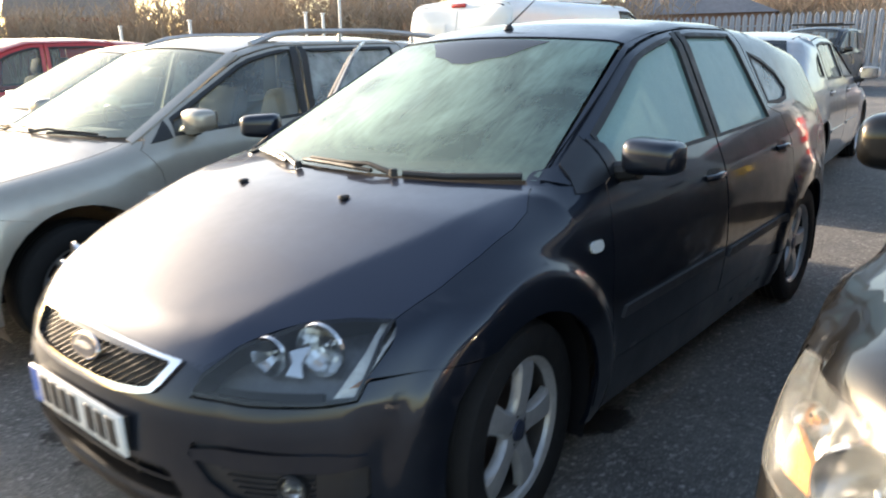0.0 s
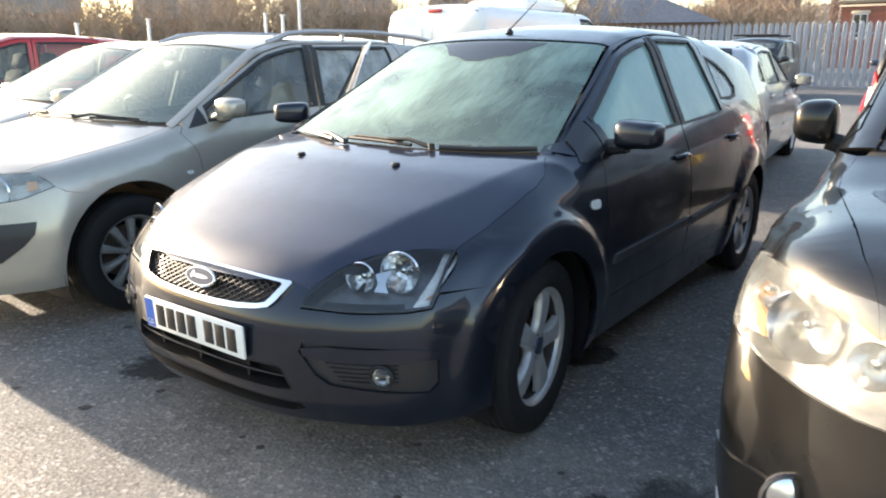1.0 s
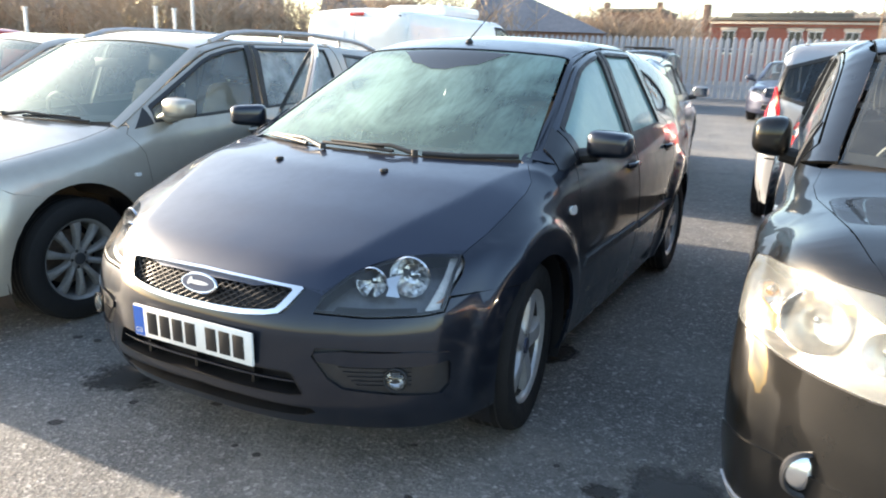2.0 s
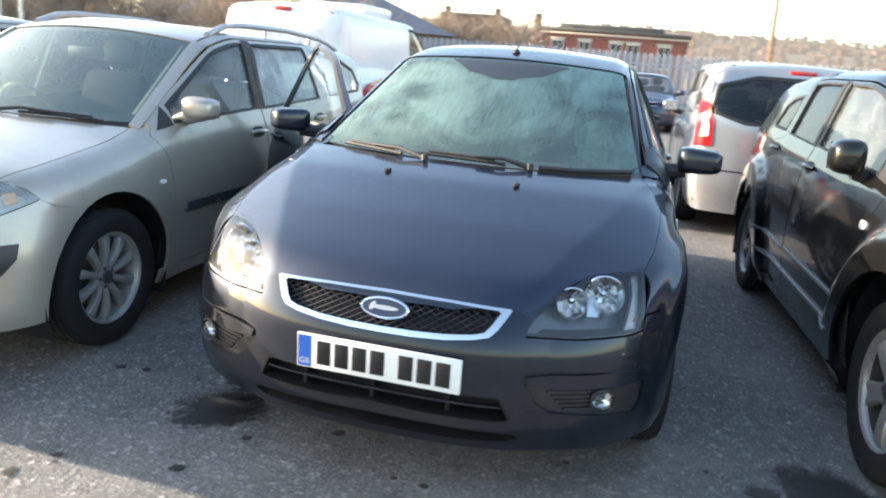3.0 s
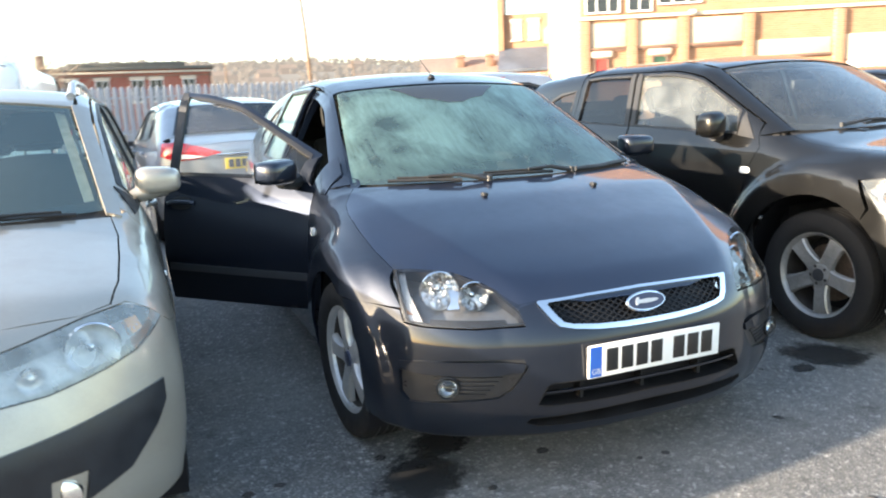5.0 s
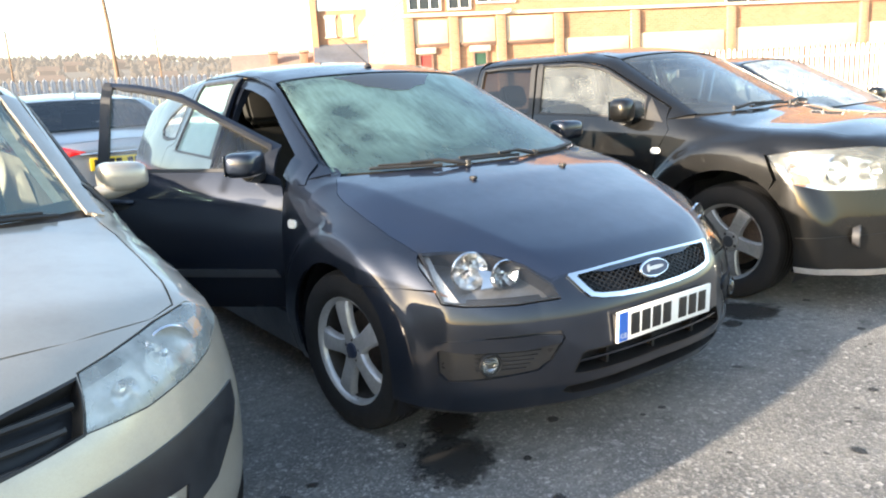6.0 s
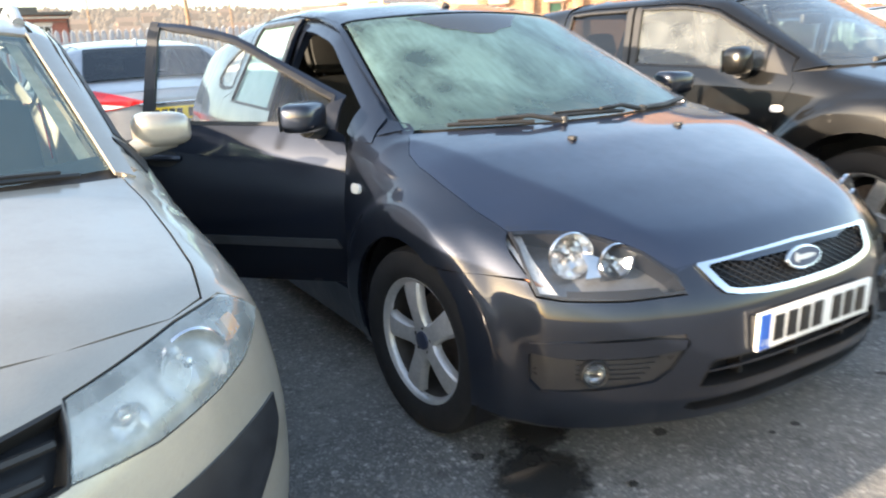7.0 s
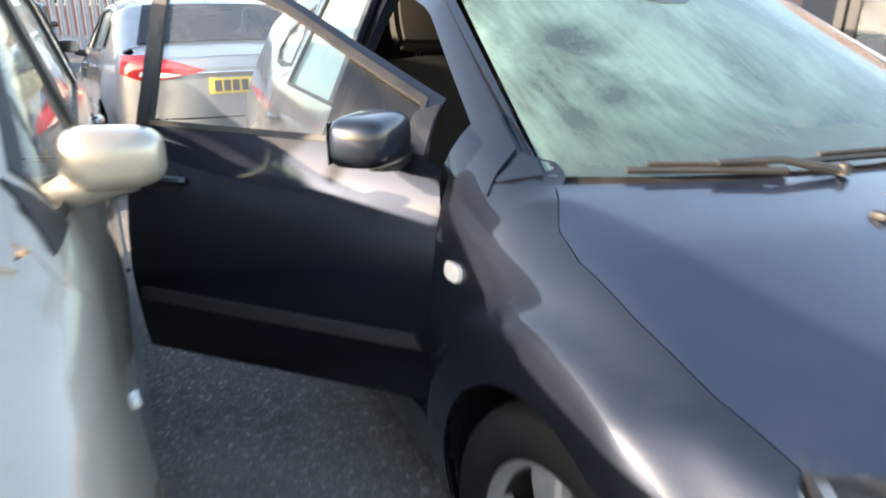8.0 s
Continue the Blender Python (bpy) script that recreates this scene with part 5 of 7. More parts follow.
    part("reflector_bridge", skin(HATCH, "ring", bridge, 0.02, -0.034, 0.02), REFLECTOR, lamp)
    back_strip = ring(HATCH.lift("ring", np.array([(HATCH_LAMP[0][0] - 0.012, 0.742), (HATCH_LAMP[2][0] - 0.006, 0.60), (HATCH_LAMP[2][0] - 0.052, 0.60), (HATCH_LAMP[0][0] - 0.060, 0.742)]))) * [sign, 1]
    part("lamp_indicator", skin(HATCH, "ring", back_strip, 0.03, -0.026, 0.02), INDICATOR, lamp)
    amber_low = (back_strip - back_strip.mean(0)) * [0.55, 0.22] + back_strip.mean(0) - [0.0, 0.036]
    part("indicator_bulb", skin(HATCH, "ring", amber_low, 0.03, -0.022, 0.005), DIM_AMBER, lamp)
    low = ring(HATCH.lift("ring", np.array([(HATCH_LAMP[3][0] - 0.01, 0.592), (HATCH_LAMP[5][0] + 0.05, 0.592), (HATCH_LAMP[5][0] + 0.06, 0.608), (HATCH_LAMP[3][0] - 0.01, 0.612)]))) * [sign, 1]
    part("lamp_shelf", skin(HATCH, "ring", low, 0.03, -0.03, 0.03), LAMP_BLACK, lamp)
    # washer jet
    j = HATCH.lift("top", [(sign * 0.254, -0.075)])[0]
    part("washer_jet", box(-0.011, 0.011, -0.016, 0.016, -0.002, 0.013, 0.005, Matrix.Translation(tuple(j))), TRIM_BLACK, hatchback)
wiper(hatchback, HATCH, (-0.155, 0.085), (-0.40, 0.165), (-0.56, 0.235))
wiper(hatchback, HATCH, (0.27, 0.125), (0.05, 0.120), (-0.20, 0.150))
part("wiper_stop", tube(HATCH.lift("top", [(0.30, 0.14), (0.45, 0.175), (0.66, 0.275)]) + [0, 0, 0.012], 0.011, 8), TRIM_BLACK, hatchback)
part("screen_frit", skin(HATCH, "top", [(-0.30, 0.99), (0.30, 0.99), (0.235, 0.925), (0.18, 0.86), (0.10, 0.835), (0.04, 0.80), (-0.04, 0.80), (-0.10, 0.835), (-0.18, 0.86), (-0.235, 0.925)], 0.03, -0.004, 0.0), WINDOW_DARK, hatchback).visible_shadow = False
am = HATCH.lift("top", [(0.0, 1.135)])[0]
part("aerial_base", lathe([(0, 0.022), (0.012, 0.016), (0.02, 0.008), (0.022, 0)], 14, Matrix.Translation(tuple(am)) @ Matrix.Rotation(radians(-90), 4, "Y")), TRIM_BLACK, hatchback)
part("aerial", tube([tuple(am + [0, 0, 0.015]), tuple(am + [0, 0.27, 0.17])], [0.004, 0.002], 6), TRIM_BLACK, hatchback)
part("tailgate", skin(HATCH, "back", rounded([(-0.74, 0.25), (0.74, 0.25), (0.82, 0.6), (0.75, 1.0), (0.65, 1.2), (0.54, 1.36), (-0.54, 1.36), (-0.65, 1.2), (-0.75, 1.0), (-0.82, 0.6)], 1), 0.07, -0.005, 0.01), GREY_PAINT, hatchback)
# added panel, no real trim: stops light and lamps showing through the cabin
part("rear_view_block", box(-0.66, 0.66, 2.70, 2.74, 0.42, 1.18, 0.02).join(box(-0.54, 0.54, 2.70, 2.74, 1.17, 1.37, 0.02)), CABIN, hatchback, "dark panel added behind the rear seats to block the view through")
# ---- the other cars in the yard ----
def simple_spec(form, paint_m, belt, front, base, cowl, screen_top, roof_end, half_base, half_top, roof_half, bon_half, tyre, rim, tail_y, tail_z, doors, nose_y, lamp, **more):
    cy, sy = cowl, screen_top
    bonnet = [(0.0, nose_y), (0.25, nose_y + 0.01), (lamp[0], lamp[1]), (lamp[2], lamp[3]), (bon_half, lamp[3] + 0.2), (bon_half, cy - 0.08), (bon_half - 0.07, cy + 0.06)]
    spec = dict(paint=paint_m, step=0.07, belt=belt, screen=((half_base, cy + 0.13, cy - 0.02), (half_top, sy + 0.02, sy - 0.02)), screen_glass=CLEAR, side_glass=CLEAR,
                roof_end=(roof_half, roof_end, roof_end + 0.04), bonnet=bonnet, shut=3, cowl=cy - 0.06, sill=0.26, joint=0.60, lamp_back=[(lamp[3] - 0.06, 0.62)],
                doors=((doors[0], [(doors[0] - 0.03, 0.6), (doors[0] - 0.08, belt - 0.1), (doors[0] - 0.06, belt)]), doors[1], (None, doors[2], [(doors[2] + 0.1, belt + 0.02), (doors[2] + 0.14, 0.8), (doors[2] + 0.12, 0.64)])),
                rail=0.03, bar=0.04, corner=0.1, lean=0.03, win2=(doors[2] - 0.02, doors[2] - 0.06), tail_y=tail_y, tail_z=tail_z, handles=(doors[1] - 0.12, doors[2] - 0.05), handle_z=belt - 0.1,
                mirror=(form.plan(0.5) + 0.09, doors[0] + 0.13, belt + 0.06), mirror_size=(0.10, 0.085, 0.075), repeater=None, track=form.plan(0) - 0.115, tyre=tyre, rim=rim,
                wheel=dict(spokes=7, root=0.02, tip=0.03, face=0.6))
    spec.update(more)
    return spec


def simple_nose(car, form, paint_m, lamp, edge, joint, grille=None, low=None, bottom=0.2, plate_z=None, step=0.05, chrome=False, bowls=((0.5, 0.5, 0.055),), amber=None, lens=None, cover=None, amber_m=AMBER):
    """Bumper, grilles and headlamps. The lamp's outline and the bonnet's front edge are places on the skin; grilles are (x, z) pairs seen from the front."""
    ar, hub = form.arch, form.hub
    arch_l = flank_line(form, [(-ar * math.cos(radians(a)), hub + ar * math.sin(radians(a))) for a in np.linspace(-12, math.degrees(math.asin((joint - hub) / ar)), 7)])
    lamp = ring(form.lift("ring", ring(np.array(lamp))))
    edge = ring(form.lift("ring", ring(np.array(edge))))
    half = np.concatenate([nose_line(form, [(0, bottom), (0.35, bottom), (0.62, bottom)]), arch_l, edge])
    holes = [lamp, lamp * [-1, 1]]
    back = []
    for g in (grille, low):
        if g is not None:
            line = nose_line(form, g)
            if g[0][0] == 0:
                back.append(mirrored_line(line))
            else:
                back += [line, line * [-1, 1]]
    bumper = part("front_bumper", skin(form, "ring", mirrored_line(half), step, 0.0, 0.014, holes=holes + back), paint_m, car)
    for line in back:
        gr = part("grille_back", skin(form, "ring", line, 0.08, -0.05, 0.0), LAMP_BLACK, bumper)
        part("grille_rim", skin(form, "ring", line, 0.04, -0.001, 0.05, holes=[shrunk(line, 0.006)]), TRIM_BLACK, gr)
        lo, hi = line.min(0), line.max(0)
        for z in np.arange(lo[1] + 0.028, hi[1] - 0.01, 0.038):
            slat = slat_at(form, line, z)
            if slat.v:
                part("grille_slat", slat, TRIM_BLACK, gr)
        if chrome:
            part("grille_surround", skin(form, "ring", line, 0.04, 0.006, 0.02, holes=[shrunk(line, 0.014)]), CHROME, gr)
    for sign in (1, -1):
        out = lamp * [sign, 1]
        body = part("headlamp", skin(form, "ring", out, 0.05, -0.07, 0.0), lens or REFLECTOR, car)
        part("lamp_rim", skin(form, "ring", shrunk(out, -0.003), 0.05, -0.004, 0.07, holes=[shrunk(out, 0.005)]), LAMP_BLACK, body)
        part("lamp_cover", skin(form, "ring", shrunk(out, 0.004), 0.04, 0.002, 0.0), cover or LAMP_GLASS, body).visible_shadow = False
        lo, hi = lamp.min(0), lamp.max(0)
        for a, b, r in bowls:
            mid = form.lift("ring", np.array([lo + (hi - lo) * [a, b]]))[0]
            nrm = form.normal(mid[None])[0]
            at = mid - nrm * 0.03
            lamp_bowl(body, (sign * at[0], at[1], at[2]), r, r * 0.8, sign * 16)
        if amber is not None:
            part("indicator", skin(form, "ring", ring(form.lift("ring", ring(np.array(amber)))) * [sign, 1], 0.03, -0.02, 0.015), amber_m, body)
    if plate_z:
        p = form.lift("front", [(0.0, plate_z)])[0]
        make_plate(bumper, pose(0, p[1] - 0.012, plate_z), PLATE_WHITE, True, (4, 3))
    return bumper


def slat_at(form, outline, z, radius=0.008, off=-0.016):
    """One level slat across an outline on the nose."""
    o = np.array(outline, float)
    u = np.linspace(o[:, 0].min(), o[:, 0].max(), 40)
    pts = np.stack([u, np.full_like(u, z)], 1)
    pts = pts[within(pts, o)]
    if len(pts) < 3:
        return Geo()
    q = form.lift("ring", pts[:: max(1, len(pts) // 9)])
    return tube(q + form.normal(q) * off, radius, 6)


def simple_tail(car, form, paint_m, half, belt, top, lamp, plate_z, glass_m=DARK_GLASS, low=0.42, lamp_m=RED_LENS, stop=None, plate_m=PLATE_YELLOW, wiper_too=False, step=0.07):
    """Tail: bumper, boot lid or tailgate with its window, lamps at the corners, the plate."""
    bump = part("rear_bumper", skin(form, "back", [(-half, 0.24), (half, 0.24), (half + 0.02, 0.45), (half, low + 0.2), (-half, low + 0.2), (-half - 0.02, 0.45)], step, 0.006, 0.02), paint_m, car)
    part("bumper_shadow_gap", skin(form, "back", [(-half * 0.97, low + 0.2), (half * 0.97, low + 0.2), (half * 0.97, low + 0.212), (-half * 0.97, low + 0.212)], 0.1, -0.006, 0.0), LAMP_BLACK, bump)
    hw, ht = top
    win = rounded([(-hw + 0.02, belt + 0.03), (hw - 0.02, belt + 0.03), (ht - 0.05, form.top(form.tail(1.3)) * 0 + s_top(form) - 0.10), (-ht + 0.05, s_top(form) - 0.10)], 1)
    gate = part("tailgate", skin(form, "back", [(-half, low + 0.215), (half, low + 0.215), (half - 0.02, belt - 0.1), (hw + 0.05, belt + 0.04), (ht, s_top(form) - 0.025), (-ht, s_top(form) - 0.025), (-hw - 0.05, belt + 0.04), (-half + 0.02, belt - 0.1)], step, 0.004, 0.015, holes=[win]), paint_m, car)
    part("rear_window", skin(form, "back", shrunk(win, -0.004), step, -0.004, 0.0), glass_m, gate).visible_shadow = False
    part("window_edge", skin(form, "back", shrunk(win, -0.003), step, 0.005, 0.0, holes=[shrunk(win, 0.03)]), TRIM_BLACK, gate)
    for sign in (1, -1):
        o = np.array(lamp, float) * [sign, 1]
        tail = part("tail_lamp", skin(form, "back", o, 0.04, 0.014, 0.03), lamp_m, car)
        c = o.mean(0)
        part("lamp_lens", skin(form, "back", (o - c) * 0.45 + c - [0, 0.02], 0.04, 0.02, 0.01), WHITE_LENS, tail)
    if stop:
        p = form.lift("back", [(0.0, stop)])[0]
        part("brake_light", box(-0.11, 0.11, p[1] - 0.01, p[1] + 0.014, stop - 0.018, stop + 0.018, 0.004), RED_LENS, gate)
    p = form.lift("back", [(0.0, plate_z)])[0]
    make_plate(gate, pose(0, p[1] + 0.03, plate_z, 0, 0, 180), plate_m, False, (4, 3))
    pb = form.lift("back", [(0.0, plate_z + 0.10)])[0]
    part("boot_handle", box(-0.3, 0.3, pb[1] - 0.01, pb[1] + 0.022, plate_z + 0.075, plate_z + 0.10, 0.006), CHROME, gate)
    if wiper_too:
        q = form.lift("back", [(0.0, belt + 0.05), (0.36, belt + 0.075)])
        part("rear_wiper", tube(q + [0, 0.02, 0], 0.010, 6), TRIM_BLACK, gate)
    return gate


def s_top(form):
    return float(form.top(form.tail(1.4) - 0.28))


# silver estate
estate = thing("estate_car", pose(-2.345, -0.13, 0, 0, 0, 1.0), "silver estate car with roof rails parked beside the hatchback", "car")
TEN_SPOKE = dict(metal=DULL_ALLOY, spokes=10, root=0.012, tip=0.024, face=0.66, dish=0.012)
estate_spec = simple_spec(ESTATE, SILVER_PAINT, 0.935, 0.88, 2.686, 0.22, 1.04, 3.30, 0.70, 0.56, 0.54, 0.76, 0.31, 0.21, 3.48, 0.95, (0.46, 1.42, 2.38), -0.66, (0.45, -0.59, 0.712, -0.448), step=0.04)
estate_spec.update(bonnet=[(0.0, -0.662), (0.25, -0.635), (0.45, -0.592), (0.642, -0.515), (0.715, -0.447), (0.735, -0.30), (0.738, -0.10), (0.735, 0.15), (0.712, 0.33)], shut=4, cowl=0.135,
                   screen=((0.69, 0.375, 0.165), (0.575, 1.045, 0.985)), joint=0.655, lamp_back=[(-0.40, 0.755), (-0.375, 0.717), (-0.33, 0.690)],
                   seal=0.013, black_pillars=True, repeater_size=0.55, bonnet_gap=0.0042, doors=((0.47, [(0.445, 0.60), (0.425, 0.80), (0.36, 0.905), (0.40, 0.945)]), 1.42, (None, 2.38, [(2.50, 0.99), (2.46, 0.80), (2.40, 0.64)])),
                   rail=0.026, bar=0.022, lean=0.06, win2=(2.33, 2.28), corner=0.12, quarter_glass=[(2.52, 1.06), (2.50, 1.36), (2.9, 1.34), (3.2, 1.26), (3.27, 1.14), (3.2, 1.09)], quarter_pane=HAZY_GLASS,
                   mirror_arm=SILVER_PAINT, screen_glass=DEWY_GLASS, side_glass=TEAL_GLASS, rear_glass=HAZY_GLASS, wheel=TEN_SPOKE, rim=0.205, mirror_square=0.55, mirror=(0.893, 0.655, 1.035), mirror_size=(0.090, 0.085, 0.062), handle_z=0.835, handles=(1.32, 2.25),
                   repeater=(0.35, 0.700), strip=(0.53, 0.045), strip_paint=TRIM_GREY, cloth=FABRIC, lining=BEIGE)
build_car(estate, ESTATE, estate_spec)
(e_base, e_foot, _), (e_head, e_top, _) = estate_spec["screen"]
for sign in (1, -1):
    steps = np.linspace(0, 1, 9)
    edge_in = [(sign * (e_base + 0.006 + (e_head - e_base) * q), e_foot - 0.03 + (e_top + 0.046 - e_foot) * q) for q in steps]
    edge_out = [(sign * (e_base + 0.058 + (e_head - e_base + 0.008) * q), e_foot - 0.03 + (e_top + 0.062 - e_foot) * q) for q in steps]
    part("screen_pillar", skin(ESTATE, "top", edge_in + edge_out[::-1], 0.02, 0.006, 0.012), SILVER_PAINT, estate)
    trim_out = [(sign * (e_base - 0.016 + (e_head - e_base) * q), e_foot + 0.05 + (e_top - e_foot - 0.05) * q) for q in steps]
    trim_in = [(x - sign * 0.042, y + 0.01) for x, y in trim_out]
    part("pillar_lining", skin(ESTATE, "top", trim_out + trim_in[::-1], 0.03, -0.040, 0.0), PALE_CLOTH, estate, "pale lining of the windscreen pillar")
E_LAMP = [(0.438, -0.682, 0.747), (0.423, -0.767, 0.642), (0.565, -0.695, 0.634), (0.70, -0.59, 0.648), (0.77, -0.505, 0.665), (0.838, -0.375, 0.717), (0.80, -0.40, 0.755), (0.752, -0.425, 0.785), (0.642, -0.515, 0.777), (0.542, -0.603, 0.762)]
nose = simple_nose(estate, ESTATE, SILVER_PAINT, E_LAMP, [(0.85, -0.33, 0.690), (0.838, -0.375, 0.717), (0.80, -0.40, 0.757), (0.752, -0.425, 0.788), (0.70, -0.46, 0.785), (0.642, -0.518, 0.779), (0.45, -0.595, 0.788), (0.25, -0.638, 0.796), (0.0, -0.665, 0.80)], 0.655,
                   [(0.03, 0.600), (0.2, 0.614), (0.424, 0.640), (0.436, 0.742), (0.3, 0.727), (0.2, 0.710), (0.03, 0.69)], [(0, 0.26), (0.38, 0.26), (0.42, 0.33), (0, 0.33)],
                   step=0.03, bowls=((0.55, 0.50, 0.066), (0.24, 0.32, 0.032)), lens=WHITE_LENS, cover=MILKY_GLASS, amber=[(0.79, -0.44, 0.752), (0.80, -0.44, 0.712), (0.76, -0.47, 0.705), (0.752, -0.47, 0.752)], amber_m=PALE_AMBER)
strip_line = mirrored_line(np.concatenate([nose_line(ESTATE, [(0.0, 0.345), (0.35, 0.342), (0.60, 0.345), (0.717, 0.373)]), flank_line(ESTATE, [(-0.53, 0.45), (-0.49, 0.505), (-0.475, 0.562)]), nose_line(ESTATE, [(0.60, 0.545), (0.36, 0.535), (0.0, 0.53)])]))
fog_e = nose_line(ESTATE, [(0.535, 0.345), (0.61, 0.345), (0.625, 0.425), (0.545, 0.435)])
strip_e = part("bumper_strip", skin(ESTATE, "ring", strip_line, 0.03, 0.006, 0.02, holes=[fog_e, fog_e * [-1, 1]]), TRIM_SATIN, nose, "grey plastic bumper strip")
for sign in (1, -1):
    part("fog_recess", skin(ESTATE, "ring", fog_e * [sign, 1], 0.03, -0.03, 0.0), LAMP_BLACK, strip_e)
    fp = ESTATE.lift("front", [(sign * 0.578, 0.388)])[0]
    part("fog_lamp", lathe([(0.012, 0.03), (-0.01, 0.034), (-0.016, 0.022), (-0.018, 0.0)], 20, Matrix.Translation(tuple(fp)) @ Matrix.Rotation(radians(90 - sign * 14), 4, "Z")), REFLECTOR, strip_e)
    rail_xy = [(sign * 0.575, y) for y in np.linspace(1.22, 3.15, 12)]
    rl = ESTATE.lift("top", rail_xy)
    lift_z = np.array([0.0, 0.035, 0.05] + [0.052] * 6 + [0.05, 0.035, 0.0])
    rails = part("roof_rail", tube(rl + np.c_[np.zeros(12), np.zeros(12), lift_z], [0.02] + [0.017] * 10 + [0.02], 10), ALLOY, estate, "silver roof rail")
    for k in (4, 8):
        part("rail_foot", tube([rl[k] - [0, 0, 0.01], rl[k] + [0, 0, 0.05]], 0.014, 8), ALLOY, rails)
wiper(estate, ESTATE, (-0.5, 0.20), (-0.2, 0.155), (0.05, 0.165))
wiper(estate, ESTATE, (0.12, 0.14), (0.40, 0.20), (0.60, 0.29))
simple_tail(estate, ESTATE, SILVER_PAINT, 0.76, 0.98, (0.66, 0.54), [(0.62, 0.70), (0.74, 0.70), (0.72, 1.05), (0.64, 1.05)], 0.72, CLEAR, 0.40)

# black crossover
suv = thing("crossover_car", pose(2.465, 0.04, 0, 0, 0, 2.7), "black crossover car with five-spoke wheels parked beside the hatchback", "car")
suv_spec = simple_spec(SUV, BLACK_PAINT, 1.025, 0.89, 2.635, 0.17, 0.92, 2.90, 0.72, 0.60, 0.545, 0.76, 0.337, 0.222, 3.2, 1.05, (0.50, 1.48, 2.30), -0.80, (0.45, -0.70, 0.76, -0.42), step=0.04)
suv_spec.update(bonnet=[(0.0, -0.80), (0.3, -0.785), (0.50, -0.752), (0.58, -0.70), (0.63, -0.56), (0.69, -0.28), (0.74, -0.02), (0.75, 0.13), (0.728, 0.265)], shut=3, cowl=0.085,
                screen=((0.680, 0.29, 0.12), (0.560, 0.935, 0.90)), joint=0.66, lamp_back=[(-0.55, 0.895), (-0.235, 0.85), (-0.30, 0.72)],
                doors=((0.52, [(0.50, 0.58), (0.46, 0.85), (0.40, 0.98), (0.43, 1.04)]), 1.545, (None, 2.22, [(2.24, 1.09), (2.42, 1.06), (2.38, 0.85), (2.32, 0.70)])),
                rail=0.050, bar=0.018, seal=0.010, black_pillars=True, lean=0.05, win2=(2.17, 2.17), corner=0.16, quarter_glass=[(2.30, 1.125), (2.28, 1.352), (2.48, 1.330), (2.60, 1.285), (2.66, 1.18), (2.64, 1.135)], quarter_pane=PRIVACY_GLASS,
                screen_glass=CLEAR, side_glass=FOGGED_GLASS, rear_glass=PRIVACY_GLASS, wheel=dict(metal=DULL_ALLOY, spokes=5, root=0.036, tip=0.044, face=0.74, dish=0.014, turn=0.5, ridge=-0.010, foot=0.012, barrel=DARK_METAL), mirror=(0.900, 0.70, 1.105), mirror_size=(0.071, 0.09, 0.082),
                # strip thin and alloy-coloured: the highlight on the moulding's top edge, painted in
                handle_z=0.945, handles=(1.45, 2.30), repeater=(0.47, 0.853), strip=(0.508, 0.014), strip_paint=DULL_ALLOY, track=0.738, tyre_width=0.215, mirror_paint=BLACK_PAINT, cloth=FABRIC)
build_car(suv, SUV, suv_spec)
S_LAMP = [(0.85, -0.235, 0.848), (0.872, -0.35, 0.705), (0.80, -0.52, 0.662), (0.70, -0.63, 0.655), (0.60, -0.71, 0.655), (0.52, -0.75, 0.665), (0.525, -0.70, 0.868), (0.60, -0.67, 0.882), (0.70, -0.595, 0.882), (0.80, -0.45, 0.878)]
suv_nose = simple_nose(suv, SUV, BLACK_PAINT, S_LAMP, [(0.872, -0.30, 0.72), (0.85, -0.235, 0.850), (0.79, -0.52, 0.896), (0.68, -0.67, 0.91), (0.58, -0.74, 0.915), (0.3, -0.80, 0.92), (0.0, -0.81, 0.92)], 0.66,
                       [(0.0, 0.66), (0.42, 0.66), (0.44, 0.86), (0.0, 0.87)], [(0, 0.34), (0.42, 0.34), (0.40, 0.48), (0, 0.48)], step=0.035, chrome=True, bowls=((0.45, 0.5, 0.075), (0.80, 0.60, 0.03), (0.15, 0.45, 0.045)),
                       amber=[(0.868, -0.38, 0.775), (0.872, -0.41, 0.712), (0.85, -0.50, 0.705), (0.852, -0.47, 0.745)], lens=REFLECTOR, cover=DULL_LAMP_GLASS, amber_m=PALE_AMBER)
chin_line = mirrored_line(np.concatenate([nose_line(SUV, [(0.0, 0.205), (0.4, 0.205), (0.66, 0.21)]), flank_line(SUV, [(-0.40, 0.23), (-0.43, 0.42)]), nose_line(SUV, [(0.66, 0.43), (0.52, 0.44), (0.44, 0.33), (0.0, 0.33)])]))
chin_s = part("lower_bumper", skin(SUV, "ring", chin_line, 0.04, 0.006, 0.02), BLACK_PAINT, suv_nose)
part("skid_edge", skin(SUV, "ring", mirrored_line(np.concatenate([nose_line(SUV, [(0.0, 0.206), (0.4, 0.206), (0.66, 0.212)]), flank_line(SUV, [(-0.42, 0.235), (-0.42, 0.262)]), nose_line(SUV, [(0.66, 0.245), (0.4, 0.235), (0.0, 0.232)])])), 0.05, 0.012, 0.01), ALLOY, chin_s)
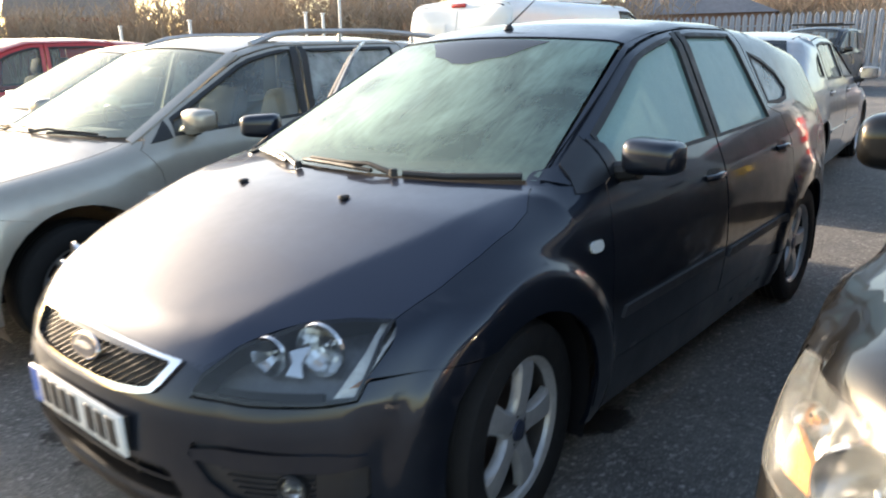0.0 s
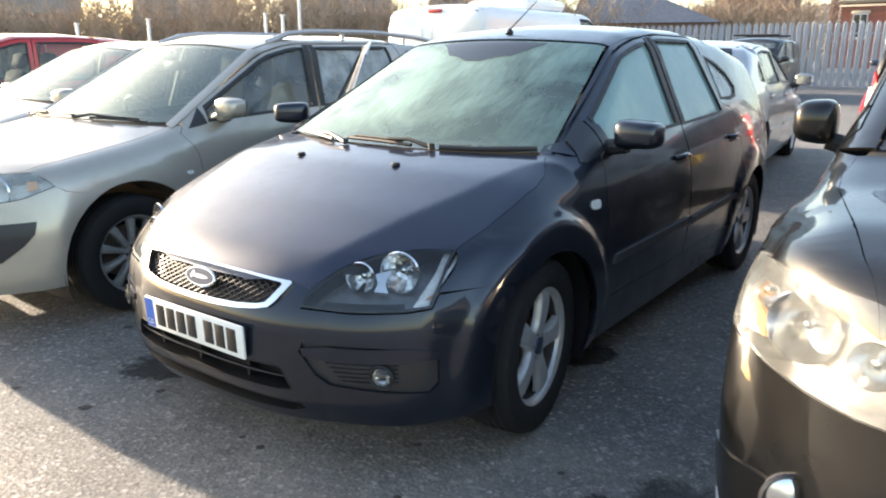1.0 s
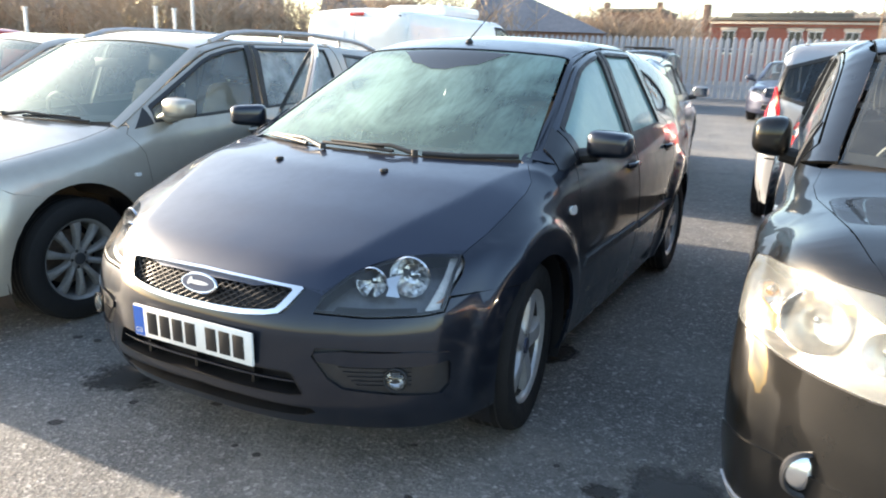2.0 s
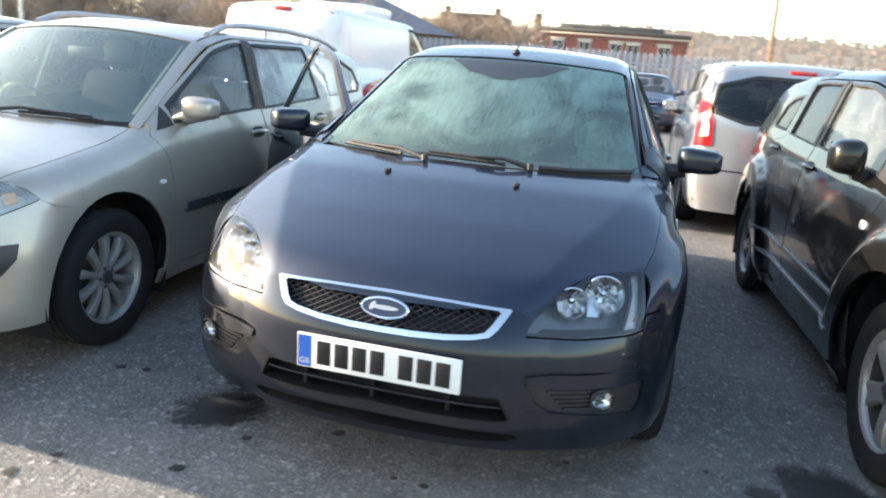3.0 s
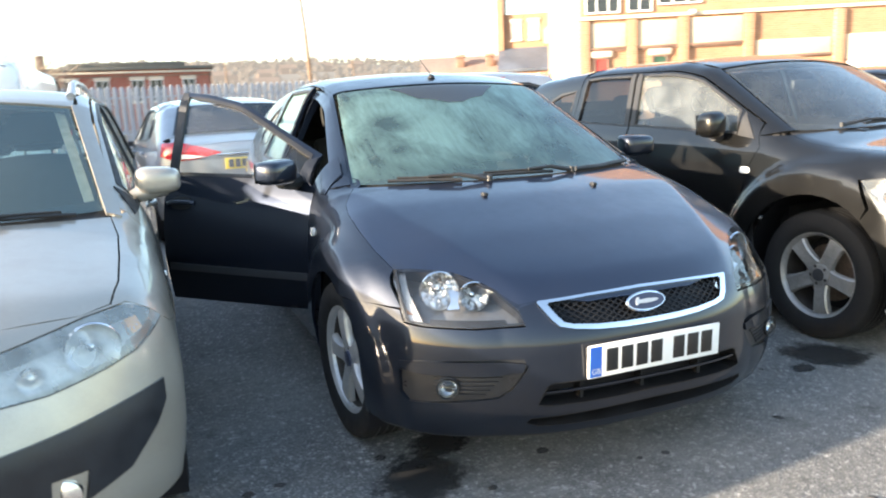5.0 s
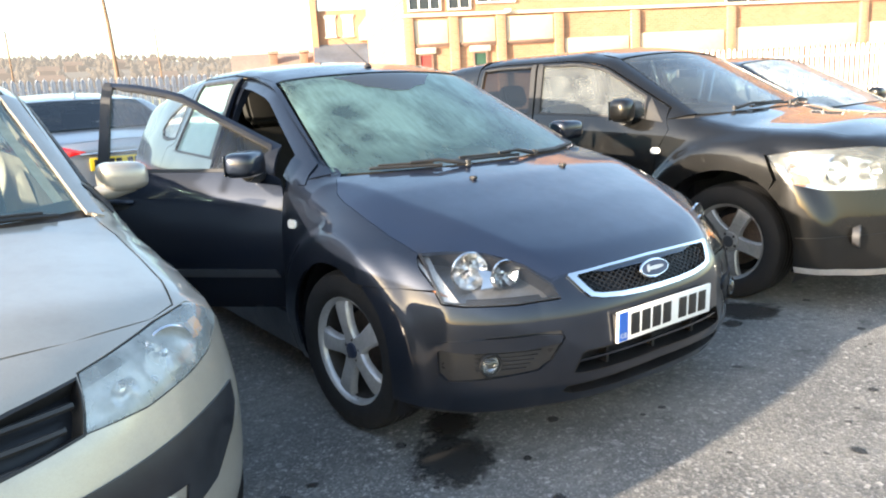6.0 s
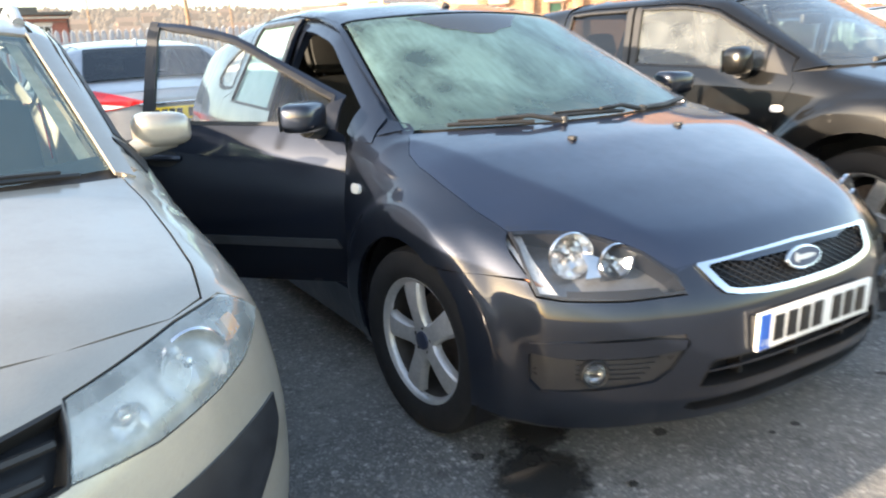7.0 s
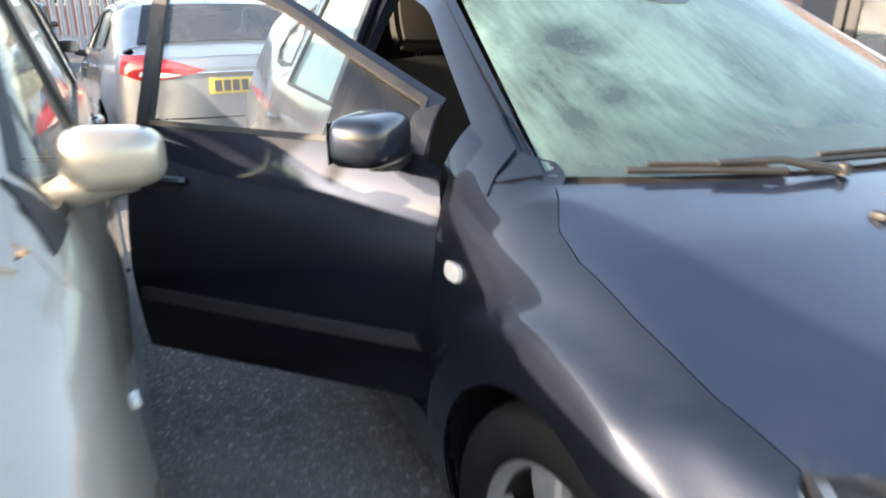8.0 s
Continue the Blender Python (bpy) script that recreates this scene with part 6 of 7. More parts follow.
for sign in (1, -1):
    fp = SUV.lift("front", [(sign * 0.70, 0.425)])[0]
    fm = Matrix.Translation(tuple(fp)) @ Matrix.Rotation(radians(90 - sign * 22), 4, "Z")
    fog = part("fog_lamp", lathe([(0.02, 0.045), (-0.012, 0.060), (-0.018, 0.054), (-0.010, 0.046)], 24, fm), TRIM_GREY, suv_nose)
    part("fog_glass", lathe([(-0.006, 0.046), (-0.016, 0.03), (-0.020, 0.0)], 20, fm), REFLECTOR, fog)
# pale line along the sill, standing in for the highlight on its edge
for sign in (1, -1):
    part("sill_highlight", skin(SUV, "side", [(0.50, 0.388), (2.15, 0.400), (2.15, 0.410), (0.50, 0.400)], 0.08, 0.012, 0.014, mirror=sign < 0), DULL_ALLOY, suv)
wiper(suv, SUV, (-0.45, 0.19), (-0.15, 0.125), (0.08, 0.13))
wiper(suv, SUV, (0.10, 0.12), (0.36, 0.16), (0.60, 0.25))
simple_tail(suv, SUV, BLACK_PAINT, 0.74, 1.10, (0.64, 0.54), [(0.60, 0.78), (0.73, 0.78), (0.72, 1.05), (0.64, 1.05)], 0.70, DARK_GLASS)

# silver saloon, nose to the fence
saloon = thing("saloon_car", pose(-0.91, 8.375, 0.070, -0.92, 0, 185), "pale silver saloon car parked with its tail towards the hatchback", "car")
PALE_SILVER = paint("pale_silver_paint", (0.36, 0.37, 0.385), 0.6, 0.36)
sal_spec = simple_spec(SALOON, PALE_SILVER, 0.95, 0.95, 2.77, 0.30, 1.22, 2.72, 0.70, 0.54, 0.52, 0.77, 0.32, 0.23, 3.55, 0.98, (0.52, 1.48, 2.42), -0.78, (0.45, -0.72, 0.75, -0.45))
sal_spec.update(strip=(0.52, 0.03), strip_paint=PALE_SILVER, quarter_glass=[(2.50, 1.05), (2.46, 1.27), (2.62, 1.22), (2.74, 1.12), (2.72, 1.07)], quarter_pane=DARK_GLASS, side_glass=HAZY_GLASS)
build_car(saloon, SALOON, sal_spec)
simple_nose(saloon, SALOON, PALE_SILVER, [(0.45, -0.86, 0.70), (0.45, -0.90, 0.60), (0.65, -0.75, 0.60), (0.80, -0.50, 0.68), (0.72, -0.55, 0.74), (0.58, -0.70, 0.74)], [(0.84, -0.40, 0.66), (0.80, -0.47, 0.75), (0.6, -0.66, 0.76), (0.3, -0.76, 0.765), (0, -0.80, 0.765)], 0.60)
part("rear_screen", skin(SALOON, "top", [(-0.52, 2.80), (0.52, 2.80), (0.655, 3.335), (-0.655, 3.335)], 0.03, 0.016, 0.01), DARK_GLASS, saloon)
for sign in (1, -1):
    part("rear_pillar", skin(SALOON, "top", np.array([(0.50, 2.69), (0.625, 2.70), (0.70, 2.95), (0.77, 3.20), (0.76, 3.38), (0.645, 3.37), (0.52, 2.81)]) * [sign, 1], 0.03, 0.006, 0.012), PALE_SILVER, saloon)
part("boot_lid", skin(SALOON, "top", [(-0.70, 3.31), (0.70, 3.31), (0.68, 3.70), (-0.68, 3.70)], 0.03, 0.0, 0.012), PALE_SILVER, saloon)
bt = part("boot_panel", skin(SALOON, "back", [(-0.74, 0.62), (0.74, 0.62), (0.78, 0.84), (0.71, 1.05), (-0.71, 1.05), (-0.78, 0.84)], 0.06, 0.004, 0.015), PALE_SILVER, saloon)
part("rear_bumper", skin(SALOON, "back", [(-0.80, 0.24), (0.80, 0.24), (0.82, 0.45), (0.80, 0.61), (-0.80, 0.61), (-0.82, 0.45)], 0.06, 0.010, 0.02), PALE_SILVER, saloon)
for sign in (1, -1):
    o = np.array([(0.27, 0.945), (0.48, 0.895), (0.68, 0.875), (0.80, 0.92), (0.775, 1.035), (0.62, 1.035), (0.44, 0.99)]) * [sign, 1]
    tl = part("tail_lamp", skin(SALOON, "back", o, 0.03, 0.016, 0.03), RED_LENS, saloon)
    part("lamp_lens", skin(SALOON, "back", (o - o.mean(0)) * [0.5, 0.28] + o.mean(0) - [0, 0.04], 0.03, 0.022, 0.01), WHITE_LENS, tl)
bp = SALOON.lift("back", [(0.0, 0.80)])[0]
make_plate(bt, pose(0, bp[1] + 0.012, 0.835, 0, 0, 180), PLATE_YELLOW, False, (4, 3))
part("boot_trim", box(-0.34, 0.34, bp[1] - 0.01, bp[1] + 0.028, 0.915, 0.935, 0.006), CHROME, bt)
fin = SALOON.lift("top", [(0.0, 2.62)])[0]
part("aerial_fin", prism([(-0.07, 0), (0.06, 0), (0.05, 0.05), (0.02, 0.055)], 0.02, Matrix.Translation(tuple(fin)) @ Matrix.Rotation(radians(90), 4, "Z") @ Matrix.Rotation(radians(90), 4, "X")), PALE_SILVER, saloon)

# silver people carrier
mpv = thing("people_carrier", pose(2.02, 7.85, 0.062, -0.92, 0, 180), "silver people carrier seen from behind with tall red lamps", "car")
mpv_spec = simple_spec(MPV, PALE_SILVER, 1.0, 0.93, 2.703, 0.06, 1.08, 3.25, 0.70, 0.56, 0.56, 0.76, 0.315, 0.21, 3.40, 1.1, (0.42, 1.40, 2.36), -0.80, (0.45, -0.72, 0.74, -0.45))
mpv_spec.update(quarter_glass=[(2.50, 1.12), (2.48, 1.48), (3.1, 1.45), (3.22, 1.15)], quarter_pane=DARK_GLASS)
build_car(mpv, MPV, mpv_spec)
simple_nose(mpv, MPV, PALE_SILVER, [(0.45, -0.86, 0.76), (0.45, -0.90, 0.64), (0.65, -0.75, 0.64), (0.80, -0.50, 0.72), (0.72, -0.55, 0.79), (0.58, -0.70, 0.79)], [(0.84, -0.40, 0.68), (0.80, -0.47, 0.80), (0.6, -0.66, 0.81), (0.3, -0.76, 0.815), (0, -0.80, 0.815)], 0.60)
simple_tail(mpv, MPV, PALE_SILVER, 0.80, 1.02, (0.80, 0.73), [(0.69, 0.84), (0.83, 0.82), (0.79, 1.22), (0.745, 1.22), (0.70, 1.04)], 0.78, DARK_GLASS, 0.42, stop=1.535, wiper_too=True)

# white van
van = thing("white_van", pose(-3.15, 8.20, 0.067, -0.92, 0, 180), "white panel van with a roof pod, parked behind the estate", "van")
van_spec = simple_spec(VAN, WHITE_PAINT, 1.06, 0.84, 2.725, -0.22, 0.78, 3.45, 0.68, 0.60, 0.62, 0.72, 0.31, 0.19, 3.50, 1.5, (0.42, 1.36, 1.37), -0.74, (0.42, -0.66, 0.70, -0.45))
van_spec.update(rear_doors=False, corner=0.2, handles=(1.25, 1.3))
van_spec["doors"] = ((0.42, [(0.40, 0.6), (0.36, 0.96), (0.36, 1.06)]), 1.36, (None, 1.37, [(1.37, 1.06), (1.37, 0.8), (1.37, 0.3)]))
build_car(van, VAN, van_spec)
simple_nose(van, VAN, WHITE_PAINT, [(0.42, -0.78, 0.86), (0.42, -0.82, 0.72), (0.62, -0.70, 0.72), (0.76, -0.45, 0.82), (0.68, -0.52, 0.90), (0.55, -0.66, 0.90)], [(0.80, -0.36, 0.66), (0.76, -0.44, 0.91), (0.5, -0.66, 0.93), (0, -0.74, 0.94)], 0.58)
for sign in (-1, 1):
    x0, x1 = (0.005, 0.79) if sign > 0 else (-0.79, -0.005)
    vd = part("rear_door", skin(VAN, "back", [(x0, 0.42), (x1, 0.42), (x1, 1.25), (x1 - sign * 0.12 if sign > 0 else x1, 1.76), (x0 if sign > 0 else x0 + 0.12, 1.76), (x0, 1.25)], 0.07, 0.004, 0.015), WHITE_PAINT, van)
    part("door_panel", skin(VAN, "back", [(x0 + 0.1, 1.10), (x1 - 0.1, 1.10), (x1 - 0.14, 1.62), (x0 + 0.14, 1.62)], 0.08, 0.012, 0.012), WHITE_PAINT, vd)
    part("tail_lamp", skin(VAN, "back", np.array([(0.795, 0.75), (0.835, 0.75), (0.82, 1.30), (0.785, 1.30)]) * [sign, 1], 0.05, 0.012, 0.02), RED_LENS, van)
    part("side_moulding", skin(VAN, "side", [(1.5, 1.12), (3.3, 1.12), (3.3, 1.62), (1.5, 1.62)], 0.1, 0.006, 0.008, mirror=sign < 0), WHITE_PAINT, van)
part("rear_header", skin(VAN, "back", [(-0.72, 1.74), (0.72, 1.74), (0.68, 1.80), (0.60, 1.838), (-0.60, 1.838), (-0.68, 1.80)], 0.05, -0.004, 0.02), WHITE_PAINT, van)
part("roof_edge", skin(VAN, "top", [(-0.66, 3.36), (0.66, 3.36), (0.66, 3.50), (0.60, 3.545), (-0.60, 3.545), (-0.66, 3.50)], 0.05, -0.004, 0.02), WHITE_PAINT, van)
part("rear_bumper", skin(VAN, "back", [(-0.80, 0.24), (0.80, 0.24), (0.80, 0.41), (-0.80, 0.41)], 0.07, 0.03, 0.04), TRIM_GREY, van)
vp = VAN.lift("back", [(0.0, 1.80)])[0]
part("brake_light", box(-0.09, 0.09, vp[1] - 0.02, vp[1] + 0.02, 1.785, 1.825, 0.006), RED_LENS, van)
vb = VAN.lift("back", [(-0.25, 1.0)])[0]
ring_badge = part("badge", lathe([(0.0, 0.05), (0.012, 0.05), (0.012, 0.038), (0.0, 0.038)], 28, Matrix.Translation((0.0, vb[1] + 0.004, 1.22)) @ Matrix.Rotation(radians(90), 4, "Z"), True), CHROME, van)
part("badge_bar", box(-0.055, 0.055, vb[1], vb[1] + 0.014, 1.21, 1.23, 0.003), CHROME, ring_badge)
part("roof_pod", box(-0.45, 0.45, 1.2, 2.2, 1.84, 1.98, 0.06), WHITE_PAINT, van)

# two more at the fence, facing the yard
def small_car(name, form, m, paint_m, label, belt, cowl, screen_top, roof_end, doors, kind="car", **more):
    car = thing(name, m, label, kind)
    spec = simple_spec(form, paint_m, belt, 0.95, form.rear, cowl, screen_top, roof_end, 0.70, 0.55, 0.53, 0.77, form.hub, 0.22, form.tail(0.7) - 0.22, 0.98, doors, more.pop("nose_y", -0.80), (0.45, -0.72, 0.75, -0.45))
    spec.update(more)
    build_car(car, form, spec)
    b = belt - 0.21
    simple_nose(car, form, paint_m, [(0.45, -0.86, b), (0.45, -0.90, b - 0.1), (0.65, -0.75, b - 0.1), (0.80, -0.50, b - 0.03), (0.72, -0.55, b + 0.03), (0.58, -0.70, b + 0.03)],
                [(0.84, -0.40, 0.66), (0.80, -0.47, b + 0.04), (0.6, -0.66, b + 0.05), (0.3, -0.76, b + 0.055), (0, -0.80, b + 0.055)], 0.60, [(0, b - 0.12), (0.36, b - 0.10), (0.38, b), (0, b)], [(0, 0.28), (0.5, 0.28), (0.5, 0.42), (0, 0.42)], plate_z=0.50, chrome=more.get("chrome", True))
    return car


small_car("navy_saloon", SALOON, pose(0.66, 17.3, 0.016 * 13.3), NAVY_PAINT, "navy blue saloon car facing the yard before the fence", 0.95, 0.30, 1.22, 2.72, (0.52, 1.48, 2.42))
dark = small_car("dark_estate", MPV, pose(-3.6, 19.0, 0.016 * 15), BLACK_PAINT, "dark off-road car with black roof bars before the fence", 1.0, 0.06, 1.08, 3.25, (0.42, 1.40, 2.36))
for y in (1.3, 2.6):
    part("roof_bar", tube([(-0.62, y, 1.70), (0.62, y, 1.70)], 0.025, 8), TRIM_BLACK, dark)
small_car("black_saloon", SALOON, pose(5.15, 0.55, 0, 0, 0, 2.0), BLACK_PAINT, "black saloon car with bright window trim beside the crossover", 0.95, 0.30, 1.22, 2.72, (0.52, 1.48, 2.42), seal_paint=CHROME, screen_glass=HAZY_GLASS)
small_car("silver_hatchback", SMALL, pose(-5.0, 0.75, 0), SILVER_PAINT, "silver car beyond the estate with a sunlit windscreen", 0.93, 0.12, 1.0, 2.5, (0.46, 1.36, 2.1), screen_glass=DEWY_GLASS)
small_car("red_car", TALL, pose(-7.7, 0.7, 0.0), RED_PAINT, "bright red car at the far end of the row", 0.97, 0.05, 0.97, 2.7, (0.44, 1.36, 2.2))
# ---- ground and surroundings ----
def rise(y):
    return 0.016 * max(0.0, min(y, 40.0) - 4.0)


g = Geo()
gx, gy = [-900, -200, -60, -20, -8, 0, 8, 20, 60, 200, 900], [-900, -200, -60, -20, -6, 4, 9, 16, 26, 40, 200, 1200]
g.add([(x, y, rise(y)) for y in gy for x in gx], [(j * 11 + i, j * 11 + i + 1, (j + 1) * 11 + i + 1, (j + 1) * 11 + i) for j in range(11) for i in range(10)])
solid("ground", g, ASPHALT, "worn grey asphalt car park with oil stains", "ground", kind="structure")


def stain(x, y, a, b, turn, seed, label):
    """A thin dark patch with a ragged edge lying on the asphalt."""
    k, n = 6, 28
    v = [(0, 0, 0)] + [(1.05 * r / k * math.cos(2 * math.pi * t / n), 1.05 * r / k * math.sin(2 * math.pi * t / n), 0) for r in range(1, k + 1) for t in range(n)]
    f = [(0, 1 + t, 1 + (t + 1) % n) for t in range(n)] + [(1 + (r - 1) * n + t, 1 + r * n + t, 1 + r * n + (t + 1) % n, 1 + (r - 1) * n + (t + 1) % n) for r in range(1, k) for t in range(n)]
    geo = Geo().add(v, f)
    m = pose(x, y, 0.002 + 0.00002 * seed, 0, 0, turn) @ Matrix.Diagonal((a * 1.5, b * 1.5, 1, 1))
    return solid("oil_stain", geo, OIL, label, "stain", group="oil stains", m=m)


stain(-0.72, -0.47, 0.27, 0.20, 55, 1, "large dark oil stain on the asphalt under the bumper")
stain(-0.56, -0.24, 0.18, 0.14, 40, 2, "dark oil stain on the asphalt by the front wheel")
stain(1.49, -0.22, 0.29, 0.22, -50, 3, "dark oil stain on the asphalt by the crossover's wheel")
stain(1.25, -0.30, 0.09, 0.06, 10, 4, "small dark oil stain on the asphalt")
stain(0.72, 0.74, 0.22, 0.12, 70, 5, "dark damp stain on the asphalt between two cars")
rs = random.Random(11)
for k in range(34):
    x, y = rs.uniform(-1.3, 1.9), rs.uniform(-1.4, -0.15)
    s_ = rs.choice((0.014, 0.02, 0.03))
    stain(x, y, s_ * rs.uniform(0.8, 1.6), s_, rs.uniform(0, 180), 20 + k, "small black spot on the asphalt")


def fence(name, a, b, base, height, pitch, metal, label, pale=0.15):
    """A steel palisade: posts, two rails and pointed pales."""
    a, b = Vector(a), Vector(b)
    way = (b - a)
    length = way.length
    m = Matrix.Translation((a.x, a.y, base)) @ Matrix.Rotation(math.atan2(way.y, way.x), 4, "Z")
    f = thing(name, m, label, "fence", kind="structure")
    for z in (height * 0.2, height * 0.80):
        part("rail", box(0, length, 0.02, 0.06, z, z + 0.06, 0.004), metal, f)
    post = box(-0.05, 0.05, 0.06, 0.14, 0, height * 0.93, 0.004).mesh("post", metal)
    w = pale / 2
    sec = [(-w, 0.0), (-w * 0.45, -0.03), (0, -0.008), (w * 0.45, -0.03), (w, 0.0)]
    v, fc = [], []
    for z, k in ((0.04, 1.0), (height - 0.14, 1.0), (height - 0.07, 0.72), (height, 0.10)):
        v += [(x * k, y, z) for x, y in sec]
    for r in range(3):
        fc += [(r * 5 + i, r * 5 + i + 1, r * 5 + i + 6, r * 5 + i + 5) for i in range(4)]
    v2 = [(x, y + 0.004, z) for x, y, z in v]
    geo = Geo().add(v, fc).add(v2, [q[::-1] for q in fc])
    pm = geo.mesh("pale", metal)
    for k in range(int(length / 2.75) + 1):
        o = new("post", post)
        o.parent, o.location = f, (k * 2.75, 0, 0)
    rnd = random.Random(5)
    for k in range(int(length / pitch)):
        o = new("pale", pm)
        o.parent, o.location, o.rotation_euler = f, (k * pitch + 0.03, 0, rnd.uniform(-0.015, 0.015)), (0, rnd.uniform(-0.006, 0.006), 0)
    return f


fence("palisade_fence", (-34, 26.6, 0), (15, 25.6, 0), rise(26), 2.16, 0.235, GALVANISED, "galvanised steel palisade fence with pointed pales", 0.18)
fence("palisade_fence", (22, 17.0, 0), (42, 8.1, 0), 0.05, 2.3, 0.24, STEEL_WHITE, "pale steel palisade fence before the brick works")


def building(name, m, wide, deep, height, wall_m, label, roof="flat", roof_m=FELT, ridge=2.0, category="building", overhang=0.25):
    """Walls with a flat, gabled or hipped roof; the front lies along x, facing -y."""
    b = thing(name, m, label, category)
    part("wall", box(0, wide, 0, deep, 0, height), wall_m, b)
    o = overhang
    if roof == "flat":
        part("roof", box(-o, wide + o, -o, deep + o, height, height + 0.25, 0.03), roof_m, b)
    elif roof == "gable":
        part("gable", Geo().add([(0, 0, height), (0, deep, height), (0, deep / 2, height + ridge), (wide, 0, height), (wide, deep, height), (wide, deep / 2, height + ridge)], [(0, 2, 1), (3, 4, 5)]), wall_m, b)
        for y0, y1 in ((-o, deep / 2), (deep + o, deep / 2)):
            z0 = height - o * ridge / (deep / 2)
            v = [(-o, y0, z0), (wide + o, y0, z0), (wide + o, y1, height + ridge), (-o, y1, height + ridge)]
            part("roof", Geo().add(v + [(x, y, z + 0.14) for x, y, z in v], [(0, 1, 2, 3), (4, 7, 6, 5), (0, 4, 5, 1), (1, 5, 6, 2), (2, 6, 7, 3), (3, 7, 4, 0)]), roof_m, b)
    else:
        h = roof
        v = [(-o, -o, height), (wide + o, -o, height), (wide + o, deep + o, height), (-o, deep + o, height), (0.0 if h == "hip_right" else deep / 2, deep / 2, height + ridge), (wide - deep / 2, deep / 2, height + ridge)]
        part("roof", Geo().add(v, [(0, 1, 5, 4), (1, 2, 5), (2, 3, 4, 5), (3, 0, 4), (0, 3, 2, 1)]), roof_m, b)
    return b


def window(b, x0, x1, z0, z1, y=0.0, head=None, pane=WINDOW_DARK, frame_m=STEEL_WHITE, bars=1):
    """A window set in a wall that faces -y: pane, frame, glazing bars, head and sill."""
    w = part("window", box(x0, x1, y - 0.02, y + 0.02, z0, z1), pane, b)
    t = 0.06
    part("window_frame", box(x0, x1, y - 0.06, y - 0.015, z0, z0 + t).join(box(x0, x1, y - 0.06, y - 0.015, z1 - t, z1)).join(box(x0, x0 + t, y - 0.06, y - 0.015, z0 + t, z1 - t)).join(
        box(x1 - t, x1, y - 0.06, y - 0.015, z0 + t, z1 - t)), frame_m, w)
    for k in range(bars):
        xm = x0 + (x1 - x0) * (k + 1) / (bars + 1)
        part("glazing_bar", box(xm - 0.025, xm + 0.025, y - 0.055, y - 0.016, z0 + t, z1 - t), frame_m, w)
    if head:
        part("lintel", box(x0 - 0.12, x1 + 0.12, y - 0.09, y + 0.03, z1, z1 + 0.22, 0.02), head, w)
        part("sill", box(x0 - 0.1, x1 + 0.1, y - 0.14, y + 0.03, z0 - 0.12, z0, 0.02), head, w)
    return w


# low red brick building beyond the fence
low = building("brick_office", pose(-8.2, 62.2, rise(62)), 11.9, 9.0, 4.7, BRICK_RED, "low red brick building with white window heads and a flat parapet", "flat", FELT)
part("parapet_band", box(-0.15, 12.05, -0.15, 0.0, 4.45, 4.62, 0.02), STONE, low)
part("upper_roof", box(1.2, 10.0, 1.5, 7.5, 4.95, 5.42, 0.05), FELT, low)
part("string_course", box(-0.05, 11.95, -0.07, 0.0, 4.18, 4.28), BRICK_BROWN, low)
for x in (0.85, 3.1, 5.7, 7.1, 9.6):
    window(low, x, x + 1.0, 2.2, 3.95, head=STONE)
part("chimney", box(-0.9, -0.35, 0.6, 1.3, 0.0, 6.0, 0.02), BRICK_BROWN, low)
part("drainpipe", tube([(11.8, -0.06, 0), (11.8, -0.06, 4.4)], 0.06, 8), TRIM_BLACK, low)

# slate-roofed shed with a brick gable
shed = building("slate_shed", pose(-14.9, 31.4, 0.45, 0, 0, 19.3), 6.6, 8.0, 2.45, BRICK_BROWN, "brick shed with a steep weathered slate roof", "hip_right", SLATE, 1.95, overhang=0.15)
part("gable", Geo().add([(-0.02, -0.1, 2.40), (-0.02, 8.1, 2.40), (-0.02, 4.0, 4.5), (0.2, -0.1, 2.40), (0.2, 8.1, 2.40), (0.2, 4.0, 4.5)], [(0, 2, 1), (3, 4, 5), (0, 3, 5, 2), (1, 2, 5, 4)]), BRICK_BROWN, shed)
building("brick_lean_to", pose(-18.9, 30.2, 0.45, 0, 0, 19.3), 3.9, 4.0, 2.9, BRICK_WARM, "brick outbuilding joined to the shed", "flat", FELT, overhang=0.1)

# ruined wall with a bare tree before it
ruin = building("old_wall_house", pose(-14.2, 51.0, 0.5), 4.4, 5.0, 4.6, BRICK_BROWN, "old brown brick house end with chimneys", "flat", FELT, overhang=0.05)
for x in (0.2, 3.9):
    part("chimney", box(x, x + 0.35, 0.3, 0.8, 4.6, 5.3, 0.02), BRICK_BROWN, ruin)

# hut with two chimneys
hut = building("brick_lodge", pose(23.0, 64.0, 0.6, 0, 0, -22), 7.6, 5.5, 3.75, BRICK_RED, "small brick lodge with brown roof and two chimneys", "gable", TILE_BROWN, 1.45)
for x in (3.2, 6.0):
    part("chimney", box(x, x + 0.75, 0.6, 1.3, 3.2, 5.15, 0.03), BRICK_BROWN, hut)
    part("chimney_cap", box(x - 0.12, x + 0.87, 0.48, 1.42, 5.15, 5.42, 0.04), TILE_BROWN, hut)

# the long brick works
works = thing("brick_works", pose(13.5, 21.2, 0.1, 0, 0, math.degrees(math.atan2(-0.406, 0.914))), "tall sunlit brick works with pilasters and blank panels", "building")
part("wall", box(0, 46, 0.0, 12, 0, 11.0), BRICK_WARM, works)
part("coping", box(-0.15, 46.15, -0.12, 0.0, 3.98, 4.10, 0.02), STONE, works)
part("plinth_band", box(-0.05, 6.1, -0.06, 0.0, 2.86, 2.98, 0.01), BRICK_BROWN, works)
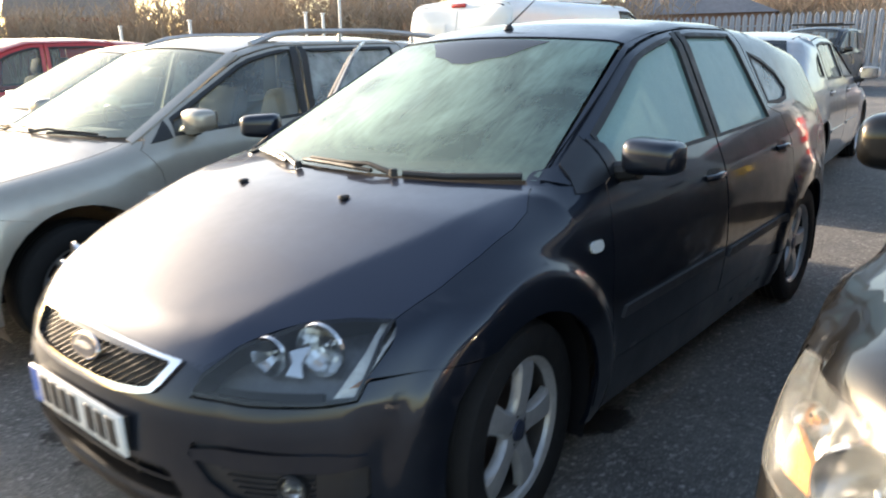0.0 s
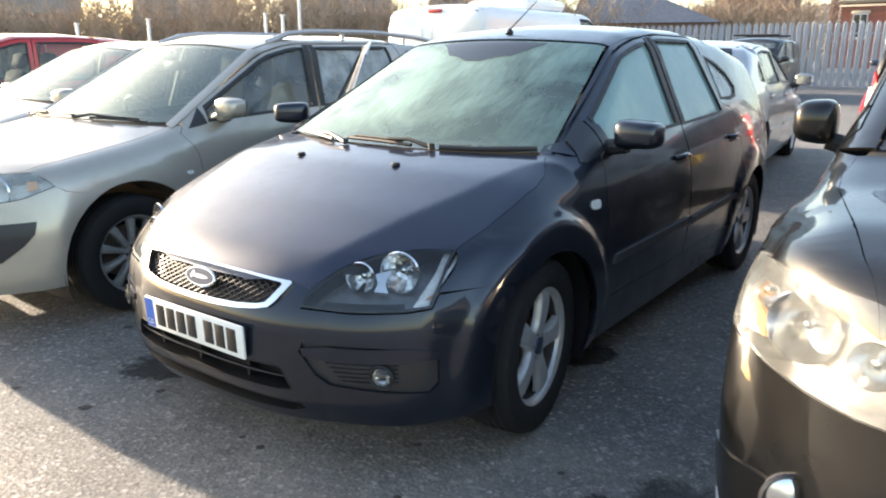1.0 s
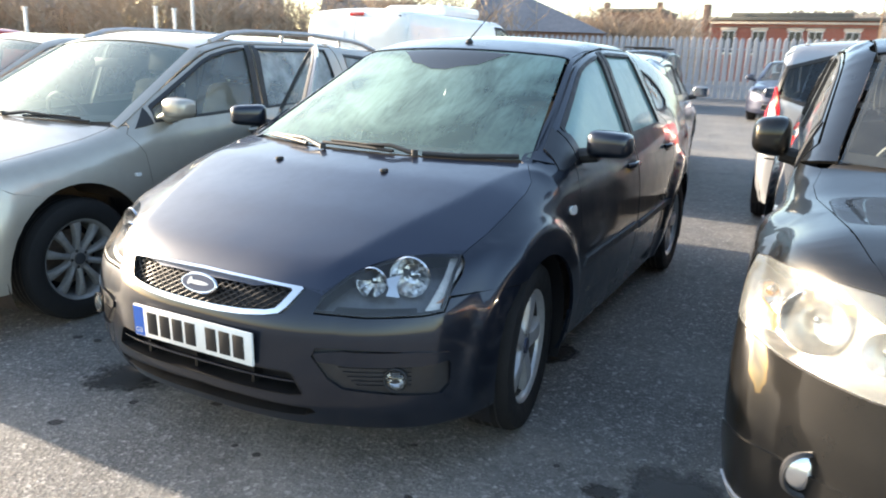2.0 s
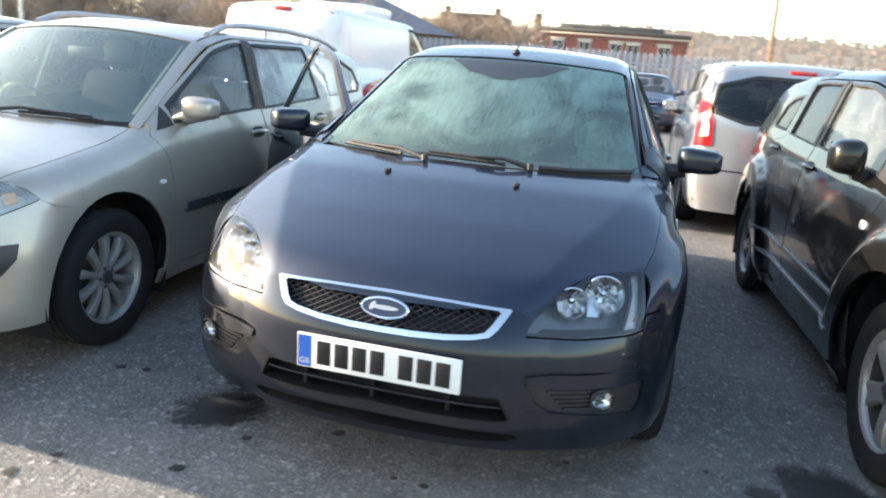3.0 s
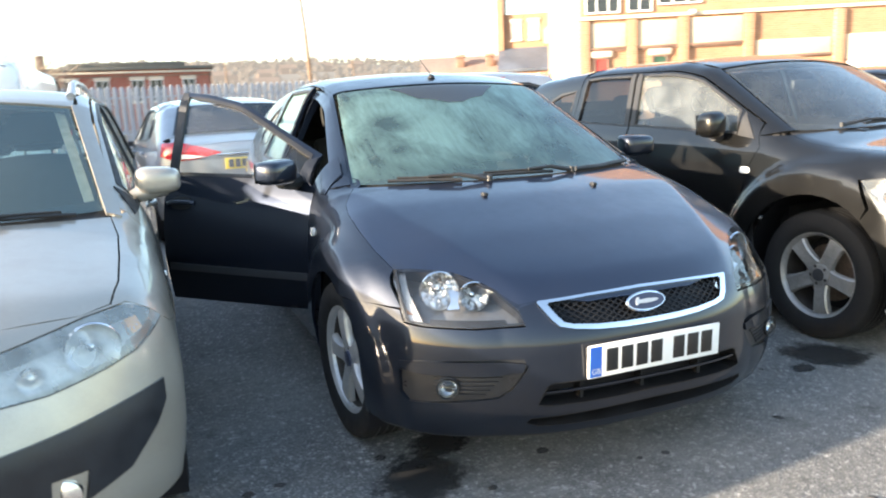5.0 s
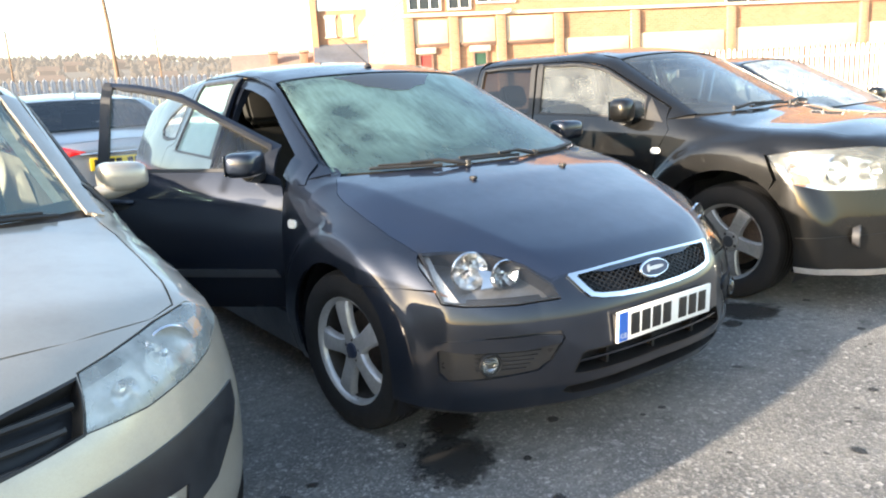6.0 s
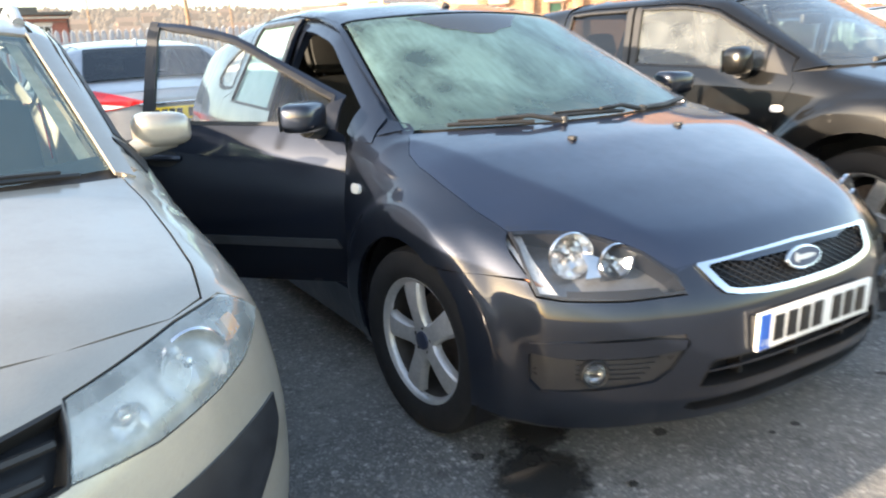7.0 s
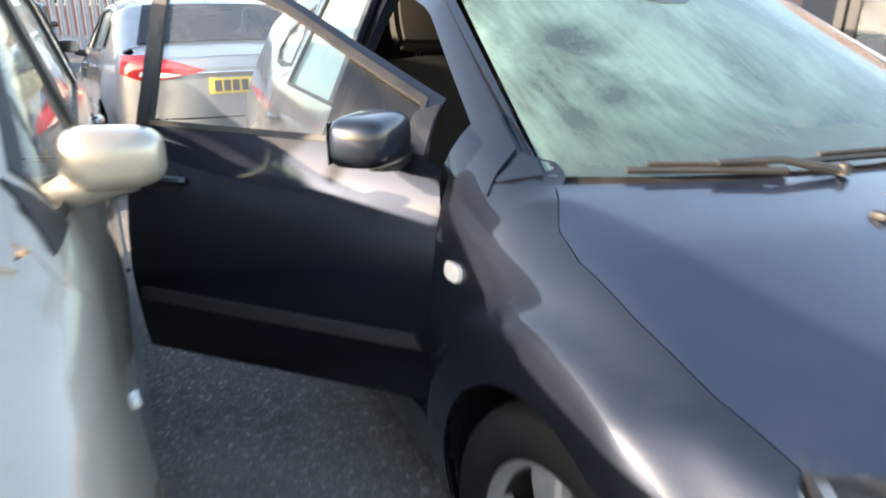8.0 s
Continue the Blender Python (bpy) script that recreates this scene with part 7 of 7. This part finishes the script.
for x in (-0.05, 1.66, 3.50, 5.82, 9.0, 13.2, 19.4, 24.6, 29.8, 35.0):
    part("pilaster", box(x, x + 0.36, -0.14, 0.0, 0, 3.95, 0.01), BRICK_WARM, works)
for x0, x1, z0, z1 in ((0.35, 1.62, 3.02, 3.86), (2.05, 3.46, 3.02, 3.88), (3.9, 5.78, 3.02, 3.90), (6.25, 8.92, 2.45, 3.00), (9.42, 13.1, 2.20, 3.06), (13.62, 19.3, 2.22, 3.10), (19.8, 24.5, 2.22, 3.10), (25.0, 29.7, 2.22, 3.10)):
    p_ = part("blank_panel", box(x0, x1, -0.05, 0.0, z0, z1, 0.01), RENDERED, works)
    part("panel_sill", box(x0 - 0.04, x1 + 0.04, -0.10, 0.0, z0 - 0.09, z0, 0.01), BRICK_BROWN, p_)
for x0, x1, mat in ((0.45, 1.0, RED_DOOR), (2.55, 3.12, GREEN_DOOR)):
    window(works, x0, x1, 2.0, 2.66, -0.02, STONE, mat, BRICK_BROWN, 0)
for x0, x1, z0, z1, n in ((0.15, 1.4, 4.2, 6.4, 2), (1.65, 2.55, 4.2, 6.4, 1), (2.75, 4.3, 4.4, 6.4, 2), (13.1, 19.3, 3.98, 6.2, 5), (20.5, 26.0, 4.0, 6.2, 5)):
    window(works, x0, x1, z0, z1, -0.02, None, WINDOW_DARK, STEEL_WHITE, n)
part("wall_lamp", box(3.85, 4.05, -0.28, 0.0, 4.02, 4.16, 0.03), STEEL_WHITE, works)

# gabled hall behind it
hall = thing("gabled_hall", pose(25.6, 52.0, 0.6, 0, 0, -28), "pale sunlit hall with gables and a round window", "building")
part("wall", box(0, 13, 0, 12, 0, 7.6), BRICK_WARM, hall)
part("side_wall", box(-0.5, 0.0, -0.4, 12, 0, 10.5), BRICK_WARM, hall)
part("gable", prism([(3.2, 5.2), (8.4, 5.2), (8.4, 6.2), (5.8, 9.4), (3.2, 6.2)], 0.3, Matrix.Rotation(radians(90), 4, "X")), RENDERED, hall)
part("round_window", lathe([(-0.35, 0.75), (-0.42, 0.6), (-0.36, 0.0)], 24, pose(5.8, 0, 7.1) @ Matrix.Rotation(radians(90), 4, "Z")), BRICK_RED, hall)
lo_roof = Geo().add([(-0.4, -4.0, 3.2), (9.0, -4.0, 3.2), (9.0, 0.0, 5.0), (-0.4, 0.0, 5.0), (-0.4, -4.0, 3.0), (9.0, -4.0, 3.0)], [(0, 1, 2, 3), (4, 5, 1, 0)])
part("lean_to_roof", lo_roof, SLATE, hall)
part("lean_to_wall", box(-0.2, 8.8, -3.8, 0, 0, 3.1), BRICK_WARM, hall)
for x in (0.6, 2.0, 9.4, 11.2):
    window(hall, x, x + 0.8, 5.6, 7.0, 0.0, STONE, RENDERED)

# poles
for x, y, h, r, lean in ((5.7, 31.6, 7.5, 0.10, 0.4), (3.1, 44.0, 5.2, 0.06, 0.0), (11.5, 46.0, 5.6, 0.06, 0.1)):
    pole = thing("pole", pose(x, y, rise(y)), "tall bare wooden pole beyond the fence", "pole", group="poles")
    part("shaft", tube([(0, 0, -0.2), (-lean * 0.4, 0, h * 0.6), (-lean, 0, h)], [r, r * 0.8, r * 0.6], 8), WOOD_POLE, pole)
    part("cap", lathe([(0, r * 0.7), (0.08, r * 0.5), (0.1, 0)], 8, Matrix.Translation((-lean, 0, h)) @ Matrix.Rotation(radians(-90), 4, "Y")), DARK_METAL, pole)


def bare_tree(m, height, seed, label, spread=0.42, name="tree"):
    """A leafless tree: tapered trunk, limbs and a crown of many fine twigs."""
    rnd = random.Random(seed)
    t = thing(name, m, label, "tree")
    trunk, crown = Geo(), Geo()
    def grow(p, d, length, r, level):
        n = 3
        pts = [p]
        for _ in range(n):
            d = (d + Vector((rnd.uniform(-1, 1), rnd.uniform(-1, 1), rnd.uniform(-0.3, 0.7))) * 0.16).normalized()
            pts.append(pts[-1] + d * length / n)
        (trunk if level < 2 else crown).join(tube([tuple(q) for q in pts], list(np.linspace(r, r * 0.6, n + 1)), 6 if level < 2 else 3))
        if level < 4:
            for k in range(3 if level else 5):
                s = rnd.uniform(0.35, 1.0)
                at = pts[min(n, int(s * n))]
                nd = (d + Vector((rnd.uniform(-1, 1), rnd.uniform(-1, 1), rnd.uniform(-0.1, 0.6))) * (0.55 + spread)).normalized()
                grow(at, nd, length * rnd.uniform(0.5, 0.75), r * 0.5, level + 1)
    grow(Vector((0, 0, -0.1)), Vector((0, 0, 1)), height * 0.42, height * 0.022, 0)
    part("trunk", trunk, BARK, t)
    part("crown", crown, TWIG, t)
    return t


for k, (x, y, h) in enumerate(((-8.6, 44.0, 5.2), (-10.5, 47.0, 4.6), (-7.0, 50.0, 4.4), (-12.5, 43.0, 4.2), (-22, 33, 5.0), (-26, 29, 5.5), (-30.5, 26, 5.8), (-34, 21, 6.0), (-24, 36, 5.6), (-37, 15, 6.2), (-19, 38, 5.0), (-40, 24, 6.5), (-29, 33, 6.0), (-44, 12, 6.5))):
    bare_tree(pose(x, y, rise(y) - 0.1, 0, 0, 40 * k), h, 70 + k, "bare winter tree with fine brown twigs beyond the fence")


def scrub(name, places, label):
    """Dry leafless bushes: bundles of thin curved stems."""
    rnd = random.Random(9)
    g = Geo()
    for x, y, h, n in places:
        for _ in range(n):
            a, s = rnd.uniform(0, 6.28), rnd.uniform(0.2, 1.5)
            px, py = x + rnd.gauss(0, 1.0), y + rnd.gauss(0, 1.0)
            hh = h * rnd.uniform(0.45, 1.0)
            z0 = rise(y)
            q = [(px, py, z0 - 0.1), (px + 0.3 * s * math.cos(a), py + 0.3 * s * math.sin(a), z0 + hh * 0.5), (px + 0.9 * s * math.cos(a), py + 0.9 * s * math.sin(a), z0 + hh)]
            g.join(tube(q, [0.032, 0.022, 0.008], 3))
            for _ in range(4):
                b, u = rnd.uniform(0, 6.28), rnd.uniform(0.25, 0.85)
                sx, sy, sz = (q[1][c] + (q[2][c] - q[1][c]) * u for c in range(3))
                l = hh * rnd.uniform(0.15, 0.4)
                g.join(tube([(sx, sy, sz), (sx + 0.5 * l * math.cos(b), sy + 0.5 * l * math.sin(b), sz + l * 0.35), (sx + 0.8 * l * math.cos(b), sy + 0.8 * l * math.sin(b), sz + l * rnd.uniform(0.5, 1.0))], [0.016, 0.012, 0.006], 3))
    return solid(name, g, SCRUB, label, "bushes", kind="stuff")


rb = random.Random(3)
scrub("dry_bushes", [(x, y, rb.uniform(2.8, 4.6), 95) for x, y in [(-46 + 2.1 * i + rb.uniform(-0.8, 0.8), 12 + 0.85 * i + rb.uniform(-1.5, 1.5)) for i in range(17)] + [(-52 + 2.2 * i + rb.uniform(-0.8, 0.8), 6 + 1.2 * i + rb.uniform(-2, 2)) for i in range(16)]] +
      [(-13.5 + 1.3 * i, 41.0 + rb.uniform(-1, 1), rb.uniform(3.4, 4.4), 110) for i in range(6)], "brown leafless bushes along the yard's edge")

# slim white posts along the yard's edge
for x, y, h in ((-21.3, 10.3, 2.15), (-20.25, 12.1, 2.3), (-18.1, 15.1, 2.5), (-17.7, 15.5, 2.45), (-17.35, 15.95, 3.6)):
    post_w = thing("marker_post", pose(x, y, rise(y)), "slim pale post with a cap at the yard's edge", "post", group="marker posts")
    part("shaft", box(-0.035, 0.035, -0.035, 0.035, 0, h, 0.006), STEEL_WHITE, post_w)
    part("cap", box(-0.07, 0.07, -0.05, 0.05, h, h + 0.05, 0.01), STEEL_WHITE, post_w)

# houses behind the bushes
hs = random.Random(8)
for k, (x, y, turn, w, h, r) in enumerate(((-62, 22, 60, 9, 4.6, 2.4), (-56, 34, 55, 8, 4.4, 2.6), (-47, 42, 45, 9, 4.2, 2.4), (-66, 8, 75, 10, 4.8, 2.6), (-38, 50, 30, 8, 4.0, 2.2), (-74, -6, 85, 10, 5.0, 2.6))):
    hb = building("terraced_house", pose(x, y, 0.0, 0, 0, turn), w, 7.0, h, BRICK_BROWN if k % 2 else BRICK_RED, "brown brick house with tiled roof behind bare bushes", "gable", TILE_BROWN, r, "house")
    part("chimney", box(1.0, 1.7, 3.1, 3.8, h + r - 0.8, h + r + 0.9, 0.03), BRICK_BROWN, hb)
    for i in range(3):
        window(hb, 1.0 + i * 2.6, 2.0 + i * 2.6, 2.6, 3.9, 0.0, BRICK_BROWN, WINDOW_DARK, BRICK_BROWN)
building("timber_screen", pose(-41, 7.5, 0, 0, 0, 62), 12, 0.2, 1.9, plain("screen_boards", (0.20, 0.10, 0.075), 0.85, scale=9.0), "reddish brown boarded screen along the yard", "flat", TILE_BROWN, 0, "screen", 0.02)

# far hillside with woods, its haze put in as a faint glow of the materials
fh = Geo()
nx, ny = 90, 10
rh = np.random.RandomState(4)
for j in range(ny):
    for i in range(nx):
        x, y = -420 + 1300 * i / (nx - 1), 230 + 560 * j / (ny - 1)
        z = 3.0 + 47 * (j / (ny - 1)) ** 1.1 + 5 * math.sin(x * 0.009 + 1) * (j / ny) + 2.0 * math.sin(x * 0.031 + j) + rh.uniform(-0.7, 0.7)
        fh.v.append((x, y, z))
        fh.n.append(None)
fh.f = [(j * nx + i, j * nx + i + 1, (j + 1) * nx + i + 1, (j + 1) * nx + i) for j in range(ny - 1) for i in range(nx - 1)]
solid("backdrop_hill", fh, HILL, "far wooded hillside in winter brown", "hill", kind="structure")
wood = Geo()
for k in range(4200):
    j = rh.uniform(0, 1)
    x, y = rh.uniform(-300, 750), 235 + 540 * j
    z = 3.0 + 47 * (j * 0.98) ** 1.1 + 5 * math.sin(x * 0.009 + 1) * (j * 0.9) + 2.0 * math.sin(x * 0.031 + j * 9)
    r, h = rh.uniform(1.5, 3.4), rh.uniform(3.0, 6.5)
    a = rh.uniform(0, 6.28)
    ring_ = [(x + r * rh.uniform(0.6, 1.1) * math.cos(a + t), y + r * math.sin(a + t), z + h * rh.uniform(0.35, 0.6)) for t in np.linspace(0, 6.28, 6, endpoint=False)]
    wood.add([(x, y, z - 1)] + ring_ + [(x + rh.uniform(-0.6, 0.6), y, z + h)], [(0, 1 + (t + 1) % 6, 1 + t) for t in range(6)] + [(7, 1 + t, 1 + (t + 1) % 6) for t in range(6)])
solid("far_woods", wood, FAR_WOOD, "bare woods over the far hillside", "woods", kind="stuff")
town = Geo()
for k in range(45):
    j = rh.uniform(0.05, 0.6)
    x, y = rh.uniform(-120, 420), 235 + 540 * j
    z = 3.0 + 47 * j ** 1.1 + 5 * math.sin(x * 0.009 + 1) * j
    town.join(box(x, x + rh.uniform(7, 14), y, y + 7, z - 2, z + 4.5)).add([(x - 0.4, y - 0.4, z + 4.5), (x + 10, y - 0.4, z + 4.5), (x + 10, y + 3.5, z + 7), (x - 0.4, y + 3.5, z + 7)], [(0, 1, 2, 3)])
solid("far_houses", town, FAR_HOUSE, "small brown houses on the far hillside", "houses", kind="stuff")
